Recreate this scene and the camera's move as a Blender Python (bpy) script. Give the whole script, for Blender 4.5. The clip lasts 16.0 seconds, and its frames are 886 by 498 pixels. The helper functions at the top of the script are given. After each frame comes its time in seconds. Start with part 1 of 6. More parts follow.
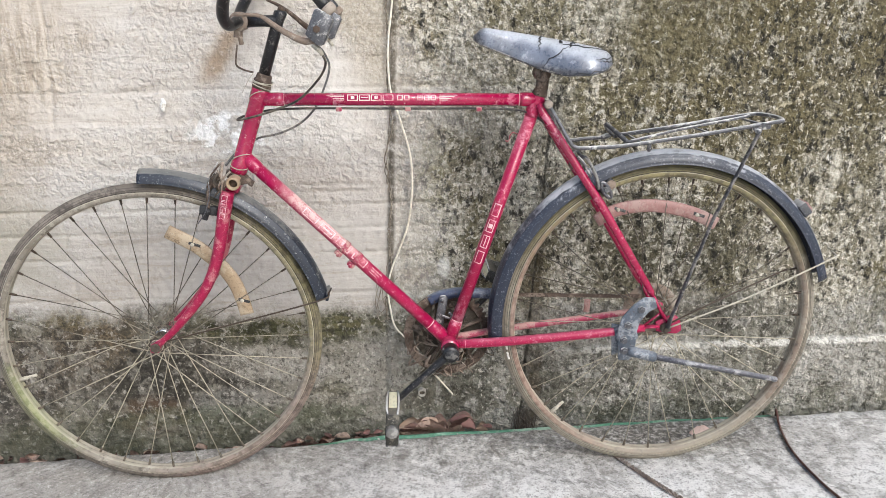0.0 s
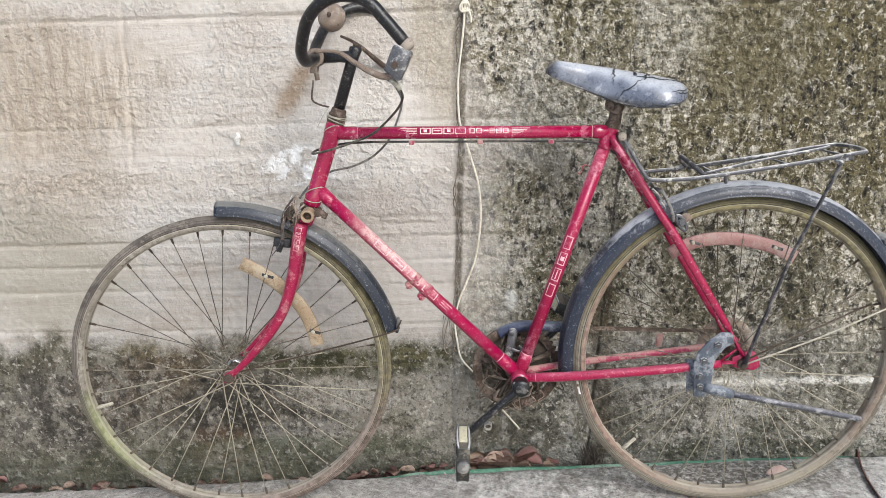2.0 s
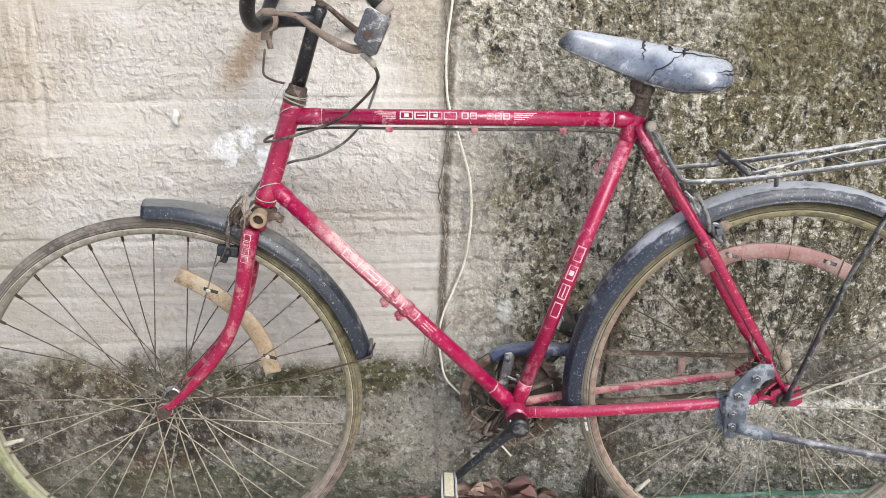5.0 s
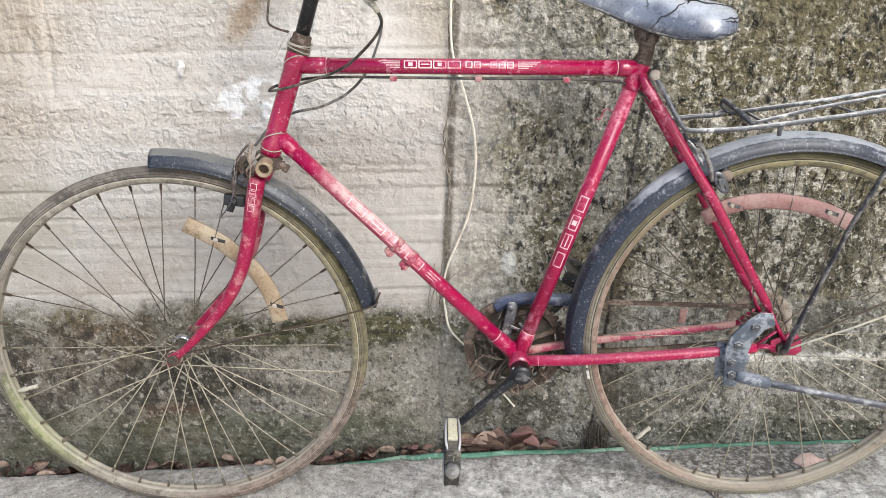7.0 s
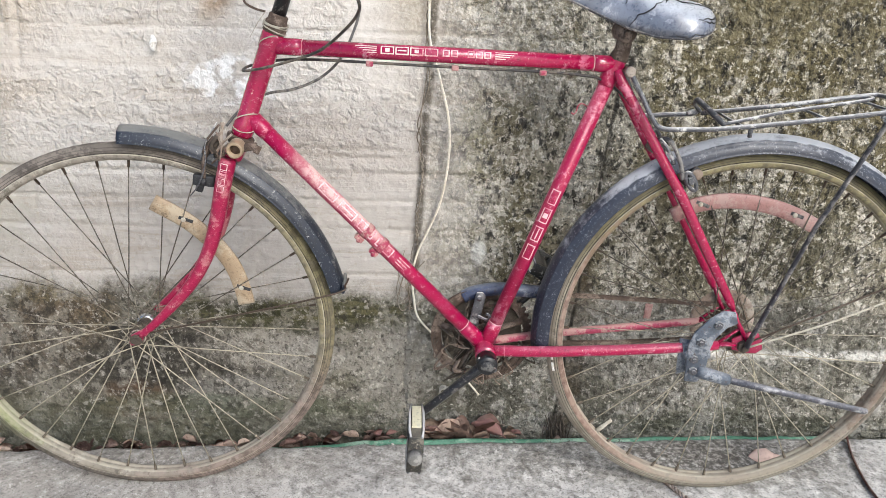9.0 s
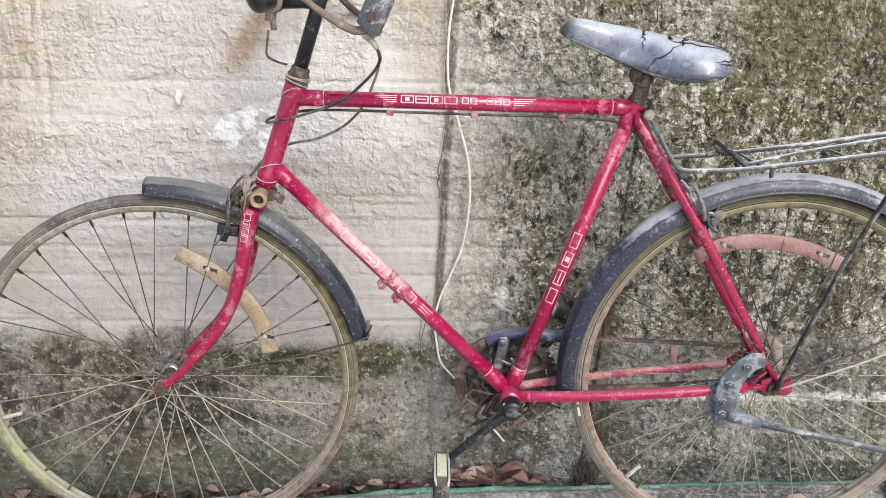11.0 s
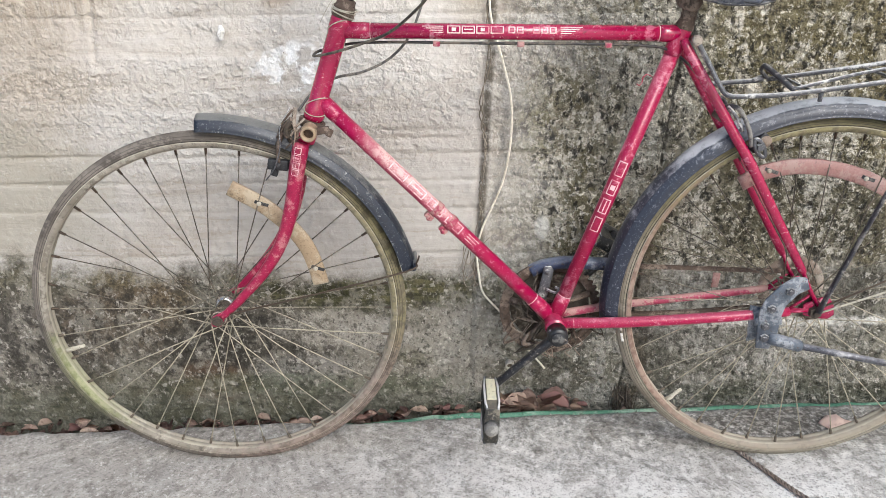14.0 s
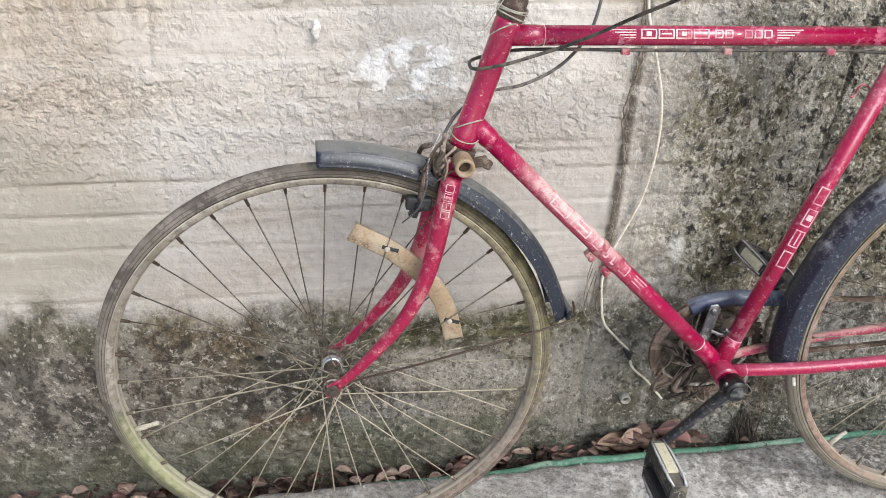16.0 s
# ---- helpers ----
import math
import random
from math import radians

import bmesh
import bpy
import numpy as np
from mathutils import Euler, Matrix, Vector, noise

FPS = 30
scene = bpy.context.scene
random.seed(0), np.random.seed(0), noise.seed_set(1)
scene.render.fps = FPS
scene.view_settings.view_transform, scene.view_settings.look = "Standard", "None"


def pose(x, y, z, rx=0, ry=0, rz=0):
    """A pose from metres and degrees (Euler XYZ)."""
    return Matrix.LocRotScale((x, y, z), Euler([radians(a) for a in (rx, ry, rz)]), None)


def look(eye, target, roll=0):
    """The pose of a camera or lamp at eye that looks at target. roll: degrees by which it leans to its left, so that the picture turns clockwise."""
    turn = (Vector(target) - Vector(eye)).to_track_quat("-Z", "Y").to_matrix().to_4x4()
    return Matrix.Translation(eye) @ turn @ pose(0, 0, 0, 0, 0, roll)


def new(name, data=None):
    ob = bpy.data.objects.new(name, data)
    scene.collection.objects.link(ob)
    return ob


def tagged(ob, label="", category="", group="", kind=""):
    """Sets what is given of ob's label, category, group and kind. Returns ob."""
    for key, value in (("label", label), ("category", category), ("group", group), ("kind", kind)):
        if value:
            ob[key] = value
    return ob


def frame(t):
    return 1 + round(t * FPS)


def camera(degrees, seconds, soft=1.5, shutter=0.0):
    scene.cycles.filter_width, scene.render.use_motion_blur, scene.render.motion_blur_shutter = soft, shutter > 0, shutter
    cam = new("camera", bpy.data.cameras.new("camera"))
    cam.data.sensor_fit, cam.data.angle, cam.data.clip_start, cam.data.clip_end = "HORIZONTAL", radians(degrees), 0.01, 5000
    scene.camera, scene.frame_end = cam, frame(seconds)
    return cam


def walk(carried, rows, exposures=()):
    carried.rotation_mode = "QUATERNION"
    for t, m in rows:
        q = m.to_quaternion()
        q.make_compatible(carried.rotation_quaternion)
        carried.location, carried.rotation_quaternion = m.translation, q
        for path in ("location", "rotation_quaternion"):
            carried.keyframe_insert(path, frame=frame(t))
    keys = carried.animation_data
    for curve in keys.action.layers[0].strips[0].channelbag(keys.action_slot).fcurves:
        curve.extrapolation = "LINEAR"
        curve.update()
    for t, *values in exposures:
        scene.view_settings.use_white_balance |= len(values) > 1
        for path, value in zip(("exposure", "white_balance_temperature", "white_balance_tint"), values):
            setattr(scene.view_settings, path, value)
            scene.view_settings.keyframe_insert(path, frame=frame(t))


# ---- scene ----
cam = camera(59.35, 16.0, soft=0.4)
PATH = [
    (0, (0.521, -1.720, 1.012), (0.605, 0.174, 0.374), -0.84),
    (0.5, (0.514, -1.715, 1.012), (0.544, 0.181, 0.374), -1.29),
    (1, (0.500, -1.709, 1.018), (0.487, 0.192, 0.398), -1.62),
    (1.5, (0.487, -1.711, 1.022), (0.452, 0.205, 0.452), -1.78),
    (2, (0.473, -1.712, 1.018), (0.439, 0.206, 0.454), -1.70),
    (2.5, (0.460, -1.650, 0.988), (0.427, 0.255, 0.381), -1.79),
    (3, (0.465, -1.540, 0.987), (0.416, 0.293, 0.189), -1.89),
    (3.5, (0.477, -1.460, 1.000), (0.434, 0.366, 0.187), -1.80),
    (4, (0.467, -1.416, 1.019), (0.484, 0.440, 0.273), -0.81),
    (4.2, (0.454, -1.404, 1.026), (0.483, 0.471, 0.331), -0.57),
    (6.3, (0.465, -1.427, 1.006), (0.476, 0.459, 0.339), -0.63),
    (6.5, (0.464, -1.428, 1.003), (0.473, 0.444, 0.301), -0.69),
    (7, (0.462, -1.433, 1.003), (0.468, 0.420, 0.248), -0.69),
    (7.5, (0.462, -1.432, 1.003), (0.470, 0.405, 0.211), -0.22),
    (8, (0.464, -1.432, 1.005), (0.487, 0.398, 0.200), 0.65),
    (8.5, (0.466, -1.430, 1.010), (0.525, 0.400, 0.205), 1.87),
    (9, (0.461, -1.429, 1.010), (0.545, 0.405, 0.218), 2.31),
    (9.5, (0.458, -1.425, 1.013), (0.537, 0.431, 0.272), 2.25),
    (9.7, (0.458, -1.424, 1.014), (0.534, 0.441, 0.298), 2.17),
    (11.8, (0.458, -1.435, 1.013), (0.472, 0.443, 0.325), 0.11),
    (12, (0.458, -1.437, 1.013), (0.473, 0.433, 0.305), 0.10),
    (12.5, (0.461, -1.450, 1.020), (0.474, 0.409, 0.281), 0.08),
    (13, (0.467, -1.463, 1.029), (0.481, 0.395, 0.289), 0.08),
    (13.5, (0.460, -1.471, 1.030), (0.468, 0.383, 0.279), -0.77),
    (14, (0.407, -1.454, 1.010), (0.394, 0.363, 0.174), -0.74),
    (14.5, (0.254, -1.380, 1.012), (0.252, 0.416, 0.132), -1.73),
    (15, (0.150, -1.348, 1.017), (0.214, 0.440, 0.124), -1.45),
    (15.5, (0.091, -1.272, 1.012), (0.183, 0.493, 0.076), 0.25),
    (16, (0.075, -1.159, 1.041), (0.241, 0.589, 0.083), 0.23),
]
EXPOSURES = [(0, 0.38, 5900, 7), (0.8, 0.35, 5900, 7), (1.6, 0.28, 5900, 7), (2.6, 0.34, 5900, 7), (4, 0.42, 5900, 7), (13.4, 0.42, 5900, 7), (14.5, 0.34, 5900, 7), (15.4, 0.36, 5900, 7), (16, 0.40, 5900, 7)]
walk(cam, [(t, look(eye, target, roll)) for t, eye, target, roll in PATH], EXPOSURES)

# ---- world, sun and exposure ----
world = bpy.data.worlds.new("overcast_sky")
scene.world = world
world.use_nodes = True
wn = world.node_tree
sky = wn.nodes.new("ShaderNodeTexSky")
sky.sky_type, sky.sun_disc = "NISHITA", False
sky.sun_elevation, sky.sun_rotation = radians(38), radians(155)
sky.air_density, sky.dust_density = 1.0, 4.0
wn.nodes["Background"].inputs["Strength"].default_value = 0.15
wn.links.new(sky.outputs[0], wn.nodes["Background"].inputs["Color"])
sun = new("sun", bpy.data.lights.new("sun", "SUN"))
sun.data.energy, sun.data.angle, sun.data.color = 1.25, radians(26), (1.0, 0.985, 0.97)
sun.matrix_world = look((1.1, -2.0, 2.1), (0, 0, 0))


# ---- node helpers ----
def srgb(r, g, b):
    return tuple(((c / 255) / 12.92 if c / 255 <= 0.04045 else ((c / 255 + 0.055) / 1.055) ** 2.4) for c in (r, g, b)) + (1.0,)


class Mat:
    """A small builder of node materials; coordinates are in metres."""

    def __init__(self, name, rough=0.7, metal=0.0):
        self.m = bpy.data.materials.new(name)
        self.m.use_nodes = True
        self.t = self.m.node_tree
        self.b = self.t.nodes["Principled BSDF"]
        self.b.inputs["Roughness"].default_value = rough
        self.b.inputs["Metallic"].default_value = metal
        self.co = self.t.nodes.new("ShaderNodeTexCoord").outputs["Object"]

    def put(self, sock, v):
        if hasattr(v, "node"):
            self.t.links.new(v, sock)
        else:
            sock.default_value = v

    def noise(self, scale, detail=5.0, rough=0.6, co=None, stretch=None, dist=0.0):
        n = self.t.nodes.new("ShaderNodeTexNoise")
        n.inputs["Scale"].default_value, n.inputs["Detail"].default_value = scale, detail
        n.inputs["Roughness"].default_value, n.inputs["Distortion"].default_value = rough, dist
        c = co or self.co
        if stretch:
            mp = self.t.nodes.new("ShaderNodeMapping")
            mp.inputs["Scale"].default_value = stretch
            self.put(mp.inputs["Vector"], c)
            c = mp.outputs[0]
        self.put(n.inputs["Vector"], c)
        return n.outputs["Fac"]

    def voronoi(self, scale, feature="F1"):
        n = self.t.nodes.new("ShaderNodeTexVoronoi")
        n.feature = feature
        n.inputs["Scale"].default_value = scale
        self.put(n.inputs["Vector"], self.co)
        return n.outputs["Distance"]

    def axis(self, which):
        n = self.t.nodes.new("ShaderNodeSeparateXYZ")
        self.put(n.inputs[0], self.co)
        return n.outputs[which]

    def math(self, op, a, b=0.0, c=0.0):
        n = self.t.nodes.new("ShaderNodeMath")
        n.operation = op
        for s, v in zip(n.inputs, (a, b, c)):
            self.put(s, v)
        return n.outputs[0]

    def step(self, v, lo, hi, to0=0.0, to1=1.0):
        n = self.t.nodes.new("ShaderNodeMapRange")
        n.interpolation_type = "SMOOTHSTEP"
        for k, x in (("Value", v), ("From Min", lo), ("From Max", hi), ("To Min", to0), ("To Max", to1)):
            self.put(n.inputs[k], x)
        return n.outputs[0]

    def mix(self, fac, a, b, mode="MIX"):
        n = self.t.nodes.new("ShaderNodeMix")
        n.data_type, n.blend_type = "RGBA", mode
        self.put(n.inputs["Factor"], fac)
        self.put(n.inputs[6], a)
        self.put(n.inputs[7], b)
        return n.outputs[2]

    def bump(self, h, strength=0.3, distance=0.002):
        n = self.t.nodes.new("ShaderNodeBump")
        n.inputs["Strength"].default_value, n.inputs["Distance"].default_value = strength, distance
        self.put(n.inputs["Height"], h)
        self.put(self.b.inputs["Normal"], n.outputs[0])

    def out(self, color, rough=None):
        self.put(self.b.inputs["Base Color"], color)
        if rough is not None:
            self.put(self.b.inputs["Roughness"], rough)
        return self.m


def worn(name, base, dust, rough=0.5, metal=0.0, amount=0.5, scale=40.0, chips=None, bump=0.15, grime=None, top_dust_light=0.0, chip_at=0.585):
    """Paint or metal under patchy dust, dark grime and small chips."""
    m = Mat(name, rough, metal)
    big, mid, fine = m.noise(scale * 0.25, 6, 0.6), m.noise(scale * 1.1, 8, 0.78), m.noise(scale * 4, 5, 0.75)
    both = m.math("ADD", m.math("MULTIPLY", big, 0.45), m.math("MULTIPLY", mid, 0.55))
    lo = 0.585 - 0.17 * amount
    d = m.step(both, lo, lo + 0.05, 0.0, 0.85)
    col = m.mix(d, base, dust)
    dark = tuple(c * 0.35 for c in base[:3]) + (1.0,)
    g = m.step(mid, 0.36, 0.42, 0.75, 0.0)
    col = m.mix(g, col, grime or dark)
    col = m.mix(m.step(fine, 0.56, 0.62, 0, 0.45), col, grime or dark)
    col = m.mix(m.step(fine, 0.36, 0.42, 0.4, 0.0), col, dust)
    if chips:
        c = m.step(m.noise(scale * 2.2, 8, 0.8), chip_at, chip_at + 0.02)
        col = m.mix(c, col, chips)
    if top_dust_light:
        # pale dust, and top light painted along with it, on faces that look up
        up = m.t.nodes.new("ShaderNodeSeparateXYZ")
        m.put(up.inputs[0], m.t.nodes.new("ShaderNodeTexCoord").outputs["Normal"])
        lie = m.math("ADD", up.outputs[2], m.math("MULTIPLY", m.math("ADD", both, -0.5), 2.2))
        col = m.mix(m.step(lie, 0.45, 0.90, 0.0, top_dust_light), col, dust)
    m.bump(m.math("ADD", both, m.math("MULTIPLY", fine, 0.5)), bump * 1.6, 0.001)
    return m.out(col, m.math("MULTIPLY_ADD", d, 0.35, rough))


# ---- mesh helpers ----
def value_noise(x, y, seed=0):
    """Smooth value noise of arrays x, y, from 0 to 1."""
    xi, yi = np.floor(x).astype(np.int64), np.floor(y).astype(np.int64)
    fx, fy = x - xi, y - yi
    fx, fy = fx * fx * (3 - 2 * fx), fy * fy * (3 - 2 * fy)

    def h(a, b):
        n = (a * 374761393 + b * 668265263 + seed * 982451653) & 0xFFFFFFFF
        n = ((n ^ (n >> 13)) * 1274126177) & 0xFFFFFFFF
        return ((n ^ (n >> 16)) & 0xFFFF) / 65535.0

    top = h(xi, yi) * (1 - fx) + h(xi + 1, yi) * fx
    low = h(xi, yi + 1) * (1 - fx) + h(xi + 1, yi + 1) * fx
    return top * (1 - fy) + low * fy


def fractal(x, y, scale, octaves=4, gain=0.5, seed=0):
    v, a, tot = 0 * x, 1.0, 0.0
    for k in range(octaves):
        v = v + a * value_noise(x * scale * 2 ** k + 17.3 * k, y * scale * 2 ** k - 9.1 * k, seed + k)
        tot, a = tot + a, a * gain
    return v / tot


def sstep(v, lo, hi):
    t = np.clip((v - lo) / (hi - lo), 0, 1)
    return t * t * (3 - 2 * t)


def mesh_of(bm, name, material, smooth=True):
    me = bpy.data.meshes.new(name)
    bm.normal_update()
    bm.to_mesh(me)
    bm.free()
    if smooth:
        me.polygons.foreach_set("use_smooth", [True] * len(me.polygons))
    for m in material if isinstance(material, (list, tuple)) else (material,):
        me.materials.append(m)
    return me


def part(name, bm, material, parent, label="", smooth=True):
    """Links a bmesh as one mesh object under a thing or a part."""
    ob = new(name, bm if isinstance(bm, bpy.types.Mesh) else mesh_of(bm, name, material, smooth))
    ob.parent = parent
    return tagged(ob, label)


def thing(name, bm, material, label, category, kind="", group="", smooth=True):
    ob = new(name, mesh_of(bm, name, material, smooth))
    return tagged(ob, label, category, group, kind)


def frames_along(pts, closed=False):
    n = len(pts)
    tang = []
    for i in range(n):
        a = pts[i - 1] if (closed or i > 0) else pts[i]
        b = pts[(i + 1) % n] if (closed or i < n - 1) else pts[i]
        tang.append((b - a).normalized())
    ref = Vector((0, 1, 0)) if abs(tang[0].y) < 0.9 else Vector((0, 0, 1))
    nor = (ref - tang[0] * ref.dot(tang[0])).normalized()
    out = []
    for t in tang:
        nor = (nor - t * nor.dot(t)).normalized()
        out.append((nor, t.cross(nor)))
    return out


def tube(bm, pts, r, seg=12, closed=False, caps=True, flat=1.0):
    """A swept tube; r is one radius or one for each point; flat squeezes it along its second axis."""
    pts = [Vector(p) for p in pts]
    rs = r if isinstance(r, (list, tuple)) else [r] * len(pts)
    rings = []
    for p, (a, b), q in zip(pts, frames_along(pts, closed), rs):
        rings.append([bm.verts.new(p + a * math.cos(2 * math.pi * k / seg) * q + b * math.sin(2 * math.pi * k / seg) * q * flat) for k in range(seg)])
    for i in range(len(rings) if closed else len(rings) - 1):
        x, y = rings[i], rings[(i + 1) % len(rings)]
        for k in range(seg):
            bm.faces.new((x[k], x[(k + 1) % seg], y[(k + 1) % seg], y[k]))
    if caps and not closed:
        bm.faces.new(rings[0][::-1])
        bm.faces.new(rings[-1])
    return bm


def spline(ctrl, n=8):
    """Points on a Catmull-Rom curve through ctrl."""
    c = [Vector(p) for p in ctrl]
    c = [2 * c[0] - c[1]] + c + [2 * c[-1] - c[-2]]
    out = []
    for i in range(1, len(c) - 2):
        for k in range(n):
            t = k / n
            p0, p1, p2, p3 = c[i - 1:i + 3]
            out.append(0.5 * (2 * p1 + (p2 - p0) * t + (2 * p0 - 5 * p1 + 4 * p2 - p3) * t * t + (3 * p1 - p0 - 3 * p2 + p3) * t ** 3))
    return out + [c[-2]]


def ring_sweep(bm, centre, profile, seg=120, a0=0.0, a1=360.0, across=Vector((0, -1, 0))):
    """Turns a closed or open profile of (radius, width) about the wheel's axis through centre."""
    full = abs(a1 - a0) >= 359.9
    n = seg if full else seg + 1
    rows = []
    for i in range(n):
        a = radians(a0 + (a1 - a0) * i / seg)
        d = Vector((math.cos(a), 0, math.sin(a)))
        rows.append([bm.verts.new(centre + d * r + across * w) for r, w in profile])
    for i in range(seg):
        x, y = rows[i], rows[(i + 1) % n]
        for k in range(len(profile)):
            k2 = (k + 1) % len(profile)
            bm.faces.new((x[k], x[k2], y[k2], y[k]))
    if not full:
        bm.faces.new(rows[0][::-1])
        bm.faces.new(rows[-1])
    bmesh.ops.recalc_face_normals(bm, faces=bm.faces)
    return bm


def block(bm, size, m=Matrix(), bevel=0.002, seg=2):
    """A bevelled box of that size, set by the matrix m."""
    made = bmesh.ops.create_cube(bm, size=1.0, matrix=Matrix.Diagonal((*size, 1)))["verts"]
    if bevel:
        es = list({e for v in made for e in v.link_edges})
        got = bmesh.ops.bevel(bm, geom=es, offset=bevel, segments=seg, affect="EDGES", profile=0.6)
        made = list({v for v in made if v.is_valid} | {v for f in got["faces"] for v in f.verts})
    bmesh.ops.transform(bm, matrix=m, verts=made)
    return bm


def plate(bm, outline, thick, m=Matrix(), bevel=0.001):
    """A flat plate from an outline in x and z, of that thickness along y."""
    vs = [bm.verts.new((x, -thick / 2, z)) for x, z in outline]
    f = bm.faces.new(vs)
    got = bmesh.ops.extrude_face_region(bm, geom=[f])["geom"]
    top = [v for v in got if isinstance(v, bmesh.types.BMVert)]
    bmesh.ops.translate(bm, vec=(0, thick, 0), verts=top)
    allv = vs + top
    if bevel:
        es = list({e for v in allv for e in v.link_edges})
        got = bmesh.ops.bevel(bm, geom=es, offset=bevel, segments=1, affect="EDGES")
        allv = list({v for v in allv if v.is_valid} | {v for f in got["faces"] for v in f.verts})
    bmesh.ops.transform(bm, matrix=m, verts=allv)
    bmesh.ops.recalc_face_normals(bm, faces=bm.faces)
    return bm


def lathe(bm, origin, axis, profile, seg=24):
    """Turns a profile of (radius, distance along the axis) about the axis."""
    o, t = Vector(origin), Vector(axis).normalized()
    ref = Vector((0, 0, 1)) if abs(t.z) < 0.9 else Vector((1, 0, 0))
    a = (ref - t * ref.dot(t)).normalized()
    b = t.cross(a)
    rings = [[bm.verts.new(o + t * h + (a * math.cos(2 * math.pi * k / seg) + b * math.sin(2 * math.pi * k / seg)) * r) for k in range(seg)] for r, h in profile]
    for x, y in zip(rings, rings[1:]):
        for k in range(seg):
            bm.faces.new((x[k], x[(k + 1) % seg], y[(k + 1) % seg], y[k]))
    bm.faces.new(rings[0][::-1]), bm.faces.new(rings[-1])
    bmesh.ops.recalc_face_normals(bm, faces=bm.faces)
    return bm


def hexnut(bm, centre, r, length, across=Vector((0, -1, 0)), stud=0.0):
    c = Vector(centre)
    tube(bm, [c, c + across * length], r, 6)
    if stud:
        tube(bm, [c + across * length, c + across * (length + stud)], r * 0.5, 8)
    return bm


def disc(bm, centre, r, thick, seg=32, across=Vector((0, -1, 0)), dome=0.0):
    c = Vector(centre)
    pts = [c, c + across * thick * 0.7, c + across * thick]
    rs = [r, r, r * 0.94]
    if dome:
        for k in range(1, 6):
            a = k / 6 * math.pi / 2
            pts.append(c + across * (thick + dome * math.sin(a)))
            rs.append(r * 0.94 * math.cos(a))
    return tube(bm, pts, rs, seg)


def bm_new():
    return bmesh.new()


# ---- materials ----
# wall: pale plastered concrete on one pour, lichen on the other, algae along the foot
def wall_material():
    m = Mat("weathered_concrete_wall", 0.92)
    x, z = m.axis("X"), m.axis("Z")
    n1, n2 = m.noise(2.2, 6, 0.6), m.noise(9, 7, 0.65)
    n3, n4, n5 = m.noise(42, 8, 0.78), m.noise(120, 6, 0.78), m.noise(320, 3, 0.7)
    smear = m.noise(5.0, 6, 0.65, stretch=(0.6, 1.0, 5.0), dist=0.4)
    streak = m.noise(16, 6, 0.65, stretch=(1.0, 1.0, 0.22), dist=0.3)
    scratch = m.noise(60, 4, 0.7, stretch=(1.0, 1.0, 0.12))

    def near(cx, cz, rx, rz, edge=2.2):
        """1 within an uneven blotch about (cx, cz), 0 outside."""
        d = m.math("ADD", m.math("POWER", m.math("DIVIDE", m.math("ADD", x, -cx), rx), 2.0), m.math("POWER", m.math("DIVIDE", m.math("ADD", z, -cz), rz), 2.0))
        d = m.math("ADD", d, m.math("MULTIPLY", m.math("ADD", n2, -0.5), edge))
        return m.step(d, 0.2, 1.2, 1.0, 0.0)

    def crisp(scale, at, width=0.03, top=1.0, dist=0.3, shift=None, rough=0.8, stretch=None):
        n = m.noise(scale, 8, rough, dist=dist, stretch=stretch)
        if shift:
            n = m.math("ADD", n, shift)
        return m.step(n, at, at + width, 0.0, top)

    def stain(col, fac, *where, to):
        return m.mix(m.math("MULTIPLY", near(*where), fac), col, to)

    drift = m.math("MULTIPLY", m.math("ADD", m.noise(5.0, 5, 0.6, dist=0.5, stretch=(1.5, 1.0, 0.55)), -0.5), 0.6)
    wob = m.math("ADD", m.math("MULTIPLY", m.math("ADD", n1, -0.5), 0.30), m.math("MULTIPLY", m.math("ADD", n2, -0.5), 0.26))
    wob = m.math("ADD", wob, m.math("MULTIPLY", m.math("ADD", n4, -0.5), 0.12))
    # pale plaster, greyer towards the damp foot, with trowel smears
    high = m.step(m.math("ADD", z, m.math("MULTIPLY", wob, 0.6)), 0.48, 0.72)
    pale = m.mix(high, srgb(177, 171, 163), srgb(190, 183, 173))
    pale = m.mix(m.step(smear, 0.44, 0.60, 0, 0.55), pale, m.mix(high, srgb(188, 184, 177), srgb(197, 192, 185)))
    pale = m.mix(m.step(n1, 0.48, 0.62, 0, 0.5), pale, m.mix(high, srgb(172, 164, 154), srgb(178, 168, 156)))
    pale = m.mix(m.step(smear, 0.38, 0.44, 0.5, 0.0), pale, srgb(160, 150, 138))
    pale = stain(pale, 0.9, -0.45, 0.90, 0.34, 0.17, to=m.mix(m.step(scratch, 0.4, 0.6), srgb(160, 147, 130), srgb(190, 180, 165)))
    pale = stain(pale, 0.5, -0.46, 0.78, 0.20, 0.32, to=m.mix(m.step(n3, 0.42, 0.56), srgb(142, 130, 112), srgb(172, 160, 144)))
    pale = stain(pale, 0.42, -0.36, 0.69, 0.26, 0.03, to=m.mix(m.step(n4, 0.45, 0.55), srgb(116, 104, 86), srgb(190, 178, 162)))
    pale = stain(pale, 0.75, -0.48, 0.48, 0.24, 0.18, to=srgb(152, 146, 132))
    pale = stain(pale, 0.6, 0.44, 0.97, 0.07, 0.22, to=m.mix(m.step(n4, 0.45, 0.55), srgb(136, 124, 100), srgb(176, 166, 146)))
    pale = stain(pale, 0.9, 0.14, 0.715, 0.10, 0.055, to=m.mix(m.step(m.noise(30, 5, 0.6, dist=0.3), 0.44, 0.56), pale, srgb(238, 238, 236)))
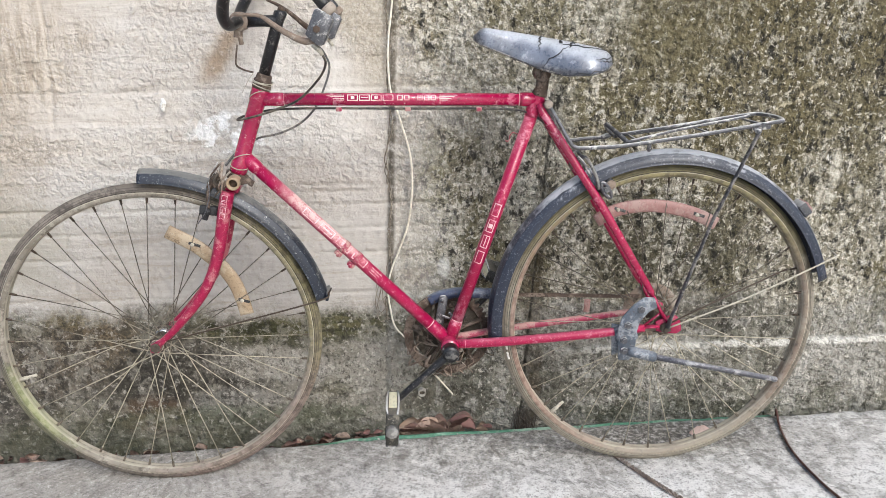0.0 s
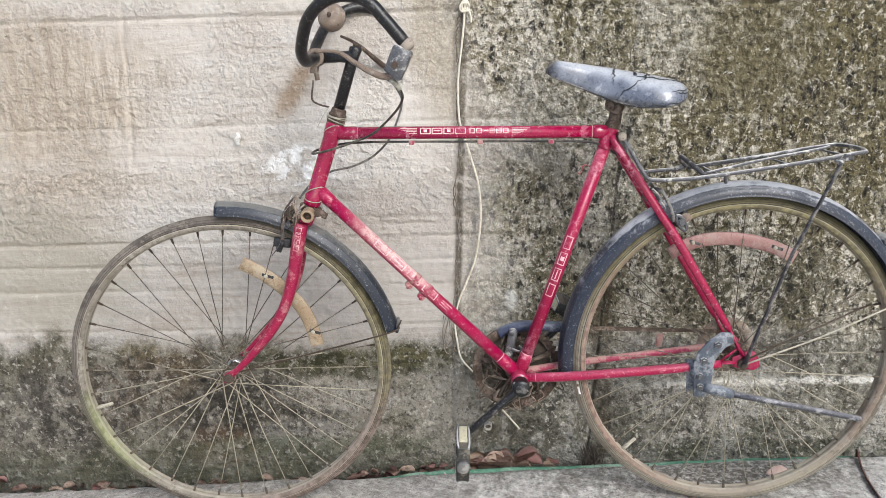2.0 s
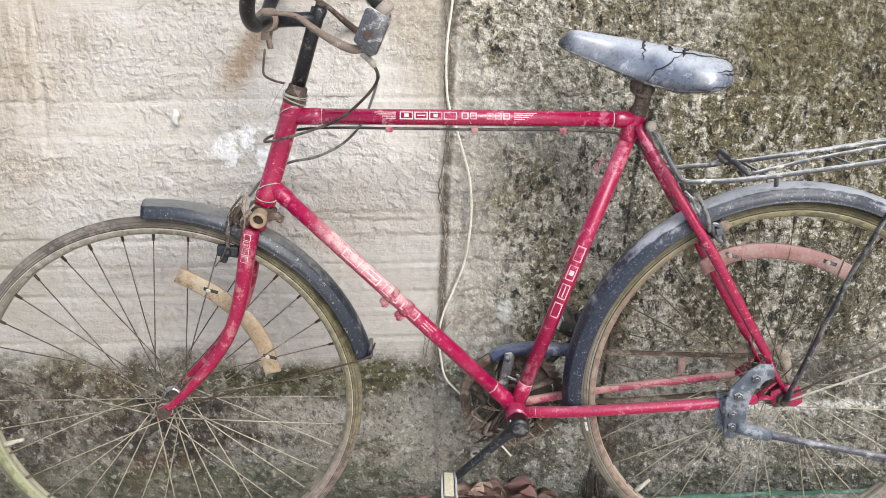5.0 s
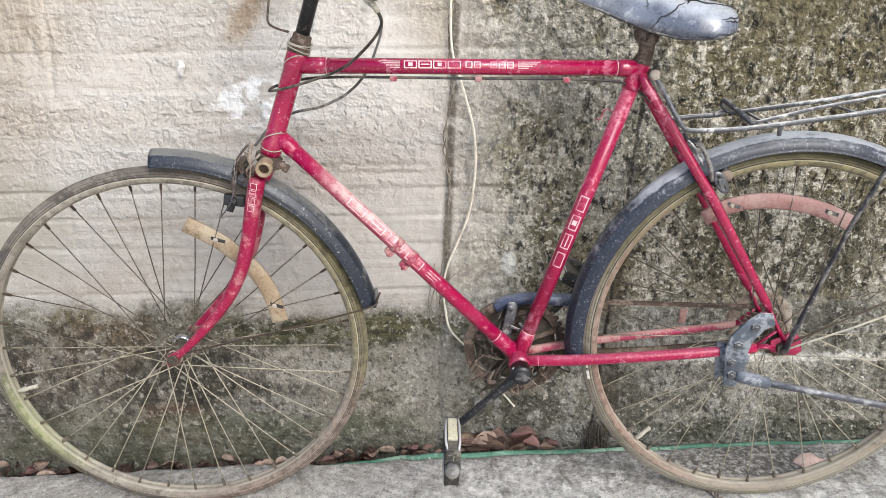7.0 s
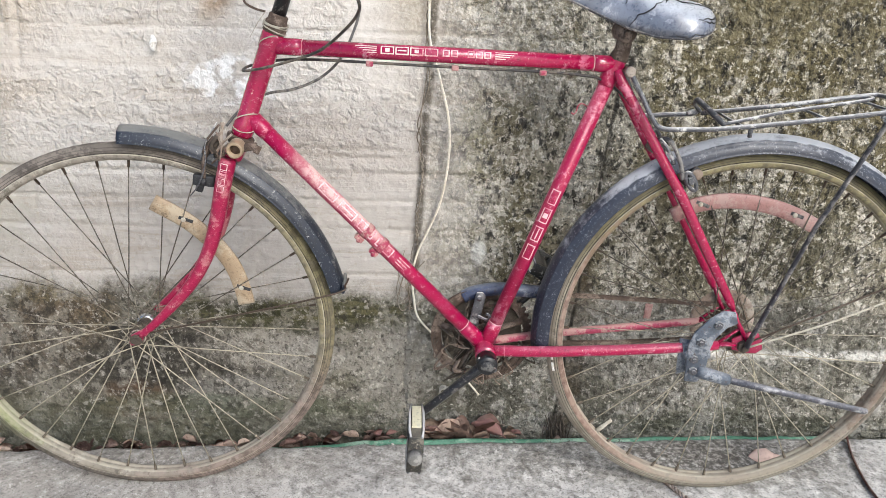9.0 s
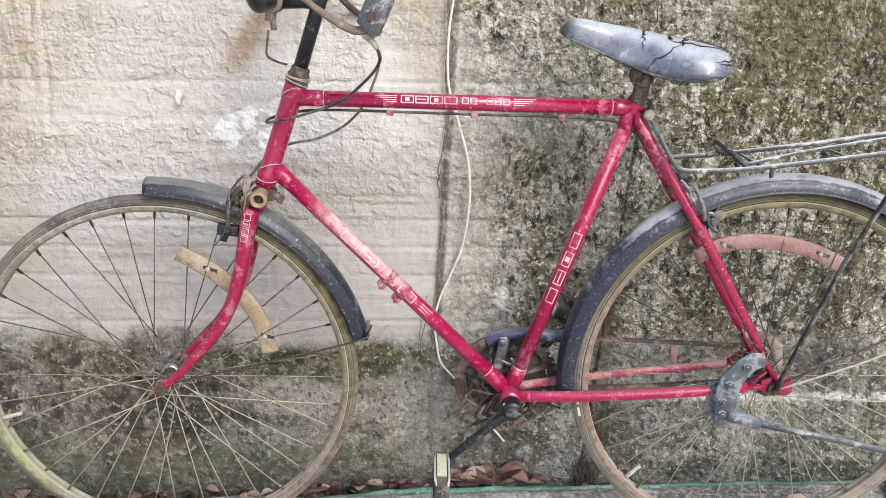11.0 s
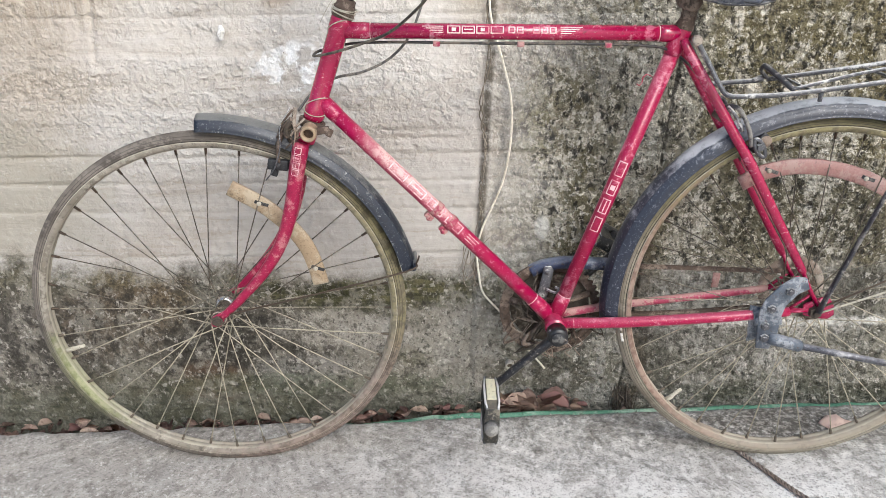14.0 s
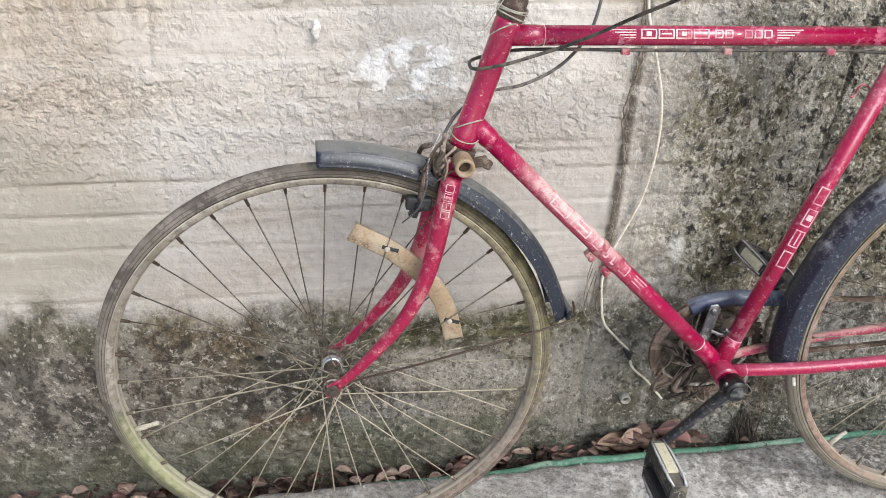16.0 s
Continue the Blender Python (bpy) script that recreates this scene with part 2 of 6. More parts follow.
    # soft brown diagonal smear below and left of the handlebar
    tilt = m.math("MULTIPLY_ADD", z, -0.62, x)
    brown_diag = m.math("MULTIPLY", m.step(m.math("ABSOLUTE", m.math("ADD", m.math("ADD", tilt, m.math("MULTIPLY", m.math("ADD", n2, -0.5), 0.03)), 0.418)), 0.004, 0.042, 0.8, 0.0), m.step(m.math("ABSOLUTE", m.math("ADD", z, -0.885)), 0.03, 0.085, 1.0, 0.0))
    pale = m.mix(brown_diag, pale, srgb(150, 128, 102))
    pale = stain(pale, 0.5, 0.30, 0.80, 0.16, 0.16, to=srgb(216, 211, 203))
    pale = m.mix(m.step(m.noise(70, 5, 0.65), 0.56, 0.66, 0, 0.35), pale, srgb(150, 138, 122))
    pale = m.mix(m.step(n3, 0.36, 0.44, 0.3, 0.0), pale, srgb(214, 210, 204))
    pale = m.mix(m.step(m.math("ADD", m.voronoi(30), m.math("MULTIPLY", n1, 0.10)), 0.062, 0.085, 0.75, 0.0), pale, srgb(84, 75, 62))
    # lichen side: upright drifts of olive, grey and chalky crust
    dark = m.mix(m.step(n2, 0.38, 0.6), srgb(98, 92, 74), srgb(136, 130, 114))
    dark = m.mix(m.step(m.math("ADD", n1, drift), 0.42, 0.62, 0.75, 0.0), dark, srgb(96, 88, 58))
    dark = stain(dark, 0.75, 0.55, 0.62, 0.07, 0.26, to=m.mix(m.step(smear, 0.44, 0.54), srgb(120, 112, 96), srgb(166, 160, 148)))
    dark = stain(dark, 0.55, 0.575, 0.58, 0.05, 0.16, to=m.mix(m.step(n3, 0.42, 0.56), srgb(104, 100, 62), srgb(146, 142, 104)))
    dark = stain(dark, 0.5, 0.66, 0.62, 0.05, 0.26, to=srgb(96, 90, 68))
    dark = stain(dark, 0.7, 0.79, 0.68, 0.12, 0.30, to=m.mix(m.step(streak, 0.42, 0.56), srgb(112, 107, 92), srgb(158, 154, 143)))
    dark = stain(dark, 0.8, 1.38, 0.90, 0.40, 0.34, to=m.mix(m.step(n3, 0.4, 0.56), srgb(66, 58, 34), srgb(104, 95, 66)))
    dark = stain(dark, 0.6, 0.56, 0.40, 0.10, 0.12, to=srgb(132, 128, 104))
    dark = stain(dark, 0.7, 1.15, 0.42, 0.30, 0.12, to=m.mix(m.step(n3, 0.42, 0.55), srgb(56, 52, 38), srgb(100, 95, 78)))
    dark = stain(dark, 0.6, 0.54, 0.97, 0.07, 0.16, to=m.mix(m.step(n4, 0.42, 0.56), srgb(92, 82, 54), srgb(138, 126, 98)))
    lift = m.math("ADD", drift, m.math("MULTIPLY", m.math("SUBTRACT", near(0.62, 0.96, 0.18, 0.2), near(0.66, 0.62, 0.05, 0.22)), 0.03))
    lift = m.math("ADD", lift, m.math("MULTIPLY", near(1.40, 0.85, 0.42, 0.35), -0.06))
    grain = 0.72
    dark = m.mix(crisp(30, 0.50, 0.06, 0.7, shift=m.math("MULTIPLY", lift, 0.8), rough=grain, stretch=(1.0, 1.0, 0.7)), dark, srgb(158, 152, 136))
    dark = m.mix(crisp(64, 0.525, 0.06, 0.74, shift=m.math("MULTIPLY", lift, 0.7), rough=grain), dark, srgb(204, 198, 184))
    dark = m.mix(crisp(44, 0.525, 0.07, 0.88, 0.0, rough=grain, stretch=(1.0, 1.0, 0.6)), dark, srgb(24, 21, 15))
    dark = m.mix(crisp(92, 0.54, 0.06, 0.75, rough=grain), dark, srgb(26, 23, 15))
    dark = m.mix(crisp(78, 0.555, 0.05, 0.7, rough=grain), dark, srgb(196, 189, 171))
    dark = stain(dark, 0.6, 0.95, 0.98, 0.10, 0.07, to=m.mix(m.step(n3, 0.46, 0.52), srgb(100, 94, 76), srgb(186, 180, 164)))
    dark = stain(dark, 0.5, 1.12, 0.95, 0.16, 0.16, to=m.mix(m.step(n3, 0.42, 0.54), srgb(74, 67, 42), srgb(112, 104, 78)))
    dark = stain(dark, 0.45, 0.66, 0.82, 0.09, 0.16, to=m.mix(m.step(n4, 0.44, 0.54), srgb(112, 106, 92), srgb(172, 168, 158)))
    dark = stain(dark, 0.9, 0.598, 0.388, 0.018, 0.03, 1.0, to=srgb(214, 212, 202))
    for q in ((1.512, 0.60, 0.016, 0.05), (1.495, 0.535, 0.028, 0.020), (1.575, 0.545, 0.012, 0.020), (1.441, 0.628, 0.014, 0.012), (1.565, 0.50, 0.010, 0.008), (0.985, 0.665, 0.018, 0.016)):
        dark = stain(dark, 0.8, *q, 0.9, to=m.mix(m.step(n3, 0.40, 0.54), srgb(150, 142, 124), srgb(196, 190, 174)))
    slash = m.math("ABSOLUTE", m.math("ADD", m.math("ADD", m.math("MULTIPLY_ADD", x, -0.62, z), 0.099), m.math("MULTIPLY", m.math("ADD", n3, -0.5), 0.03)))
    slash = m.math("MULTIPLY", m.step(slash, 0.002, 0.010, 0.75, 0.0), m.math("MULTIPLY", m.step(n3, 0.46, 0.54), m.step(m.math("ABSOLUTE", m.math("ADD", x, -1.40)), 0.045, 0.065, 1.0, 0.0)))
    dark = m.mix(slash, dark, srgb(186, 176, 150))
    dark = m.mix(crisp(15, 0.645, 0.02, 0.85, 0.8), dark, srgb(204, 202, 193))
    dark = m.mix(crisp(26, 0.65, 0.02, 0.8, 0.8), dark, srgb(212, 210, 201))
    # damp foot: olive and brown stains under fine grit
    right = m.step(m.math("ADD", x, m.math("MULTIPLY", wob, 0.8)), 0.30, 0.62)
    foot = m.mix(m.step(n2, 0.36, 0.62), m.mix(right, srgb(82, 77, 66), srgb(120, 116, 106)), m.mix(right, srgb(122, 117, 105), srgb(162, 158, 148)))
    foot = m.mix(m.step(m.noise(3.6, 6, 0.65, dist=0.6, stretch=(0.7, 1.0, 1.3)), 0.48, 0.57, 0, 0.6), foot, m.mix(right, srgb(82, 78, 55), srgb(110, 107, 92)))
    foot = stain(foot, 1.0, -0.04, 0.12, 0.24, 0.11, to=m.mix(m.step(n3, 0.42, 0.56), srgb(38, 34, 28), srgb(76, 71, 62)))
    foot = stain(foot, 1.0, -0.24, 0.24, 0.11, 0.10, to=m.mix(m.step(n3, 0.42, 0.54), srgb(58, 47, 32), srgb(104, 91, 70)))
    foot = stain(foot, 1.0, 0.25, 0.25, 0.26, 0.07, to=m.mix(m.step(n3, 0.4, 0.55), srgb(44, 45, 26), srgb(80, 78, 56)))
    foot = stain(foot, 0.7, 0.02, 0.29, 0.10, 0.03, to=srgb(92, 84, 62))
    foot = stain(foot, 0.7, 0.24, 0.14, 0.10, 0.05, to=srgb(150, 146, 138))
    foot = stain(foot, 0.8, -0.50, 0.13, 0.22, 0.13, to=m.mix(m.step(n3, 0.42, 0.56), srgb(44, 40, 36), srgb(88, 83, 76)))
    foot = stain(foot, 0.6, -0.12, 0.02, 0.10, 0.06, to=srgb(98, 76, 56))
    foot = stain(foot, 0.6, 0.10, 0.05, 0.14, 0.05, to=srgb(150, 146, 138))
    foot = stain(foot, 0.6, 0.42, 0.12, 0.12, 0.07, to=srgb(158, 153, 143))
    foot = stain(foot, 0.6, 0.62, 0.03, 0.16, 0.05, to=srgb(78, 74, 62))
    foot = stain(foot, 0.8, 0.55, 0.25, 0.14, 0.05, to=m.mix(m.step(n3, 0.4, 0.55), srgb(60, 58, 40), srgb(104, 100, 80)))
    foot = stain(foot, 0.4, 0.95, 0.05, 0.16, 0.05, to=srgb(92, 88, 76))
    foot = stain(foot, 0.6, 1.25, 0.24, 0.20, 0.05, to=srgb(72, 68, 54))
    foot = stain(foot, 0.95, 0.20, 0.255, 0.30, 0.045, to=m.mix(m.step(smear, 0.42, 0.56), srgb(48, 48, 22), srgb(96, 92, 62)))
    foot = stain(foot, 0.8, -0.27, 0.30, 0.12, 0.05, to=m.mix(m.step(n3, 0.42, 0.54), srgb(70, 62, 36), srgb(112, 102, 72)))
    foot = stain(foot, 0.6, 0.15, 0.155, 0.14, 0.05, to=m.mix(m.step(n3, 0.40, 0.54), srgb(112, 106, 94), srgb(184, 178, 166)))
    foot = stain(foot, 0.85, -0.33, 0.17, 0.16, 0.12, to=m.mix(m.step(n3, 0.42, 0.56), srgb(48, 42, 34), srgb(92, 82, 68)))
    foot = stain(foot, 0.5, 0.10, 0.015, 0.40, 0.035, to=srgb(84, 90, 66))
    foot = stain(foot, 0.7, 1.10, -0.01, 0.40, 0.030, to=srgb(66, 65, 52))
    foot = m.mix(crisp(28, 0.50, 0.10, 0.55, shift=drift, rough=0.72), foot, m.mix(right, srgb(142, 136, 124), srgb(170, 166, 158)))
    foot = m.mix(crisp(40, 0.50, 0.13, 0.7, 0.3, shift=m.math("MULTIPLY", drift, -0.8), rough=0.72), foot, srgb(46, 42, 32))
    foot = m.mix(crisp(85, 0.53, 0.08, 0.65, rough=0.72), foot, m.mix(right, srgb(34, 30, 22), srgb(62, 58, 48)))
    foot = m.mix(m.math("MULTIPLY", crisp(75, 0.55, 0.07, 0.75, rough=0.72), m.math("MULTIPLY_ADD", right, 0.35, 0.65)), foot, srgb(192, 186, 174))
    # a small hole in the wall, its dark inside painted as a flat spot
    foot = stain(foot, 1.0, -0.146, 0.200, 0.011, 0.007, 0.25, to=srgb(18, 16, 13))
    joint = m.math("MULTIPLY_ADD", z, -0.04, x)
    side = m.math("ADD", m.step(m.math("ADD", joint, m.math("MULTIPLY", wob, 0.12)), 0.45, 0.48, 0, 0.4), m.step(m.math("ADD", m.math("ADD", x, m.step(z, 0.78, 0.98, 0.0, 0.09)), m.math("MULTIPLY", wob, 0.8)), 0.50, 0.64, 0, 0.6))
    col = m.mix(side, pale, dark)
    seam = m.step(m.math("ABSOLUTE", m.math("ADD", m.math("ADD", joint, m.math("MULTIPLY", m.math("ADD", n2, -0.5), 0.02)), -0.459)), 0.003, 0.012, 0.85, 0.0)
    col = m.mix(m.math("MULTIPLY", seam, m.step(n3, 0.40, 0.54, 0.3, 1.0)), col, srgb(84, 76, 62))
    low = m.step(m.math("ADD", z, m.math("MULTIPLY", wob, 0.5)), 0.265, 0.325, 1.0, 0.0)
    col = m.mix(low, col, foot)
    # dark brown strip down the second joint
    strip_ = m.math("ABSOLUTE", m.math("ADD", m.math("ADD", x, m.math("MULTIPLY", m.math("ADD", n2, -0.5), 0.05)), -0.812))
    strip_ = m.math("MULTIPLY", m.step(strip_, 0.010, 0.032, 0.6, 0.0), m.step(m.math("ADD", z, m.math("MULTIPLY", m.math("ADD", n2, -0.5), 0.3)), 0.36, 0.52, 1.0, 0.0))
    col = m.mix(strip_, col, m.mix(m.step(n3, 0.42, 0.56), srgb(44, 36, 26), srgb(86, 74, 56)))
    crack = m.math("ABSOLUTE", m.math("ADD", m.math("ADD", m.math("MULTIPLY_ADD", z, -0.08, x), m.math("MULTIPLY", m.math("ADD", n2, -0.5), 0.02)), -0.785))
    crack = m.math("MULTIPLY", m.step(crack, 0.001, 0.006, 0.9, 0.0), m.step(m.math("ADD", z, m.math("MULTIPLY", n1, 0.2)), 0.82, 0.98, 1.0, 0.0))
    col = m.mix(m.math("MULTIPLY", crack, m.step(n3, 0.40, 0.52, 0.4, 1.0)), col, srgb(34, 30, 24))
    # chalky run along the drip ledge, green line above the gutter
    led = m.math("MULTIPLY", m.step(m.math("ABSOLUTE", m.math("ADD", z, m.math("MULTIPLY_ADD", m.math("ADD", n2, -0.5), 0.03, -0.168))), 0.003, 0.012, 1.0, 0.0), m.step(m.math("ADD", x, m.math("MULTIPLY", n2, 0.3)), 1.0, 1.15))
    col = m.mix(m.math("MULTIPLY", led, m.step(n3, 0.42, 0.52)), col, srgb(200, 196, 186))
    gz = m.step(m.math("ADD", z, m.math("MULTIPLY", wob, 0.5)), -0.04, 0.04, 0.35, 0.0)
    col = m.mix(gz, col, srgb(84, 88, 70))
    col = m.mix(m.math("MULTIPLY", m.step(n5, 0.54, 0.62, 0, 0.25), m.math("MAXIMUM", side, low)), col, m.mix(0.6, col, srgb(36, 34, 28)))
    # relief in metres: flaked and blistered whitewash with trowel drag, crust on the lichen
    where = m.step(m.noise(4.0, 5, 0.6, dist=0.5), 0.40, 0.58, 0.25, 1.0)
    where = m.math("MAXIMUM", where, m.math("MAXIMUM", near(-0.15, 0.66, 0.60, 0.10), near(-0.30, 0.88, 0.4, 0.10)))
    where = m.math("MULTIPLY", where, m.step(z, 0.46, 0.60, 0.35, 1.0))
    b1, b2 = m.noise(46, 4, 0.55, dist=0.25), m.noise(95, 3, 0.55, dist=0.2)
    flake = m.math("ADD", m.math("MULTIPLY", m.step(b1, 0.44, 0.60), 0.0022), m.math("MULTIPLY", m.step(b2, 0.40, 0.66), 0.0017))
    flake = m.math("ADD", flake, m.math("MULTIPLY", m.noise(170, 2, 0.5), 0.0009))
    hp = m.math("ADD", m.math("MULTIPLY", flake, where), m.math("MULTIPLY", smear, 0.006))
    hp = m.math("ADD", hp, m.math("MULTIPLY", m.noise(20, 3, 0.5, dist=0.3), 0.004))
    g1, g2 = m.noise(46, 3, 0.6), m.noise(95, 2, 0.55)
    hd = m.math("ADD", m.math("MULTIPLY", m.step(g1, 0.40, 0.62), 0.0034), m.math("MULTIPLY", m.step(g2, 0.38, 0.64), 0.0026))
    rough_ = m.math("MAXIMUM", side, m.math("MULTIPLY", low, m.math("MULTIPLY_ADD", right, 0.3, 0.4)))
    h = m.math("ADD", m.math("MULTIPLY", hp, m.math("SUBTRACT", 1.0, rough_)), m.math("MULTIPLY", hd, rough_))
    m.bump(h, 1.0, 1.0)
    return m.out(col)


def slab_material():
    m = Mat("worn_cement_slab", 0.93)
    x, y = m.axis("X"), m.axis("Y")
    n1, n2, n3, n4 = m.noise(3, 6), m.noise(14, 6, 0.65), m.noise(75, 6, 0.78), m.noise(230, 3, 0.75)
    away = m.math("ADD", m.math("POWER", m.math("DIVIDE", m.math("ADD", x, 0.55), 0.85), 2.0), m.math("POWER", m.math("DIVIDE", m.math("ADD", y, 0.2), 0.7), 2.0))
    west = m.step(m.math("ADD", away, m.math("MULTIPLY", m.math("ADD", m.noise(2.5, 6, 0.65), -0.5), 2.0)), 0.3, 1.9)
    col = m.mix(m.step(n1, 0.35, 0.65), m.mix(west, srgb(176, 170, 162), srgb(220, 217, 211)), m.mix(west, srgb(156, 150, 142), srgb(204, 200, 194)))
    col = m.mix(m.step(n2, 0.48, 0.62, 0, 0.7), col, m.mix(west, srgb(196, 191, 184), srgb(232, 229, 224)))
    col = m.mix(m.step(m.noise(8, 7, 0.72, dist=0.6), 0.50, 0.58, 0, 0.65), col, srgb(158, 153, 146))
    col = m.mix(m.step(m.noise(20, 7, 0.75), 0.54, 0.60, 0, 0.55), col, srgb(118, 113, 106))
    c1, c2 = m.noise(44, 6, 0.74), m.noise(90, 5, 0.74)
    col = m.mix(m.step(c1, 0.53, 0.62, 0, 0.55), col, srgb(124, 119, 111))
    col = m.mix(m.step(c2, 0.55, 0.62, 0, 0.5), col, srgb(84, 80, 73))
    col = m.mix(m.step(c2, 0.38, 0.43, 0.45, 0.0), col, srgb(230, 228, 223))
    col = m.mix(m.step(n4, 0.57, 0.62, 0, 0.6), col, srgb(96, 90, 82))
    damp = m.step(m.math("ADD", y, m.math("MULTIPLY", m.math("ADD", n2, -0.5), 0.45)), -0.36, -0.15, 0.0, 0.6)
    damp = m.math("MULTIPLY", damp, m.step(m.math("ADD", x, m.math("MULTIPLY", n1, 0.4)), 0.4, 1.0, 0.5, 1.0))
    damp = m.math("MULTIPLY", damp, m.step(x, 1.35, 1.5, 1.0, 0.3))
    col = m.mix(m.math("MULTIPLY", damp, m.step(c1, 0.40, 0.50, 0.25, 1.0)), col, m.mix(m.step(c2, 0.44, 0.52), srgb(122, 116, 104), srgb(56, 53, 46)))
    # dark mottled growth beside the gutter
    d = m.math("ADD", m.math("POWER", m.math("DIVIDE", m.math("ADD", x, -1.10), 0.24), 2.0), m.math("POWER", m.math("DIVIDE", m.math("ADD", y, 0.14), 0.07), 2.0))
    d = m.step(m.math("ADD", d, m.math("MULTIPLY", m.math("ADD", n2, -0.5), 2.0)), 0.4, 1.2, 0.6, 0.0)
    col = m.mix(m.math("MULTIPLY", d, m.step(c2, 0.44, 0.52, 0.1, 1.0)), col, srgb(66, 61, 52))
    soil = m.math("MULTIPLY", m.step(m.math("MULTIPLY_ADD", x, -0.04, y), -0.118, -0.112), m.step(y, 0.1, 0.3, 1.0, 0.0))
    col = m.mix(soil, col, m.mix(m.step(c2, 0.45, 0.55), srgb(112, 98, 84), srgb(66, 57, 48)))
    h = m.math("ADD", m.math("MULTIPLY", m.noise(14, 3), 0.005), m.math("MULTIPLY", n3, 0.0012))
    m.bump(h, 1.0, 1.0)
    return m.out(col)


WALL, SLAB = wall_material(), slab_material()
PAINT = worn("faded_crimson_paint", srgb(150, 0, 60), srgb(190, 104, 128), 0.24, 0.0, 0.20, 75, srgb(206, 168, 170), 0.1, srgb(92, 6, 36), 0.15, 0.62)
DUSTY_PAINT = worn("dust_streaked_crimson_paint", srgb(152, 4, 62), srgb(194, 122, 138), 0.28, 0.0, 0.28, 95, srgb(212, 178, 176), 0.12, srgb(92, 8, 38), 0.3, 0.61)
PAINT.node_tree.nodes["Principled BSDF"].inputs["Coat Weight"].default_value = 0.7
PAINT.node_tree.nodes["Principled BSDF"].inputs["Coat Roughness"].default_value = 0.14
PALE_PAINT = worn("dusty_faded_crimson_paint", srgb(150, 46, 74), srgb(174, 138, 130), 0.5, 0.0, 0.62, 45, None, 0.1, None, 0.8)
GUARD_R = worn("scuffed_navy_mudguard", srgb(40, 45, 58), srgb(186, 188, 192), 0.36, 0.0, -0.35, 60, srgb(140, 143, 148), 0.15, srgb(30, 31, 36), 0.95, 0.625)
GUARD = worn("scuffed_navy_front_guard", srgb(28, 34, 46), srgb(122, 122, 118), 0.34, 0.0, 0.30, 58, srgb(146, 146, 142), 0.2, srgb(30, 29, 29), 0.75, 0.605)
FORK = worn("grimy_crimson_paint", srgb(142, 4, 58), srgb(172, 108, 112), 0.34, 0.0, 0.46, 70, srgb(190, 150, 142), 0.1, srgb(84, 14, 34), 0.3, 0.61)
BLACK = worn("black_enamel", srgb(22, 22, 24), srgb(84, 80, 76), 0.35, 0.0, 0.15, 60, srgb(112, 106, 100), 0.1)
# strong pale tops on darker steel paint the lit and shaded sides of rods
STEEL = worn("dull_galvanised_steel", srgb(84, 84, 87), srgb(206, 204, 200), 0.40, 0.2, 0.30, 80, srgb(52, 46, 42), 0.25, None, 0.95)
STAY = worn("grey_worn_enamel", srgb(60, 60, 63), srgb(130, 126, 120), 0.5, 0.0, 0.5, 60, srgb(150, 146, 140), 0.2)
CHROME = worn("dull_chrome", srgb(196, 196, 196), srgb(150, 140, 130), 0.22, 0.9, 0.15, 60)
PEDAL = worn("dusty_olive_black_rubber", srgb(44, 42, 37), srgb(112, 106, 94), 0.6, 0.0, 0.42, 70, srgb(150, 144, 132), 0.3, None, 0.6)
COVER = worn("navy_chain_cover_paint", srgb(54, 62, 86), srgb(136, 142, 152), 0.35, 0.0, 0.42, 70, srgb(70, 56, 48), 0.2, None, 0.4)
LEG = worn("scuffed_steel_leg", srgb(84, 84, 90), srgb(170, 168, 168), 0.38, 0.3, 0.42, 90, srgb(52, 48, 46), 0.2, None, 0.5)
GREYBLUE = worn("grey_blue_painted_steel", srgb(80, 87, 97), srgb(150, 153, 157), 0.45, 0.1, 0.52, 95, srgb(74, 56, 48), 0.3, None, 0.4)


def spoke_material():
    """Tarnished wire, reflected light painted pale in the lower half of the wheel, rusted dark at the nipples."""
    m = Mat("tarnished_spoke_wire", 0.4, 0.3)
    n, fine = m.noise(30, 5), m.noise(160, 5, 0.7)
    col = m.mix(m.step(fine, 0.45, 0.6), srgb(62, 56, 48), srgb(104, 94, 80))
    low_glint = m.step(m.math("ADD", m.axis("Z"), m.math("MULTIPLY", m.math("ADD", n, -0.5), 0.3)), -0.05, 0.07, 0.8, 0.0)
    low_glint = m.math("MULTIPLY", low_glint, m.step(fine, 0.36, 0.5, 0.5, 1.0))
    col = m.mix(low_glint, col, srgb(186, 178, 156))
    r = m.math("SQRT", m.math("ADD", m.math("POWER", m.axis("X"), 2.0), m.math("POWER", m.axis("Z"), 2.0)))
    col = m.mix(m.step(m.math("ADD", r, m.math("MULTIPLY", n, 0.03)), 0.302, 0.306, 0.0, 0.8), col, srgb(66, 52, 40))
    return m.out(col, m.math("MULTIPLY_ADD", low_glint, 0.3, 0.4))


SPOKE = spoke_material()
RUST = worn("rusty_iron", srgb(76, 62, 52), srgb(128, 114, 102), 0.85, 0.0, 0.5, 70, srgb(44, 36, 32), 0.5)
DUSTY = worn("dusty_pale_rust", srgb(128, 112, 98), srgb(162, 152, 140), 0.8, 0.0, 0.5, 60, srgb(70, 56, 48), 0.4)
FIBRE = worn("dark_root_fibre", srgb(70, 62, 53), srgb(112, 104, 91), 0.9, 0.0, 0.4, 90)
CABLE = worn("dark_cable_sheath", srgb(42, 39, 37), srgb(106, 98, 86), 0.5, 0.0, 0.6, 80)
CABLE_G = worn("grey_cable_sheath", srgb(78, 76, 73), srgb(132, 127, 118), 0.5, 0.0, 0.5, 80)
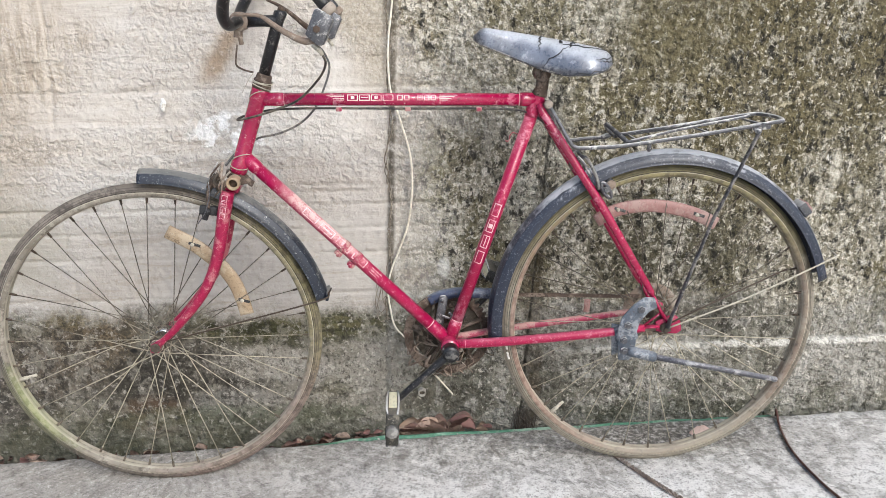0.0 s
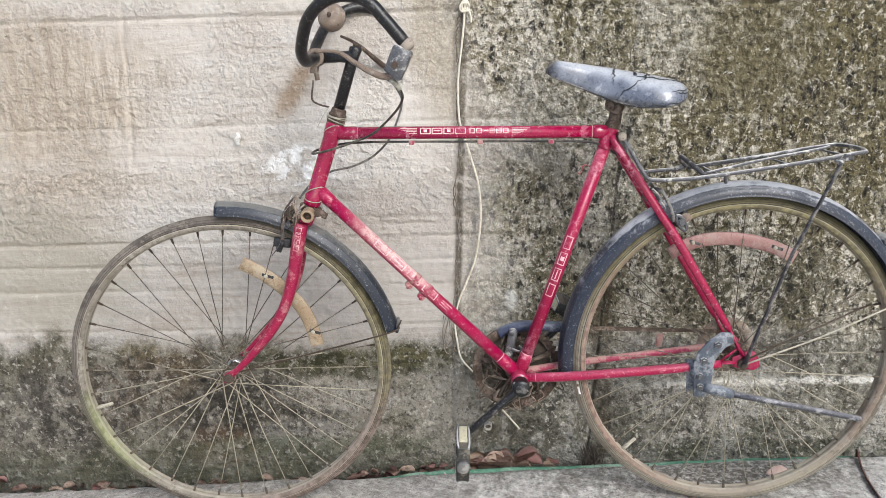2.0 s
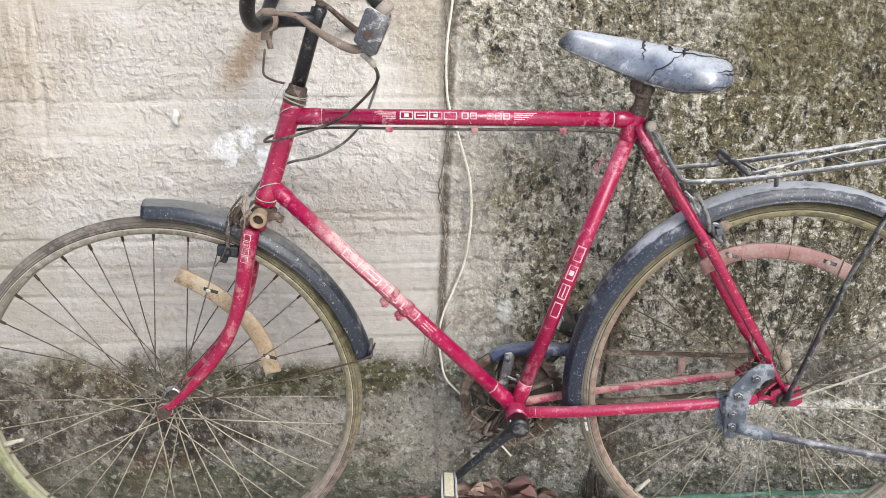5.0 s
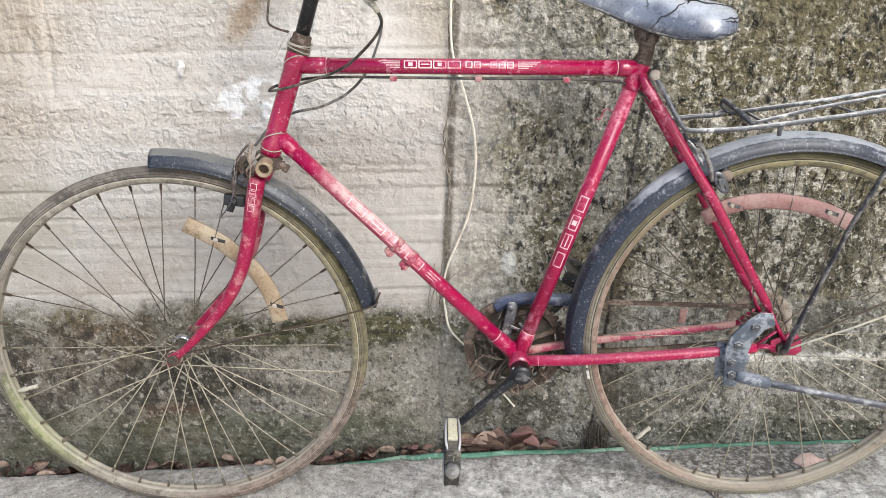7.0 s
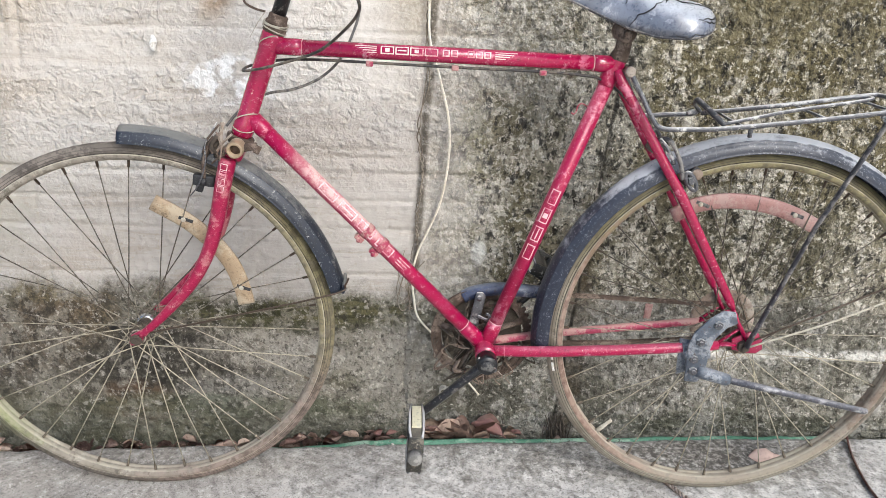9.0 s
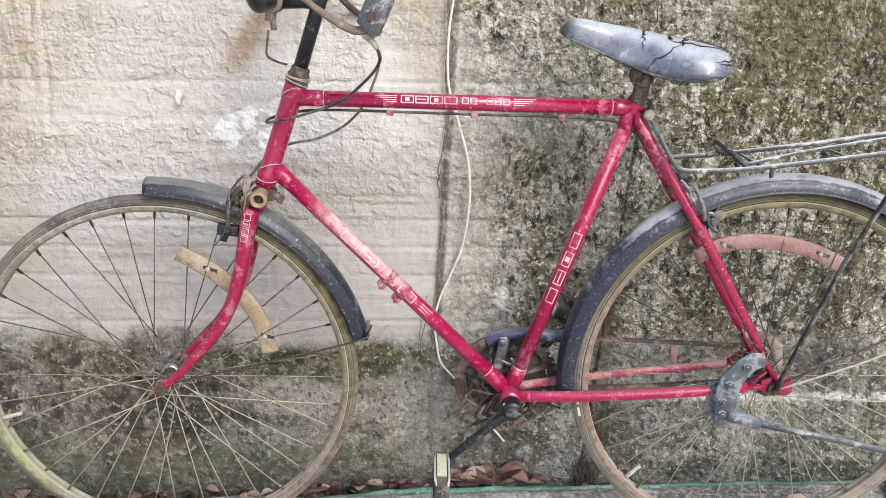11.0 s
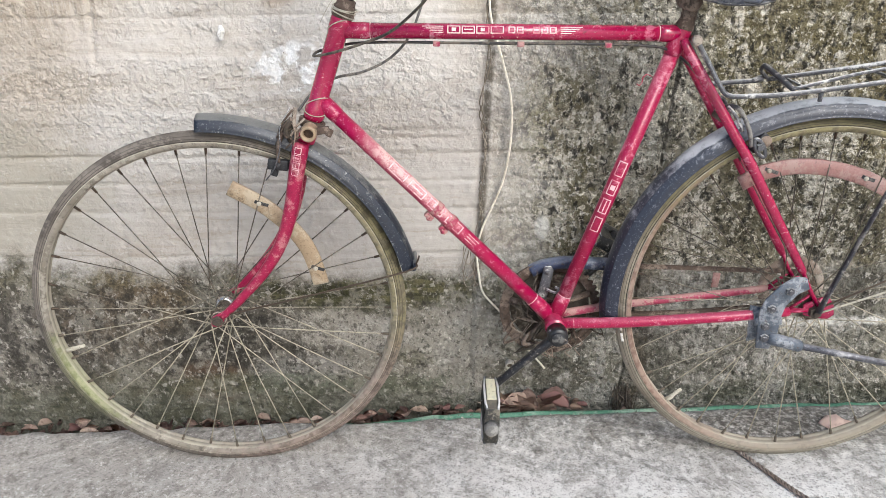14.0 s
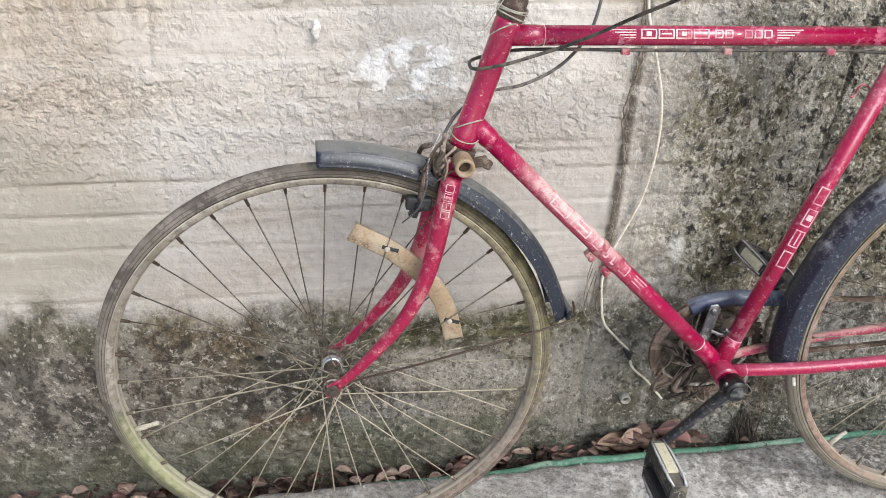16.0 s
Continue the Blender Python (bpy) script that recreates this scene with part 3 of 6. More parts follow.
STRIP_F = worn("amber_reflector_strip", srgb(148, 128, 102), srgb(168, 154, 132), 0.45, 0.0, 0.5, 50)
STRIP_R = worn("pink_reflector_strip", srgb(142, 104, 98), srgb(156, 132, 124), 0.45, 0.0, 0.5, 50)
DECAL = worn("cream_decal", srgb(222, 190, 190), srgb(196, 110, 126), 0.5, 0.0, 0.45, 160)
RUBBER_DARK = worn("black_rubber", srgb(36, 36, 38), srgb(104, 102, 98), 0.6, 0.0, 0.35, 60)
TWINE = worn("pale_wire_sheath", srgb(226, 219, 202), srgb(196, 186, 166), 0.7, 0.0, 0.4, 60, None, 0.1, srgb(150, 138, 118))
WIRE = worn("weathered_pale_wire", srgb(176, 170, 154), srgb(140, 132, 116), 0.7, 0.0, 0.4, 60)
CORD = worn("grey_frayed_fibre", srgb(112, 102, 88), srgb(158, 148, 132), 0.9, 0.0, 0.5, 90)


def chalky_material():
    """Crimson paint bleached chalky along one stretch of the down tube."""
    m = Mat("bleached_crimson_paint", 0.3)
    big, fine = m.noise(14, 6), m.noise(260, 6, 0.8)
    x = m.axis("X")
    d = m.step(m.math("ADD", m.math("MULTIPLY", big, 0.6), m.math("MULTIPLY", fine, 0.4)), 0.52, 0.66, 0, 0.5)
    col = m.mix(d, srgb(154, 0, 64), srgb(196, 108, 134))
    col = m.mix(m.step(m.noise(110, 8, 0.8), 0.55, 0.58, 0, 0.6), col, srgb(204, 140, 152))
    worn_ = m.math("ADD", m.math("ABSOLUTE", m.math("ADD", x, -0.348)), m.math("MULTIPLY", m.math("ADD", big, -0.5), 0.10))
    worn_ = m.math("MULTIPLY", m.step(worn_, 0.03, 0.10, 1.0, 0.0), m.step(m.noise(70, 6, 0.7), 0.40, 0.52, 0.45, 1.0))
    up = m.t.nodes.new("ShaderNodeSeparateXYZ")
    m.put(up.inputs[0], m.t.nodes.new("ShaderNodeTexCoord").outputs["Normal"])
    worn_ = m.math("MULTIPLY", worn_, m.step(m.math("ADD", up.outputs[2], m.math("MULTIPLY", m.math("ADD", fine, -0.5), 1.5)), -0.25, 0.6, 0.15, 1.0))
    col = m.mix(m.math("MULTIPLY", worn_, 0.9), col, srgb(214, 182, 174))
    m.bump(fine, 0.1, 0.001)
    return m.out(col, m.math("MULTIPLY_ADD", worn_, 0.4, 0.28))


CHALKY = chalky_material()


def tyre_material(name, a, b, algae, top=None, bead=True, rust=False, olive=False, light=srgb(150, 142, 130)):
    m = Mat(name, 0.85)
    n1, n2, n3 = m.noise(9, 6), m.noise(60, 5, 0.7), m.noise(240, 3)
    x, z = m.axis("X"), m.axis("Z")
    col = m.mix(m.step(n1, 0.36, 0.62), a, b)
    col = m.mix(m.step(m.noise(34, 6, 0.7), 0.50, 0.60, 0, 0.55), col, light)
    col = m.mix(m.step(m.noise(70, 6, 0.7), 0.50, 0.66, 0, 0.65), col, srgb(64, 58, 50))
    if top:
        hz = m.math("ADD", z, m.math("MULTIPLY", m.math("ADD", n2, -0.5), 0.2))
        col = m.mix(m.step(hz, 0.05, 0.22, 0, 0.75), col, m.mix(m.step(n2, 0.4, 0.6), top, srgb(92, 86, 60)))
        col = m.mix(m.step(hz, -0.26, -0.20, 0.55, 0.0), col, srgb(150, 143, 128))
    if olive:
        # an olive film on the upper rear quarter
        q = m.math("ADD", m.math("ADD", m.math("MULTIPLY", x, 1.2), m.math("MULTIPLY", z, 0.45)), m.math("MULTIPLY", m.math("ADD", n2, -0.5), 0.16))
        col = m.mix(m.step(q, 0.24, 0.40, 0, 0.6), col, m.mix(m.step(n2, 0.42, 0.58), srgb(84, 78, 46), srgb(128, 120, 80)))
        # red-brown mud on the lower rear quarter
        q = m.math("ADD", m.math("ADD", m.math("MULTIPLY", x, 0.7), m.math("MULTIPLY", z, -1.0)), m.math("MULTIPLY", m.math("ADD", n2, -0.5), 0.2))
        col = m.mix(m.step(q, 0.24, 0.38, 0, 0.65), col, m.mix(m.step(n2, 0.42, 0.58), srgb(96, 80, 70), srgb(140, 122, 112)))
    if rust:
        # red-brown rust on the flank that faces the ground and the frame
        side = m.math("ADD", m.math("MULTIPLY", x, -1.0), m.math("MULTIPLY", z, -0.2))
        side = m.math("ADD", side, m.math("MULTIPLY", m.math("ADD", n2, -0.5), 0.25))
        col = m.mix(m.step(side, 0.08, 0.28, 0, 0.65), col, m.mix(m.step(n2, 0.42, 0.58), srgb(100, 70, 60), srgb(144, 120, 106)))
    if algae:
        d = m.math("ADD", m.math("POWER", m.math("ADD", x, 0.27), 2.0), m.math("POWER", m.math("ADD", z, 0.14), 2.0))
        d = m.math("ADD", m.math("SQRT", d), m.math("MULTIPLY", m.math("ADD", n2, -0.5), 0.20))
        col = m.mix(m.step(d, 0.02, 0.15, algae, 0.0), col, m.mix(m.step(n2, 0.42, 0.6), srgb(112, 122, 66), srgb(160, 164, 118)))
    if bead:
        r = m.math("SQRT", m.math("ADD", m.math("POWER", x, 2.0), m.math("POWER", z, 2.0)))
        r = m.math("ADD", r, m.math("MULTIPLY", m.math("ADD", n2, -0.5), 0.0012))
        col = m.mix(m.step(r, 0.3146, 0.3156, 0.9, 0.0), col, srgb(44, 40, 34))
        for at, much in ((0.3186, 0.75), (0.3232, 0.55)):
            rib = m.math("ABSOLUTE", m.math("ADD", r, -at))
            col = m.mix(m.math("MULTIPLY", m.step(rib, 0.0003, 0.0008, much, 0.0), m.step(n1, 0.36, 0.50, 0.4, 1.0)), col, srgb(50, 45, 39))
    else:
        # glint on the rim's reflective edges, painted as pale lines
        r = m.math("SQRT", m.math("ADD", m.math("POWER", x, 2.0), m.math("POWER", z, 2.0)))
        r = m.math("ADD", r, m.math("MULTIPLY", m.math("ADD", n2, -0.5), 0.0016))
        edge = m.math("MAXIMUM", m.step(r, 0.3030, 0.3042, 0.45, 0.0), m.step(r, 0.3122, 0.3132, 0.0, 0.5))
        col = m.mix(m.math("MULTIPLY", edge, m.step(n1, 0.36, 0.56, 0.3, 1.0)), col, srgb(206, 198, 178))
    m.bump(n2, 0.5, 0.002)
    return m.out(col)


TYRE_F = tyre_material("dusty_grey_tyre", srgb(72, 66, 60), srgb(112, 104, 95), 0.3, olive=True, light=srgb(138, 129, 119))
TYRE_R = tyre_material("dusty_tan_tyre", srgb(104, 96, 83), srgb(134, 126, 111), 0.0, srgb(116, 109, 74))
RIM_F = tyre_material("dirty_chrome_rim", srgb(142, 134, 122), srgb(110, 103, 91), 0.6, bead=False, olive=True, light=srgb(170, 163, 150))
RIM_R = tyre_material("rust_stained_rim", srgb(126, 110, 97), srgb(138, 126, 110), 0.0, srgb(138, 131, 90), False, True)


def saddle_material():
    m = Mat("worn_black_vinyl", 0.3)
    m.b.inputs["Specular IOR Level"].default_value = 0.8
    m.b.inputs["Coat Weight"].default_value, m.b.inputs["Coat Roughness"].default_value = 0.5, 0.22
    n1, n2 = m.noise(22, 6), m.noise(150, 5, 0.7)
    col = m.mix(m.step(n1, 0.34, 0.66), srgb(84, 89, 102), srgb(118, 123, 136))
    # sky reflection painted silvery on the faces that look up
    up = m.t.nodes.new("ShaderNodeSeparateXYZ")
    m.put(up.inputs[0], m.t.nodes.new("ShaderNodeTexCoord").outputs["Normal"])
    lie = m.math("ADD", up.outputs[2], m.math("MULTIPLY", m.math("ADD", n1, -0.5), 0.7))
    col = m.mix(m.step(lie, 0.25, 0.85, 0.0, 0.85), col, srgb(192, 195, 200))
    col = m.mix(m.step(m.noise(55, 6, 0.7), 0.57, 0.64, 0, 0.45), col, srgb(196, 198, 204))
    col = m.mix(m.step(m.math("ADD", m.axis("X"), m.math("MULTIPLY", n1, 0.03)), 0.672, 0.700, 0.9, 0.0), col, srgb(50, 47, 46))
    # black rolled skirt along the lower edge, the shaded end of that painted gradient
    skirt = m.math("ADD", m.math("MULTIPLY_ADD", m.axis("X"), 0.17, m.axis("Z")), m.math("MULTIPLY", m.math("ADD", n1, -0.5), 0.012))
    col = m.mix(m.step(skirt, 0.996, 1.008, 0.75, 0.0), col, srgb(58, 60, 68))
    col = m.mix(m.step(n2, 0.56, 0.7, 0, 0.5), col, srgb(84, 86, 92))
    m.bump(n1, 0.3, 0.003)
    return m.out(col, m.step(n2, 0.3, 0.7, 0.22, 0.40))


SADDLE = saddle_material()
LIME = worn("chalk_white_lime", srgb(224, 222, 216), srgb(190, 184, 172), 0.9, 0.0, 0.3, 60)

# ---- setting: wall ----
def board_line(z, z0, half, depth):
    return -depth * np.exp(-((z - z0) / half) ** 2)


def wall_relief(x, z):
    """Depth of the wall's face towards the yard, in metres."""
    wob = 0.012 * (fractal(x, z, 3.0, 3, seed=5) - 0.5)
    h = 0.008 * (fractal(x, z, 2.0, 4, seed=1) - 0.5)
    pale = 1 - sstep(x + 0.1 * (fractal(x, z, 4, 3, seed=9) - 0.5), 0.4, 0.56)
    # rough flaked plaster in bands
    band = np.exp(-((z - 0.70) / 0.075) ** 2) * (0.45 + 0.9 * fractal(x, z, 5, 3, seed=21)) + 0.6 * np.exp(-((z - 0.92) / 0.05) ** 2)
    crumbs = sstep(fractal(x, z * 1.2, 48, 3, 0.55, seed=3), 0.5, 0.64)
    h = h + pale * np.clip(band, 0, 1.2) * (0.0026 * crumbs + 0.004 * (fractal(x, z, 14, 3, seed=4) - 0.5))
    worm = 1 - np.abs(2 * fractal(x, z, 42, 2, 0.5, seed=17) - 1)
    h = h + pale * 0.002 * sstep(worm, 0.72, 0.98) * sstep(fractal(x, z, 3.5, 3, seed=19), 0.4, 0.62)
    # grainy lichen crust
    h = h + (1 - pale) * 0.013 * (fractal(x, z, 55, 3, 0.65, seed=7) - 0.5)
    h = h + 0.0025 * (fractal(x, z * 5, 12, 3, seed=13) - 0.5)
    zz = z + wob
    for z0, d in ((1.037, 0.007), (0.808, 0.004), (0.545, 0.006), (0.49, 0.005), (0.43, 0.004), (0.33, 0.004)):
        h = h + board_line(zz, z0, 0.0035, d) * (0.4 + fractal(x, z * 0 + z0, 6, 2, seed=31))
    mark = sstep(x, 0.20, 0.23) * (1 - sstep(x, 0.415, 0.435))
    for z0 in (0.592, 0.577):
        h = h + mark * board_line(zz, z0, 0.003, 0.005)
    for x0 in (0.172, 0.196):
        h = h - 0.005 * np.exp(-((x - x0 + 0.01 * (fractal(x * 0, z, 9, 2, seed=91) - 0.5)) / 0.003) ** 2) * sstep(z, 0.57, 0.59) * (1 - sstep(z, 0.655, 0.675))
    # drip ledge low on the far pour
    led = sstep(x, 0.75, 0.95)
    h = h + led * 0.012 * sstep(zz, 0.178, 0.168) + 0.004 * sstep(zz, 0.3, 0.26)
    # rough upright joints between pours
    jx = x - (0.45 + 0.04 * z) + 0.012 * (fractal(x * 0, z, 9, 3, seed=41) - 0.5)
    h = h - 0.006 * np.exp(-(jx / 0.005) ** 2) * (0.3 + fractal(x, z, 30, 2, seed=43)) + 0.003 * np.exp(-((jx - 0.014) / 0.008) ** 2)
    jx = x - (0.785 + 0.08 * z) + 0.012 * (fractal(x * 0, z, 9, 3, seed=51) - 0.5)
    h = h - 0.014 * np.exp(-(jx / 0.005) ** 2) * fractal(x, z, 14, 2, seed=53)
    for x0, sl, d, za, zb in ((-0.233, 0.07, 0.0045, 0.72, 1.2), (-0.307, 0.03, 0.003, 0.78, 0.90), (-0.258, 0.0, 0.003, 0.28, 0.56)):
        jx = x - x0 - sl * (z - 0.9) + 0.010 * (fractal(x * 0, z, 14, 3, seed=57) - 0.5)
        h = h - d * np.exp(-(jx / 0.004) ** 2) * sstep(z, za - 0.02, za + 0.02) * (1 - sstep(z, zb - 0.02, zb + 0.02)) * (0.4 + fractal(x, z, 20, 2, seed=58))
    return h


def graded(lo, hi, a, b, step, far):
    """Grid lines, close between a and b and wider outside."""
    mid = list(np.arange(a, b + 1e-6, step))
    out, s, v = [], step, a
    while v - s * 1.6 > lo:
        s = min(s * 1.6, far)
        v -= s
        out.append(v)
    head = sorted(out + [lo])
    out, s, v = [], step, mid[-1]
    while v + s * 1.6 < hi:
        s = min(s * 1.6, far)
        v += s
        out.append(v)
    return np.array(head + mid + out + [hi])


def sheet(name, co, nx, ny, material):
    """A grid mesh from an array of points, nx by ny."""
    me = bpy.data.meshes.new(name)
    i = np.arange(nx * ny).reshape(ny, nx)
    quads = np.stack([i[:-1, :-1], i[:-1, 1:], i[1:, 1:], i[1:, :-1]], -1).reshape(-1, 4)
    me.from_pydata(co.reshape(-1, 3).tolist(), [], quads.tolist())
    me.polygons.foreach_set("use_smooth", [True] * len(me.polygons))
    me.materials.append(material)
    me.update()
    return me


gx = graded(-7.0, 8.0, -0.8, 1.8, 0.0042, 0.6)
gz = graded(-0.3, 2.7, -0.12, 1.12, 0.0042, 0.3)
XX, ZZ = np.meshgrid(gx, gz)
HH = wall_relief(XX, ZZ)
face = sheet("wall_north", np.stack([XX, -HH, ZZ], -1), len(gx), len(gz), WALL)
bm = bmesh.new()
bm.from_mesh(face)
block(bm, (15.0, 0.2, 3.0), pose(0.5, 0.13, 1.2), 0)
wall = new("wall_north", mesh_of(bm, "wall_north", WALL))
tagged(wall, "tall weathered concrete wall, pale plaster beside dark lichen", "wall", kind="structure")
bpy.data.meshes.remove(face)


# ---- setting: ground, one sheet with the slab's broken edge and the gutter at the wall's foot ----
def slab_edge(x):
    return -0.125 + 0.040 * x + 0.012 * (fractal(x, 0 * x, 4, 3, seed=61) - 0.5) + 0.012 * (fractal(x, 0 * x, 22, 3, seed=62) - 0.5)


GUTTER = -0.068


def gutter(x):
    """The gutter's bed, deeper towards one end."""
    return GUTTER - 0.040 * (1 - sstep(x, 0.1, 0.45))


hx = graded(-90, 90, -1.0, 2.0, 0.008, 8.0)
near = np.concatenate([-np.array([90, 60, 40, 25, 15, 9, 6, 4, 3, 2.2, 1.6, 1.2]), np.arange(-1.0, -0.2, 0.012)])
rows = []
for y in near:
    z = 0.004 * (fractal(hx, 0 * hx + y, 5, 4, seed=71) - 0.5) + 0.0035 * (fractal(hx, 0 * hx + y, 40, 3, seed=72) - 0.5)
    rows.append(np.stack([hx, 0 * hx + y, z], -1))
for f in np.linspace(0.1, 1, 12):
    y = -0.2 + (slab_edge(hx) + 0.2) * f
    z = 0.004 * (fractal(hx, y, 5, 4, seed=71) - 0.5) + 0.0035 * (fractal(hx, y, 40, 3, seed=72) - 0.5) - 0.006 * f ** 8
    rows.append(np.stack([hx, y, z], -1))
for dy, z in ((0.006, 0.2), (0.010, 0.45), (0.014, 1.0)):
    rows.append(np.stack([hx, slab_edge(hx) + dy, gutter(hx) * z], -1))
for y in (0.06, 0.3, 2, 8, 25, 90):
    rows.append(np.stack([hx, 0 * hx + y, gutter(hx) - (0.01 if y < 1 else 0) + 0.006 * (fractal(hx, 0 * hx + y, 25, 3, seed=73) - 0.5)], -1))
ground = new("ground", sheet("ground", np.stack(rows), len(hx), len(rows), SLAB))
tagged(ground, "worn grey cement slab with a broken edge beside the wall", "ground", kind="structure")

# ---- bicycle: x along it, z up, y towards the wall; w is the distance to the near side ----
LEAN, Y0 = 1.88, -0.2315
bicycle = tagged(new("bicycle"), "old rusty crimson bicycle leaning against a concrete wall", "bicycle")
bicycle.matrix_world = pose(0, Y0, 0, -LEAN)


def B(u, v, w=0.0):
    return Vector((u, -w, v))


FH, RH, BB = B(0.0, 0.33), B(1.043, 0.337), B(0.597, 0.300)
HT0, HT1 = B(0.188, 0.674), B(0.2455, 0.834)
STEER_AXIS = (HT1 - HT0).normalized()
STEER = Matrix.Translation(HT0) @ Matrix.Rotation(radians(3.0), 4, STEER_AXIS) @ Matrix.Translation(-HT0)


def steered(bm):
    """Turns what belongs to the fork with the steering."""
    bmesh.ops.transform(bm, matrix=STEER, verts=bm.verts)
    return bm


def lug(bm, a, b, r0, r1, k=0.04):
    d = (b - a).normalized()
    return tube(bm, [a, a + d * k * 0.8, a + d * k], [r0, r0, r1], 20)


# frame tubes
bm = tube(bm_new(), [HT0, HT0 + STEER_AXIS * 0.006, HT0 + STEER_AXIS * 0.022, HT0 + STEER_AXIS * 0.026, HT1 - STEER_AXIS * 0.026, HT1 - STEER_AXIS * 0.022, HT1 - STEER_AXIS * 0.006, HT1],
          [0.0165, 0.0175, 0.0175, 0.0157, 0.0157, 0.0172, 0.0172, 0.0165], 28)
head_tube = part("head_tube", bm, PAINT, bicycle)
TT0, TT1 = B(0.240, 0.8145), B(0.777, 0.8035)
bm = tube(bm_new(), [TT0, TT1], 0.0124, 24)
lug(bm, TT0, TT1, 0.0133, 0.0126, 0.048), lug(bm, TT1, TT0, 0.0136, 0.0126, 0.036)
top_tube = part("top_tube", bm, PAINT, bicycle)
DT0, DT1 = B(0.202, 0.706), B(0.593, 0.306)
bm = tube(bm_new(), [DT0, DT1], 0.0126, 24)
lug(bm, DT0, DT1, 0.0138, 0.0128, 0.040), lug(bm, DT1, DT0, 0.0138, 0.0128, 0.05)
down_tube = part("down_tube", bm, CHALKY, bicycle)
ST0, ST1 = B(0.598, 0.302), B(0.7785, 0.811)
bm = tube(bm_new(), [ST0, ST1], 0.0124, 24)
lug(bm, ST0, ST1, 0.0136, 0.0126, 0.05)
tube(bm, [B(0.763, 0.770), B(0.766, 0.778), B(0.779, 0.812), B(0.781, 0.816)], [0.0126, 0.0142, 0.0142, 0.0136], 24)
seat_tube = part("seat_tube", bm, DUSTY_PAINT, bicycle)
bm = tube(bm_new(), [BB + B(0, 0, -0.036), BB + B(0, 0, -0.033), BB + B(0, 0, 0.033), BB + B(0, 0, 0.036)], [0.0172, 0.0185, 0.0185, 0.0172], 28)
part("bottom_bracket_shell", bm, PAINT, bicycle)
for s in (1, -1):
    bm = tube(bm_new(), spline([BB + B(0.012, 0.002, 0.018 * s), B(0.72, 0.311, 0.034 * s), B(0.90, 0.326, 0.044 * s), B(1.000, 0.336, 0.047 * s)], 5),
              [k if s > 0 else k * 0.78 for k in [0.0098] * 6 + [0.0094] * 5 + [0.0090] * 4 + [0.0078]], 18)
    part("chain_stay", bm, DUSTY_PAINT if s > 0 else PALE_PAINT, bicycle)
    bm = tube(bm_new(), [B(0.776, 0.797, 0.016 * s), B(0.783, 0.782, 0.018 * s), B(0.90, 0.600, 0.040 * s), B(1.008, 0.418, 0.046 * s), B(1.016, 0.404, 0.046 * s)],
              [0.006, 0.0082, 0.0088, 0.0075, 0.005], 16)
    part("seat_stay", bm, PAINT if s > 0 else DUSTY_PAINT, bicycle)
    # dropout plate with the axle slot
    out = [(-0.020, 0.012), (0.0, 0.022), (0.012, 0.026), (0.024, 0.024), (0.033, 0.010), (0.036, -0.008), (0.026, -0.016), (0.004, -0.014), (-0.018, -0.008)]
    bm = plate(bm_new(), out, 0.005, Matrix.Translation(RH + B(0, 0, 0.046 * s)))
    tube(bm, [RH + B(-0.046, 0.001, 0.046 * s), RH + B(-0.014, 0.002, 0.046 * s)], [0.0075, 0.009], 10, flat=0.4)
    tube(bm, [RH + B(-0.028, 0.070, 0.046 * s), RH + B(-0.016, 0.045, 0.046 * s), RH + B(0.004, 0.012, 0.046 * s)], [0.006, 0.0075, 0.011], 10, flat=0.5)
    tube(bm, [RH + B(-0.044, 0.004, 0.046 * s), RH + B(-0.022, 0.022, 0.046 * s), RH + B(-0.008, 0.034, 0.046 * s)], 0.004, 10, flat=0.5)
    part("dropout", bm, PAINT, bicycle)

# thin cream lining at the lug ends
for a, b, k, r in ((TT0, TT1, 0.0485, 0.0128), (TT1, TT0, 0.0365, 0.0128), (DT1, DT0, 0.050, 0.0130), (ST0, ST1, 0.050, 0.0128), (BB + B(0.012, 0.002, 0.018), B(0.72, 0.311, 0.034), 0.022, 0.0101)):
    d = (b - a).normalized()
    part("lug_lining", tube(bm_new(), [a + d * k, a + d * (k + 0.0010)], r, 24), DECAL, bicycle, "thin cream lug lining")

# headset, quill and stem
bm = bm_new()
lathe(bm, HT1, STEER_AXIS, [(0.0166, 0.0), (0.0178, 0.002), (0.0178, 0.009), (0.0166, 0.011), (0.0160, 0.0115), (0.0170, 0.013), (0.0170, 0.017), (0.0150, 0.019), (0.0146, 0.027), (0.0130, 0.029)], 28)
headset = part("headset_cup", bm, RUST, bicycle, "rusty dust-caked headset")
for k in range(3):
    c = HT1 + STEER_AXIS * (0.005 + 0.005 * k)
    e1 = Vector((0, 1, 0))
    e2 = STEER_AXIS.cross(e1)
    tilt = (0.10, -0.06, 0.16)[k]
    pts = [c + (e1 * math.cos(q) + e2 * math.sin(q)) * 0.0188 + STEER_AXIS * 0.0188 * tilt * math.sin(q + k) for q in np.linspace(0, 2 * math.pi, 22)[:-1]]
    part("wound_wire", tube(bm_new(), pts, 0.0011, 6, True), WIRE, headset, "pale wire wound round the headset")
bm = tube(bm_new(), [HT0 - STEER_AXIS * 0.014, HT0 - STEER_AXIS * 0.010, HT0 - STEER_AXIS * 0.002, HT0], [0.019, 0.022, 0.022, 0.019], 24)
part("lower_headset_cup", bm, RUST, bicycle)


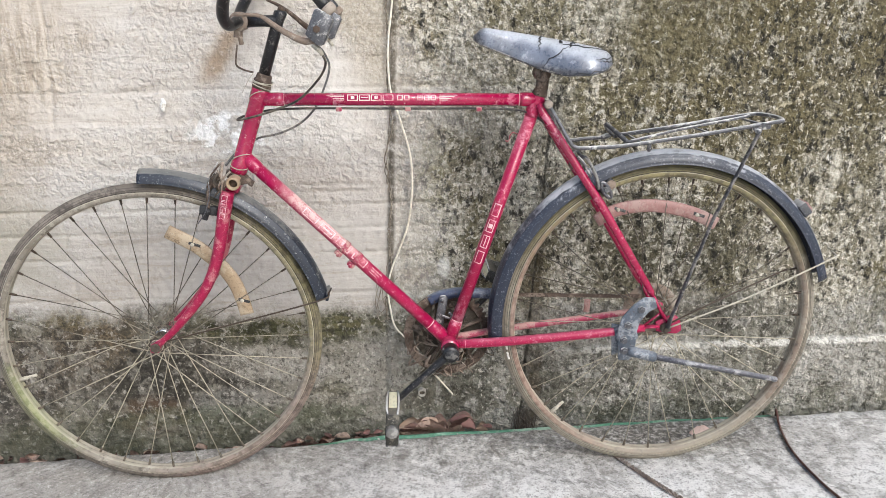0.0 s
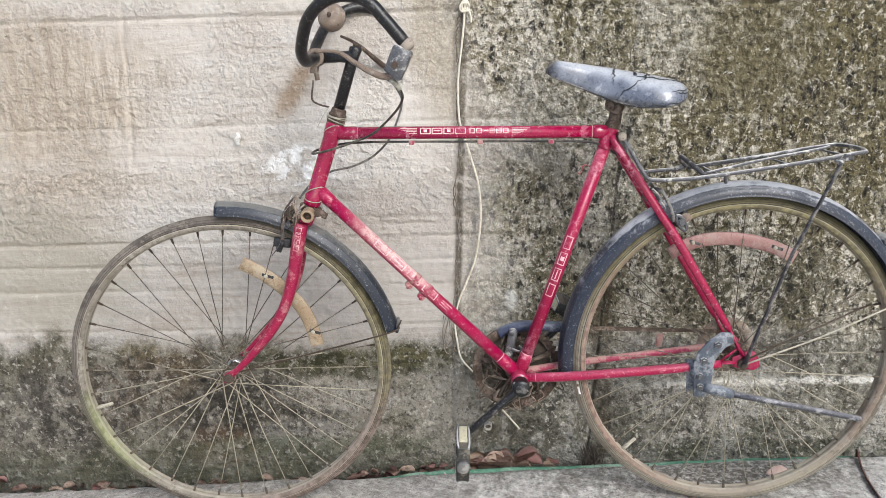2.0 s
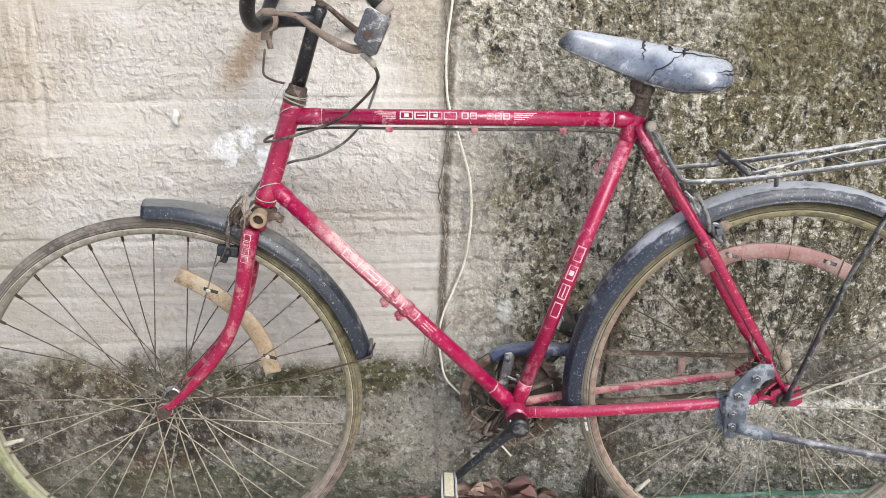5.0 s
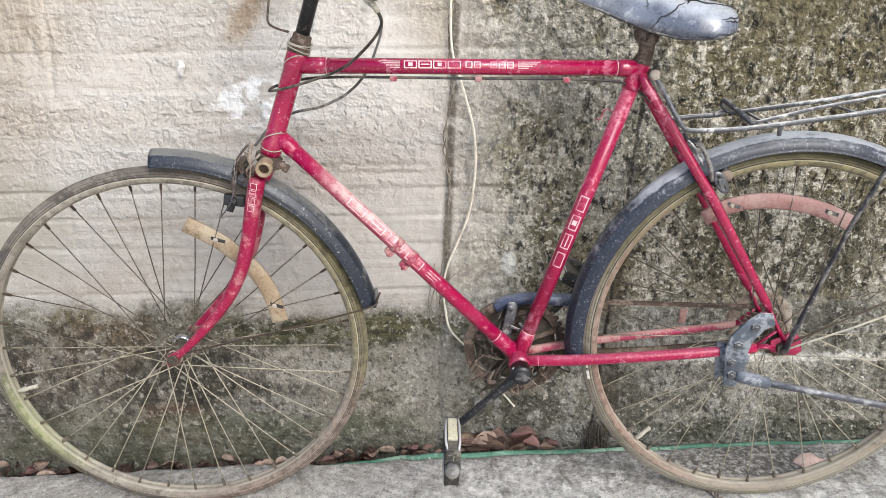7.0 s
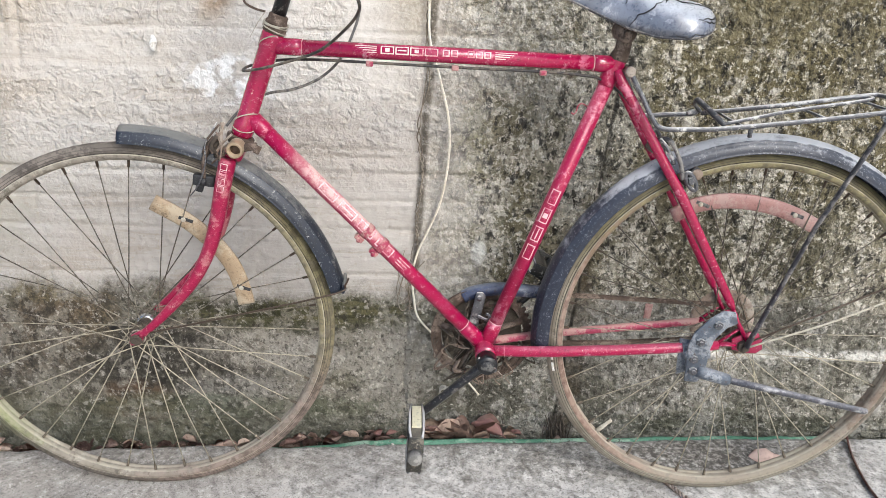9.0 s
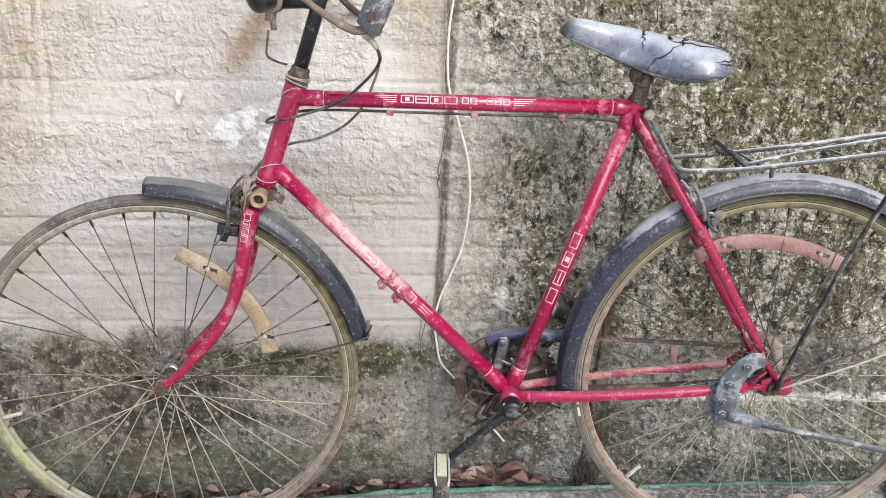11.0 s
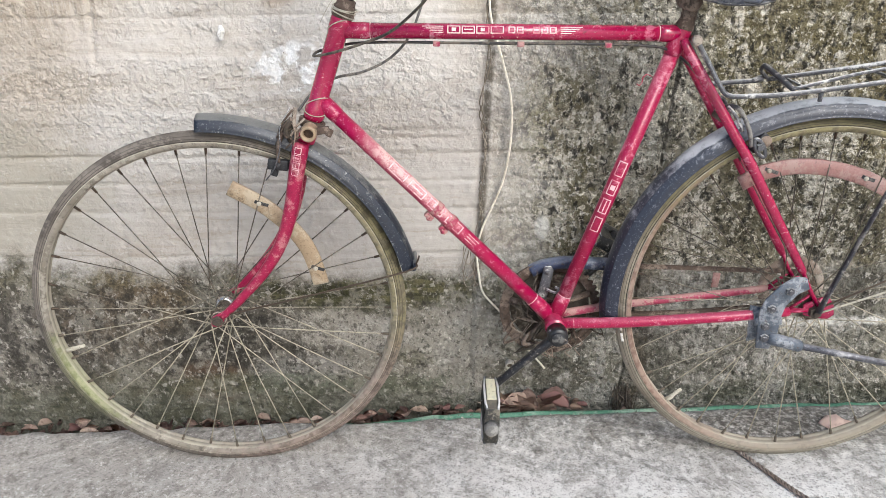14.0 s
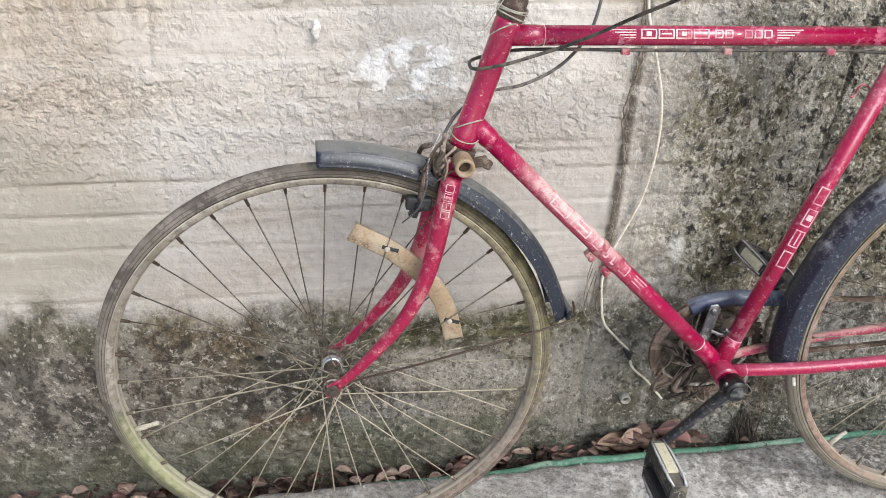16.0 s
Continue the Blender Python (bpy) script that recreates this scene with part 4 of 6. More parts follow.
# wheels
def wheel(name, hub, rim_mat, tyre_mat, hub_mat, spokes, axle_half, flange_w, flange_r, steer, label, seed, size=1.0):
    rnd = random.Random(seed)
    put = Matrix.Translation(hub)
    if steer:
        put = STEER @ put
    o = Vector()
    bm = bm_new()
    tube(bm, [o + B(0, 0, -flange_w), o + B(0, 0, -flange_w * 0.8), o + B(0, 0, flange_w * 0.8), o + B(0, 0, flange_w)], [0.015, 0.0125, 0.0125, 0.015], 20)
    for s in (-1, 1):
        tube(bm, [o + B(0, 0, s * (flange_w - 0.002)), o + B(0, 0, s * (flange_w + 0.002))], flange_r, 28)
        tube(bm, [o + B(0, 0, s * flange_w), o + B(0, 0, s * (flange_w + 0.012))], 0.012, 16)
    root = part(name, bm, hub_mat, bicycle, label)
    root.matrix_local = put @ Matrix.Scale(size, 4)
    # tyre: round section with a raised tread band and ribs
    prof = []
    for k in range(20):
        a = 2 * math.pi * k / 20
        r = 0.0128 + (0.0006 if abs(math.sin(a)) < 0.62 and math.cos(a) > 0 else 0) - (0.0012 if k in (3, 17) else 0)
        prof.append((0.3168 + r * math.cos(a), r * math.sin(a)))
    part("tyre", ring_sweep(bm_new(), o, prof, 160), tyre_mat, root, "dusty worn bicycle tyre")
    prof = [(0.3128, 0.0126), (0.3142, 0.0136), (0.3130, 0.0147), (0.3104, 0.0147), (0.3076, 0.0141), (0.3040, 0.0112), (0.3022, 0.0070), (0.3030, 0.0035), (0.3038, 0.0)]
    prof = prof + [(r, -w) for r, w in reversed(prof[:-1])] + [(0.309, -0.010), (0.309, 0.010)]
    part("rim", ring_sweep(bm_new(), o, prof, 160), rim_mat, root)
    # spokes, laced across one another, one mesh a spoke
    for i in range(spokes):
        s = 1 if i % 2 == 0 else -1
        a = 2 * math.pi * i / spokes + radians(8.2 if steer else 9.4)
        lead = 1 if (i // 2) % 2 == 0 else -1
        b = a + lead * radians(74) + rnd.uniform(-0.02, 0.02)
        p = B(math.cos(b) * flange_r * 0.88, math.sin(b) * flange_r * 0.88, s * (flange_w + 0.003))
        q = B(math.cos(a) * 0.3035, math.sin(a) * 0.3035, s * 0.003)
        d = (q - p).normalized()
        mid = p.lerp(q, 0.5) + Vector((rnd.uniform(-1, 1), rnd.uniform(-1, 1), rnd.uniform(-1, 1))) * 0.0012
        bm = tube(bm_new(), [p - B(0, 0, s * 0.004), p, mid, q], 0.00105, 6)
        tube(bm, [q - d * 0.013, q - d * 0.002, q + d * 0.002], [0.0022, 0.0026, 0.0032], 6)
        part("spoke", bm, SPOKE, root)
    # axle with its nuts
    bm = tube(bm_new(), [B(0, 0, -axle_half), B(0, 0, axle_half)], 0.0048, 12)
    part("axle", bm, RUST, root)
    for s in (-1, 1):
        bm = hexnut(bm_new(), B(0, 0, s * (axle_half - 0.014)), 0.0110, 0.010, B(0, 0, s), 0.005)
        part("axle_nut", bm, FIBRE, root, "dark greasy nut", False)
        w0 = axle_half - 0.017
        bm = lathe(bm_new(), B(0, 0, s * w0), B(0, 0, s), [(0.0125, 0.0), (0.0138, 0.0008), (0.0138, 0.0022), (0.0112, 0.0030)], 20)
        part("axle_washer", bm, DUSTY, root, "dust-crusted axle washer")
    # valve
    a = radians(194.5 if steer else 223.6)
    d = B(math.cos(a), math.sin(a))
    bm = tube(bm_new(), [d * 0.303, d * 0.288, d * 0.287, d * 0.268], [0.0045, 0.0042, 0.0036, 0.0032], 10)
    part("valve_stem", bm, WIRE, root, "dusty valve stem")
    return root


front_wheel = wheel("front_wheel", FH, RIM_F, TYRE_F, FIBRE, 36, 0.053, 0.030, 0.019, True, "front wheel with a mossy rim", 3)
rear_wheel = wheel("rear_wheel", RH, RIM_R, TYRE_R, RUST, 36, 0.060, 0.032, 0.024, False, "rear wheel with a rust-stained rim", 4, 1.018)

for a0, a1, r0, r1 in ((187.6, 189.6, 0.3205, 0.3245), (190.6, 193.6, 0.3205, 0.3245)):
    bm = ring_sweep(bm_new(), Vector(), [(r0, 0.0120), (r1, 0.0105), (r1, 0.0112), (r0, 0.0128)], 4, a0, a1)
    part("tyre_mark", bm, LIME, rear_wheel, "worn white mark on the tyre wall")
bm = bm_new()
lathe(bm, B(0, 0, -0.024), B(0, 0, 1), [(0.0130, 0.0), (0.0158, 0.002), (0.0168, 0.007), (0.0158, 0.012), (0.0130, 0.014)], 24)
part("oil_clip", bm, CHROME, front_wheel, "bright chrome oil clip on the hub")


# mudguards: an arched section with rolled edges
def mudguard(name, hub, a0, a1, steer, label, radius=0.358, material=GUARD, skirt=0.003, drop=0.025):
    sect = []
    # a raised crease runs along either shoulder
    for deg in (-84, -72, -58, -50, -46, -40, -26, -12, 0, 12, 26, 40, 46, 50, 58, 72, 84):
        a = radians(deg)
        lift = 0.0016 if abs(deg) == 46 else 0.0
        sect.append((radius - drop + (drop + lift) * math.cos(a), (0.028 + lift) * math.sin(a)))
    sect = [(sect[0][0] - skirt, sect[0][1])] + sect + [(sect[-1][0] - skirt, sect[-1][1])]
    inner = [(r - 0.0012, w * 0.955) for r, w in reversed(sect)]
    sect = [(sect[0][0] - 0.001, sect[0][1] - 0.001)] + sect + [(sect[-1][0] - 0.001, sect[-1][1] + 0.001)]
    bm = ring_sweep(bm_new(), hub, sect + inner, 60, a0, a1)
    if steer:
        steered(bm)
    return part(name, bm, material, bicycle, label)


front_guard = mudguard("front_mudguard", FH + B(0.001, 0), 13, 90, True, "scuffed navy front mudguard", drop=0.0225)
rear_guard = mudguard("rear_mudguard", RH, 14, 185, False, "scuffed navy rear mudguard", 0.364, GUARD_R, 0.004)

# fork
bm = bm_new()
C0 = HT0 - STEER_AXIS * 0.014
block(bm, (0.028, 0.070, 0.022), Matrix.Translation(C0 - STEER_AXIS * 0.010) @ Matrix.Rotation(radians(20), 4, "Y"), 0.008, 3)
part("fork_crown", steered(bm), FORK, bicycle)
for s in (1, -1):
    ctrl = [B(0.171, 0.645, 0.036 * s), B(0.158, 0.590, 0.039 * s), B(0.147, 0.540, 0.041 * s), B(0.133, 0.496, 0.043 * s), B(0.114, 0.456, 0.044 * s), B(0.089, 0.420, 0.0445 * s), B(0.062, 0.389, 0.045 * s), B(0.034, 0.360, 0.045 * s), B(0.008, 0.337, 0.045 * s)]
    pts = spline(ctrl, 6)
    bm = tube(bm_new(), pts, [0.0135 - 0.0075 * (k / (len(pts) - 1)) ** 1.3 for k in range(len(pts))], 18)
    blade = part("fork_blade", steered(bm), FORK, bicycle)
    NEAR_BLADE = blade if s > 0 else NEAR_BLADE
    bm = plate(bm_new(), [(-0.012, -0.006), (-0.009, -0.011), (0.005, -0.011), (0.012, 0.002), (0.018, 0.016), (0.012, 0.019), (-0.008, 0.008)], 0.005, Matrix.Translation(FH + B(0, 0, 0.0455 * s)))
    part("fork_end", steered(bm), FORK, blade)


# ---- bicycle: cockpit ----
def arc_part(name, ctrl, r, material, parent=None, label="", n=8, seg=10, steer=False, closed=False):
    bm = tube(bm_new(), spline([B(*c) for c in ctrl], n), r, seg)
    return part(name, bm if steer else bm, material, parent or bicycle, label)


bm = tube(bm_new(), [B(0.2505, 0.850), B(0.288, 0.960), B(0.293, 0.972), B(0.2935, 0.976)], [0.0112, 0.0112, 0.0125, 0.0105], 20)
tube(bm, [B(0.286, 0.957), B(0.262, 0.958), B(0.228, 0.958)], [0.0125, 0.0105, 0.0120], 18)
stem = part("stem", bm, BLACK, bicycle, "black enamelled handlebar stem")
bm = tube(bm_new(), [B(0.2935, 0.975), B(0.2955, 0.982)], 0.007, 6)
part("stem_bolt", bm, RUST, stem)
bm = tube(bm_new(), [B(0.217, 0.958, -0.019), B(0.217, 0.958, -0.017), B(0.217, 0.958, 0.017), B(0.217, 0.958, 0.019)], [0.0155, 0.017, 0.017, 0.0155], 22)
block(bm, (0.012, 0.030, 0.018), pose(0.213, 0, 0.938, 0, 12), 0.002)
tube(bm, [B(0.214, 0.940, 0.004), B(0.218, 0.916, 0.006)], 0.0045, 8)
part("bar_clamp", bm, DUSTY, stem, "rusty bar clamp")
HALF = [(0.217, 0.958, 0.0), (0.216, 0.957, 0.026), (0.207, 0.952, 0.055), (0.206, 0.968, 0.088), (0.216, 0.994, 0.118), (0.232, 1.022, 0.148), (0.259, 1.045, 0.174), (0.297, 1.056, 0.192), (0.338, 1.046, 0.202), (0.367, 1.016, 0.206), (0.398, 0.978, 0.207)]
TWIST = 0.042  # the bar stands a little askew in its clamp
ctrl = [B(u - 2 * TWIST * w, v, -w) for u, v, w in HALF[:0:-1]] + [B(*h) for h in HALF]
bm = tube(bm_new(), spline(ctrl, 7), 0.0108, 18)
handlebar = part("handlebar", bm, BLACK, bicycle, "chipped black upswept handlebar")
for s in (1, -1):
    askew = Matrix.Translation((0 if s > 0 else -2 * TWIST * 0.207, 0, 0))
    c = askew @ B(0.400, 0.976, 0.207 * s)
    d = B(0.6, -0.75, 0).normalized()
    bm = tube(bm_new(), [c - d * 0.006, c - d * 0.003, c + d * 0.006, c + d * 0.010], [0.0105, 0.0125, 0.0125, 0.009], 16)
    part("bar_end", bm, DUSTY, handlebar, "pale scuffed bar end")
    # lever housing: a folded plate with its pivot bolt
    out = [(0.362, 0.937), (0.366, 0.945), (0.379, 0.975), (0.385, 0.977), (0.405, 0.965), (0.408, 0.960), (0.390, 0.921), (0.384, 0.917), (0.377, 0.922)]
    bm = plate(bm_new(), out, 0.004, Matrix.Translation((0, -0.216 * s, 0)), 0.0012)
    plate(bm, out, 0.004, Matrix.Translation((0, -0.196 * s, 0)), 0.0012)
    block(bm, (0.006, 0.022, 0.044), pose(0.3965, -0.206 * s, 0.940, 0, 25), 0.002)
    bmesh.ops.transform(bm, matrix=askew, verts=bm.verts)
    housing = part("lever_housing", bm, STEEL, handlebar, "rust-flecked grey brake lever housing")
    bm = hexnut(bm_new(), askew @ B(0.3810, 0.9445, 0.217 * s), 0.0062, 0.005, B(0, 0, s))
    part("pivot_bolt", bm, RUST, housing, "", False)
    lever = [(0.240, 0.969, 0.150 * s), (0.281, 0.967, 0.162 * s), (0.308, 0.951, 0.177 * s), (0.332, 0.937, 0.19 * s), (0.358, 0.926, 0.2 * s), (0.378, 0.928, 0.206 * s)]
    if s < 0:
        lever = [(0.248, 0.998, -0.13), (0.268, 0.988, -0.14), (0.290, 0.972, -0.15), (0.308, 0.954, -0.17), (0.322, 0.940, -0.19), (0.335, 0.930, -0.2)]
    pts = spline([B(*q) for q in lever], 6)
    bm = tube(bm_new(), pts, [0.0034 + 0.0042 * min(1, k / len(pts) * 1.4) for k in range(len(pts))], 12, flat=0.75)
    part("brake_lever", bm, RUST if s < 0 else DUSTY, handlebar, "rust-flecked brake lever")
    bm = tube(bm_new(), [askew @ B(0.372, 0.921, 0.205 * s), askew @ B(0.383, 0.910, 0.203 * s), askew @ B(0.386, 0.904, 0.2 * s)], [0.005, 0.0042, 0.0036], 10)
    part("cable_adjuster", bm, WIRE, housing)
bm = disc(bm_new(), B(0.243, 1.031, -0.062), 0.027, 0.010, 28, B(-0.1, 0.25, 1).normalized(), 0.014)
bell = part("bell", bm, DUSTY, handlebar, "rusty domed bell")
bm = disc(bm_new(), B(0.241, 1.037, -0.036), 0.004, 0.003, 10, B(-0.1, 0.25, 1).normalized())
part("bell_screw", bm, RUST, bell)

# control cables
arc_part("brake_cable", [(0.385, 0.907, 0.201), (0.389, 0.888, 0.185), (0.368, 0.858, 0.12), (0.322, 0.817, 0.052), (0.276, 0.798, 0.036), (0.236, 0.786, 0.032), (0.206, 0.779, 0.022), (0.198, 0.778, 0.006), (0.206, 0.781, -0.022), (0.253, 0.791, -0.020), (0.304, 0.7945, -0.008), (0.356, 0.7955, 0.004),
                         (0.40, 0.7950, 0.008), (0.523, 0.7920, 0.008), (0.66, 0.7895, 0.008), (0.721, 0.7865, 0.010), (0.752, 0.781, 0.006), (0.79, 0.758, -0.004), (0.836, 0.708, 0.0), (0.851, 0.690, 0.008)], 0.0022, CABLE, label="dusty black brake cable")
arc_part("brake_cable", [(0.334, 0.906, -0.2), (0.352, 0.894, -0.16), (0.372, 0.868, -0.06), (0.361, 0.827, -0.026), (0.343, 0.793, -0.026), (0.312, 0.764, -0.026), (0.270, 0.745, -0.026), (0.225, 0.735, -0.030), (0.186, 0.712, -0.02), (0.165, 0.688, 0.0)], 0.0022, CABLE_G, label="grey brake cable")
for u, v in ((0.392, 0.7965), (0.524, 0.794), (0.661, 0.791)):
    bm = block(bm_new(), (0.011, 0.012, 0.008), pose(u, -0.008, v - 0.003, 0, 2), 0.002)
    part("cable_clip", bm, PALE_PAINT, top_tube)
arc_part("bent_wire", [(0.238, 0.866, 0.018), (0.222, 0.871, 0.022), (0.209, 0.879, 0.022), (0.208, 0.892, 0.02), (0.212, 0.917, 0.018)], 0.0018, RUST, head_tube, "rusty bent wire", 6, 8)
arc_part("tied_string", [(0.240, 0.868, 0.022), (0.228, 0.852, 0.024), (0.214, 0.829, 0.020)], 0.0007, WIRE, head_tube, "thin pale string", 6, 6)
for a, lean in ((0.03, 0.5), (0.016, -0.4), (0.155, 0.6)):
    c = HT0 + STEER_AXIS * a
    pts = [c + Vector((math.cos(k / 16 * 2 * math.pi) * 0.0185, math.sin(k / 16 * 2 * math.pi) * 0.0185, math.cos(k / 16 * 2 * math.pi + 1) * 0.0185 * lean)) for k in range(16)]
    part("binding_wire", tube(bm_new(), pts, 0.0009, 6, True), WIRE, head_tube, "thin binding wire")

# front brake and lamp boss at the crown
bm = bm_new()
a, b = B(0.185, 0.663, 0.024), B(0.185, 0.663, 0.056)
lathe(bm, a, b - a, [(0.0122, 0), (0.0132, 0.003), (0.0132, 0.027), (0.0122, 0.032), (0.0086, 0.032), (0.0082, 0.010)])
boss = part("lamp_boss", steered(bm), STRIP_F, bicycle, "tan crusted lamp boss")
# rusty disc set within the boss to darken its bore like shade
part("boss_bore_shade", steered(disc(bm_new(), a.lerp(b, 0.5), 0.0084, 0.004, 18)), RUST, boss)
bm = bm_new()
block(bm, (0.024, 0.014, 0.010), pose(0.205, -0.036, 0.664, 0, -10), 0.002)
caliper = part("front_brake_caliper", steered(bm), RUST, bicycle, "rusty tangled brake caliper")
part("caliper_nut", steered(block(bm_new(), (0.010, 0.010, 0.012), pose(0.217, -0.036, 0.660, 0, 30), 0.002)), RUST, caliper)
rnd = random.Random(8)
for k in range(14):
    p = B(0.142 + rnd.uniform(-0.012, 0.028), 0.636 + rnd.uniform(-0.005, 0.03), rnd.uniform(0.02, 0.045))
    q = p + B(rnd.uniform(-0.004, 0.03), rnd.uniform(0.015, 0.05), rnd.uniform(-0.012, 0.01))
    bm = tube(bm_new(), spline([p, p.lerp(q, 0.5) + B(rnd.uniform(-0.008, 0.008), 0, 0.004), q], 4), rnd.uniform(0.0014, 0.0036), 8)
    part("tangled_strand", steered(bm), (RUST, DUSTY, FIBRE)[k % 3], caliper)
for s in (1, -1):
    bm = tube(bm_new(), spline([B(0.150, 0.670, 0.018 * s), B(0.140, 0.660, 0.034 * s), B(0.133, 0.636, 0.037 * s), B(0.130, 0.612, 0.028 * s)], 5), 0.0048, 10, flat=0.7)
    part("caliper_arm", steered(bm), RUST, caliper)
    bm = block(bm_new(), (0.034, 0.014, 0.018), pose(0.129, -0.0235 * s, 0.606, 0, 8), 0.003)
    tube(bm, [B(0.129, 0.606, 0.024 * s), B(0.129, 0.606, 0.040 * s)], 0.006, 6)
    block(bm, (0.012, 0.010, 0.012), pose(0.122, -0.027 * s, 0.594, 0, 20), 0.002)
    part("brake_block", steered(bm), RUBBER_DARK, caliper, "black rubber brake block")
arc_part("loose_wire", [(0.158, 0.70, 0.03), (0.142, 0.67, 0.046), (0.140, 0.64, 0.046), (0.128, 0.606, 0.046), (0.108, 0.580, 0.03)], 0.0011, STEEL, caliper, "thin loose wire", 6, 6, True)
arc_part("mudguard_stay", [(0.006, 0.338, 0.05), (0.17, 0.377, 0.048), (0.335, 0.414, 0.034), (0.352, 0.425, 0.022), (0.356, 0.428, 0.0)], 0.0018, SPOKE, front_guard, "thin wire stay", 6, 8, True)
bm = block(bm_new(), (0.007, 0.052, 0.018), pose(0.3475, 0, 0.413, 0, 12), 0.003)
part("guard_end_clip", steered(bm), GUARD, front_guard)

# ---- saddle ----
def saddle_shape():
    """Heights and half widths along the saddle, nose to tail."""
    ts = np.linspace(0, 1, 41)
    top = np.interp(ts, (0, 0.03, 0.07, 0.42, 0.7, 0.9, 0.97, 1), (0.924, 0.934, 0.940, 0.925, 0.911, 0.900, 0.892, 0.882))
    half = np.interp(ts, (0, 0.02, 0.05, 0.12, 0.28, 0.4, 0.5, 0.6, 0.7, 0.8, 0.88, 0.94, 0.98, 1), (0.004, 0.010, 0.015, 0.0185, 0.024, 0.034, 0.050, 0.068, 0.080, 0.084, 0.078, 0.062, 0.038, 0.016))
    edge = np.interp(ts, (0, 0.05, 0.2, 0.36, 0.48, 0.62, 0.8, 0.92, 1), (0.918, 0.908, 0.892, 0.874, 0.861, 0.852, 0.853, 0.862, 0.872))
    ker = np.array([0.25, 0.5, 0.25])
    top, half, edge = [np.concatenate([v[:1], np.convolve(v, ker, "valid"), v[-1:]]) for v in (top, half, edge)]
    rows = [(0.652 + 0.264 * t, a, h, a - e) for t, a, h, e in zip(ts, top, half, edge)]
    bm = bm_new()
    rings = []
    for u, top, half, drop in rows:
        ring = [bm.verts.new(B(u, top - drop * abs(a) ** 2.4, half * math.sin(a * math.pi / 2))) for a in np.linspace(-1, 1, 21)]
        ring += [bm.verts.new(B(u, top - drop - 0.001 + 0.010 * (1 - abs(a)), half * 0.95 * math.sin(a * math.pi / 2))) for a in np.linspace(1, -1, 11)]
        rings.append(ring)
    n = len(rings[0])
    for x, y in zip(rings, rings[1:]):
        for k in range(n):
            bm.faces.new((x[k], x[(k + 1) % n], y[(k + 1) % n], y[k]))
    bm.faces.new(rings[0][::-1]), bm.faces.new(rings[-1])
    bmesh.ops.recalc_face_normals(bm, faces=bm.faces)
    return bm, rows


bm, SROWS = saddle_shape()
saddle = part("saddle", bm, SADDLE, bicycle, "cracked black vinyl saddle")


def on_saddle(t, a, lift=0.0006):
    u, top, half, drop = [np.interp(t * 40, range(41), [r[k] for r in SROWS]) for k in range(4)]
    return B(float(u), float(top - drop * abs(a) ** 2.4 + lift), float(half * math.sin(a * math.pi / 2) + (lift if a > 0 else -lift)))


rnd = random.Random(12)
for t0, a0, t1, a1 in ((0.48, 0.95, 0.66, 0.45), (0.66, 0.45, 0.72, 0.1), (0.60, 0.42, 0.84, 0.35), (0.45, 0.55, 0.50, 0.0), (0.84, 0.75, 0.98, 0.7), (0.60, 0.42, 0.61, 0.2), (0.66, 0.5, 0.68, 0.3), (0.84, 0.35, 0.97, 0.3), (0.70, 0.955, 0.88, 0.985), (0.86, 0.78, 0.975, 0.86), (0.45, 0.75, 0.47, 0.25)):
    pts = []
    for k in range(9):
        f = k / 8
        pts.append(on_saddle(t0 + (t1 - t0) * f + rnd.uniform(-0.012, 0.012), a0 + (a1 - a0) * f + rnd.uniform(-0.03, 0.03)))
    bm = tube(bm_new(), pts, [0.0004 + 0.0014 * math.sin((k + 0.5) / 9 * math.pi) for k in range(9)], 6, flat=0.5)
    part("crack", bm, RUBBER_DARK, saddle, "dark split in the vinyl")
pts = [on_saddle(t, 0.985, -0.001) for t in np.linspace(0.03, 0.99, 26)]
part("edge_piping", tube(bm_new(), pts, 0.0018, 8), STAY, saddle, "worn rolled edge")
bm = tube(bm_new(), [B(0.779, 0.810), B(0.7805, 0.816), B(0.784, 0.826), B(0.790, 0.872)], [0.0150, 0.0146, 0.0122, 0.0120], 18)
part("seat_post", bm, RUST, bicycle, "rusty seat post")
bm = tube(bm_new(), [B(0.783, 0.853, -0.026), B(0.783, 0.853, -0.022), B(0.783, 0.853, 0.022), B(0.783, 0.853, 0.026)], [0.012, 0.0145, 0.0145, 0.012], 18)
hexnut(bm, B(0.783, 0.853, 0.026), 0.008, 0.007)
part("saddle_clamp", bm, RUST, saddle, "rusty saddle clamp")
for s in (1, -1):
    arc_part("saddle_rail", [(0.672, 0.914, 0.004 * s), (0.72, 0.894, 0.010 * s), (0.783, 0.868, 0.018 * s), (0.85, 0.868, 0.030 * s), (0.885, 0.874, 0.045 * s)], 0.0034, RUST, saddle, n=5, seg=8)
bm = tube(bm_new(), [B(0.793, 0.7965, -0.026), B(0.793, 0.7965, 0.024), B(0.793, 0.7965, 0.032)], [0.0048, 0.0048, 0.0048], 10)
disc(bm, B(0.793, 0.7965, 0.026), 0.0085, 0.006, 12, dome=0.003)
part("seat_bolt", bm, DUSTY, bicycle)

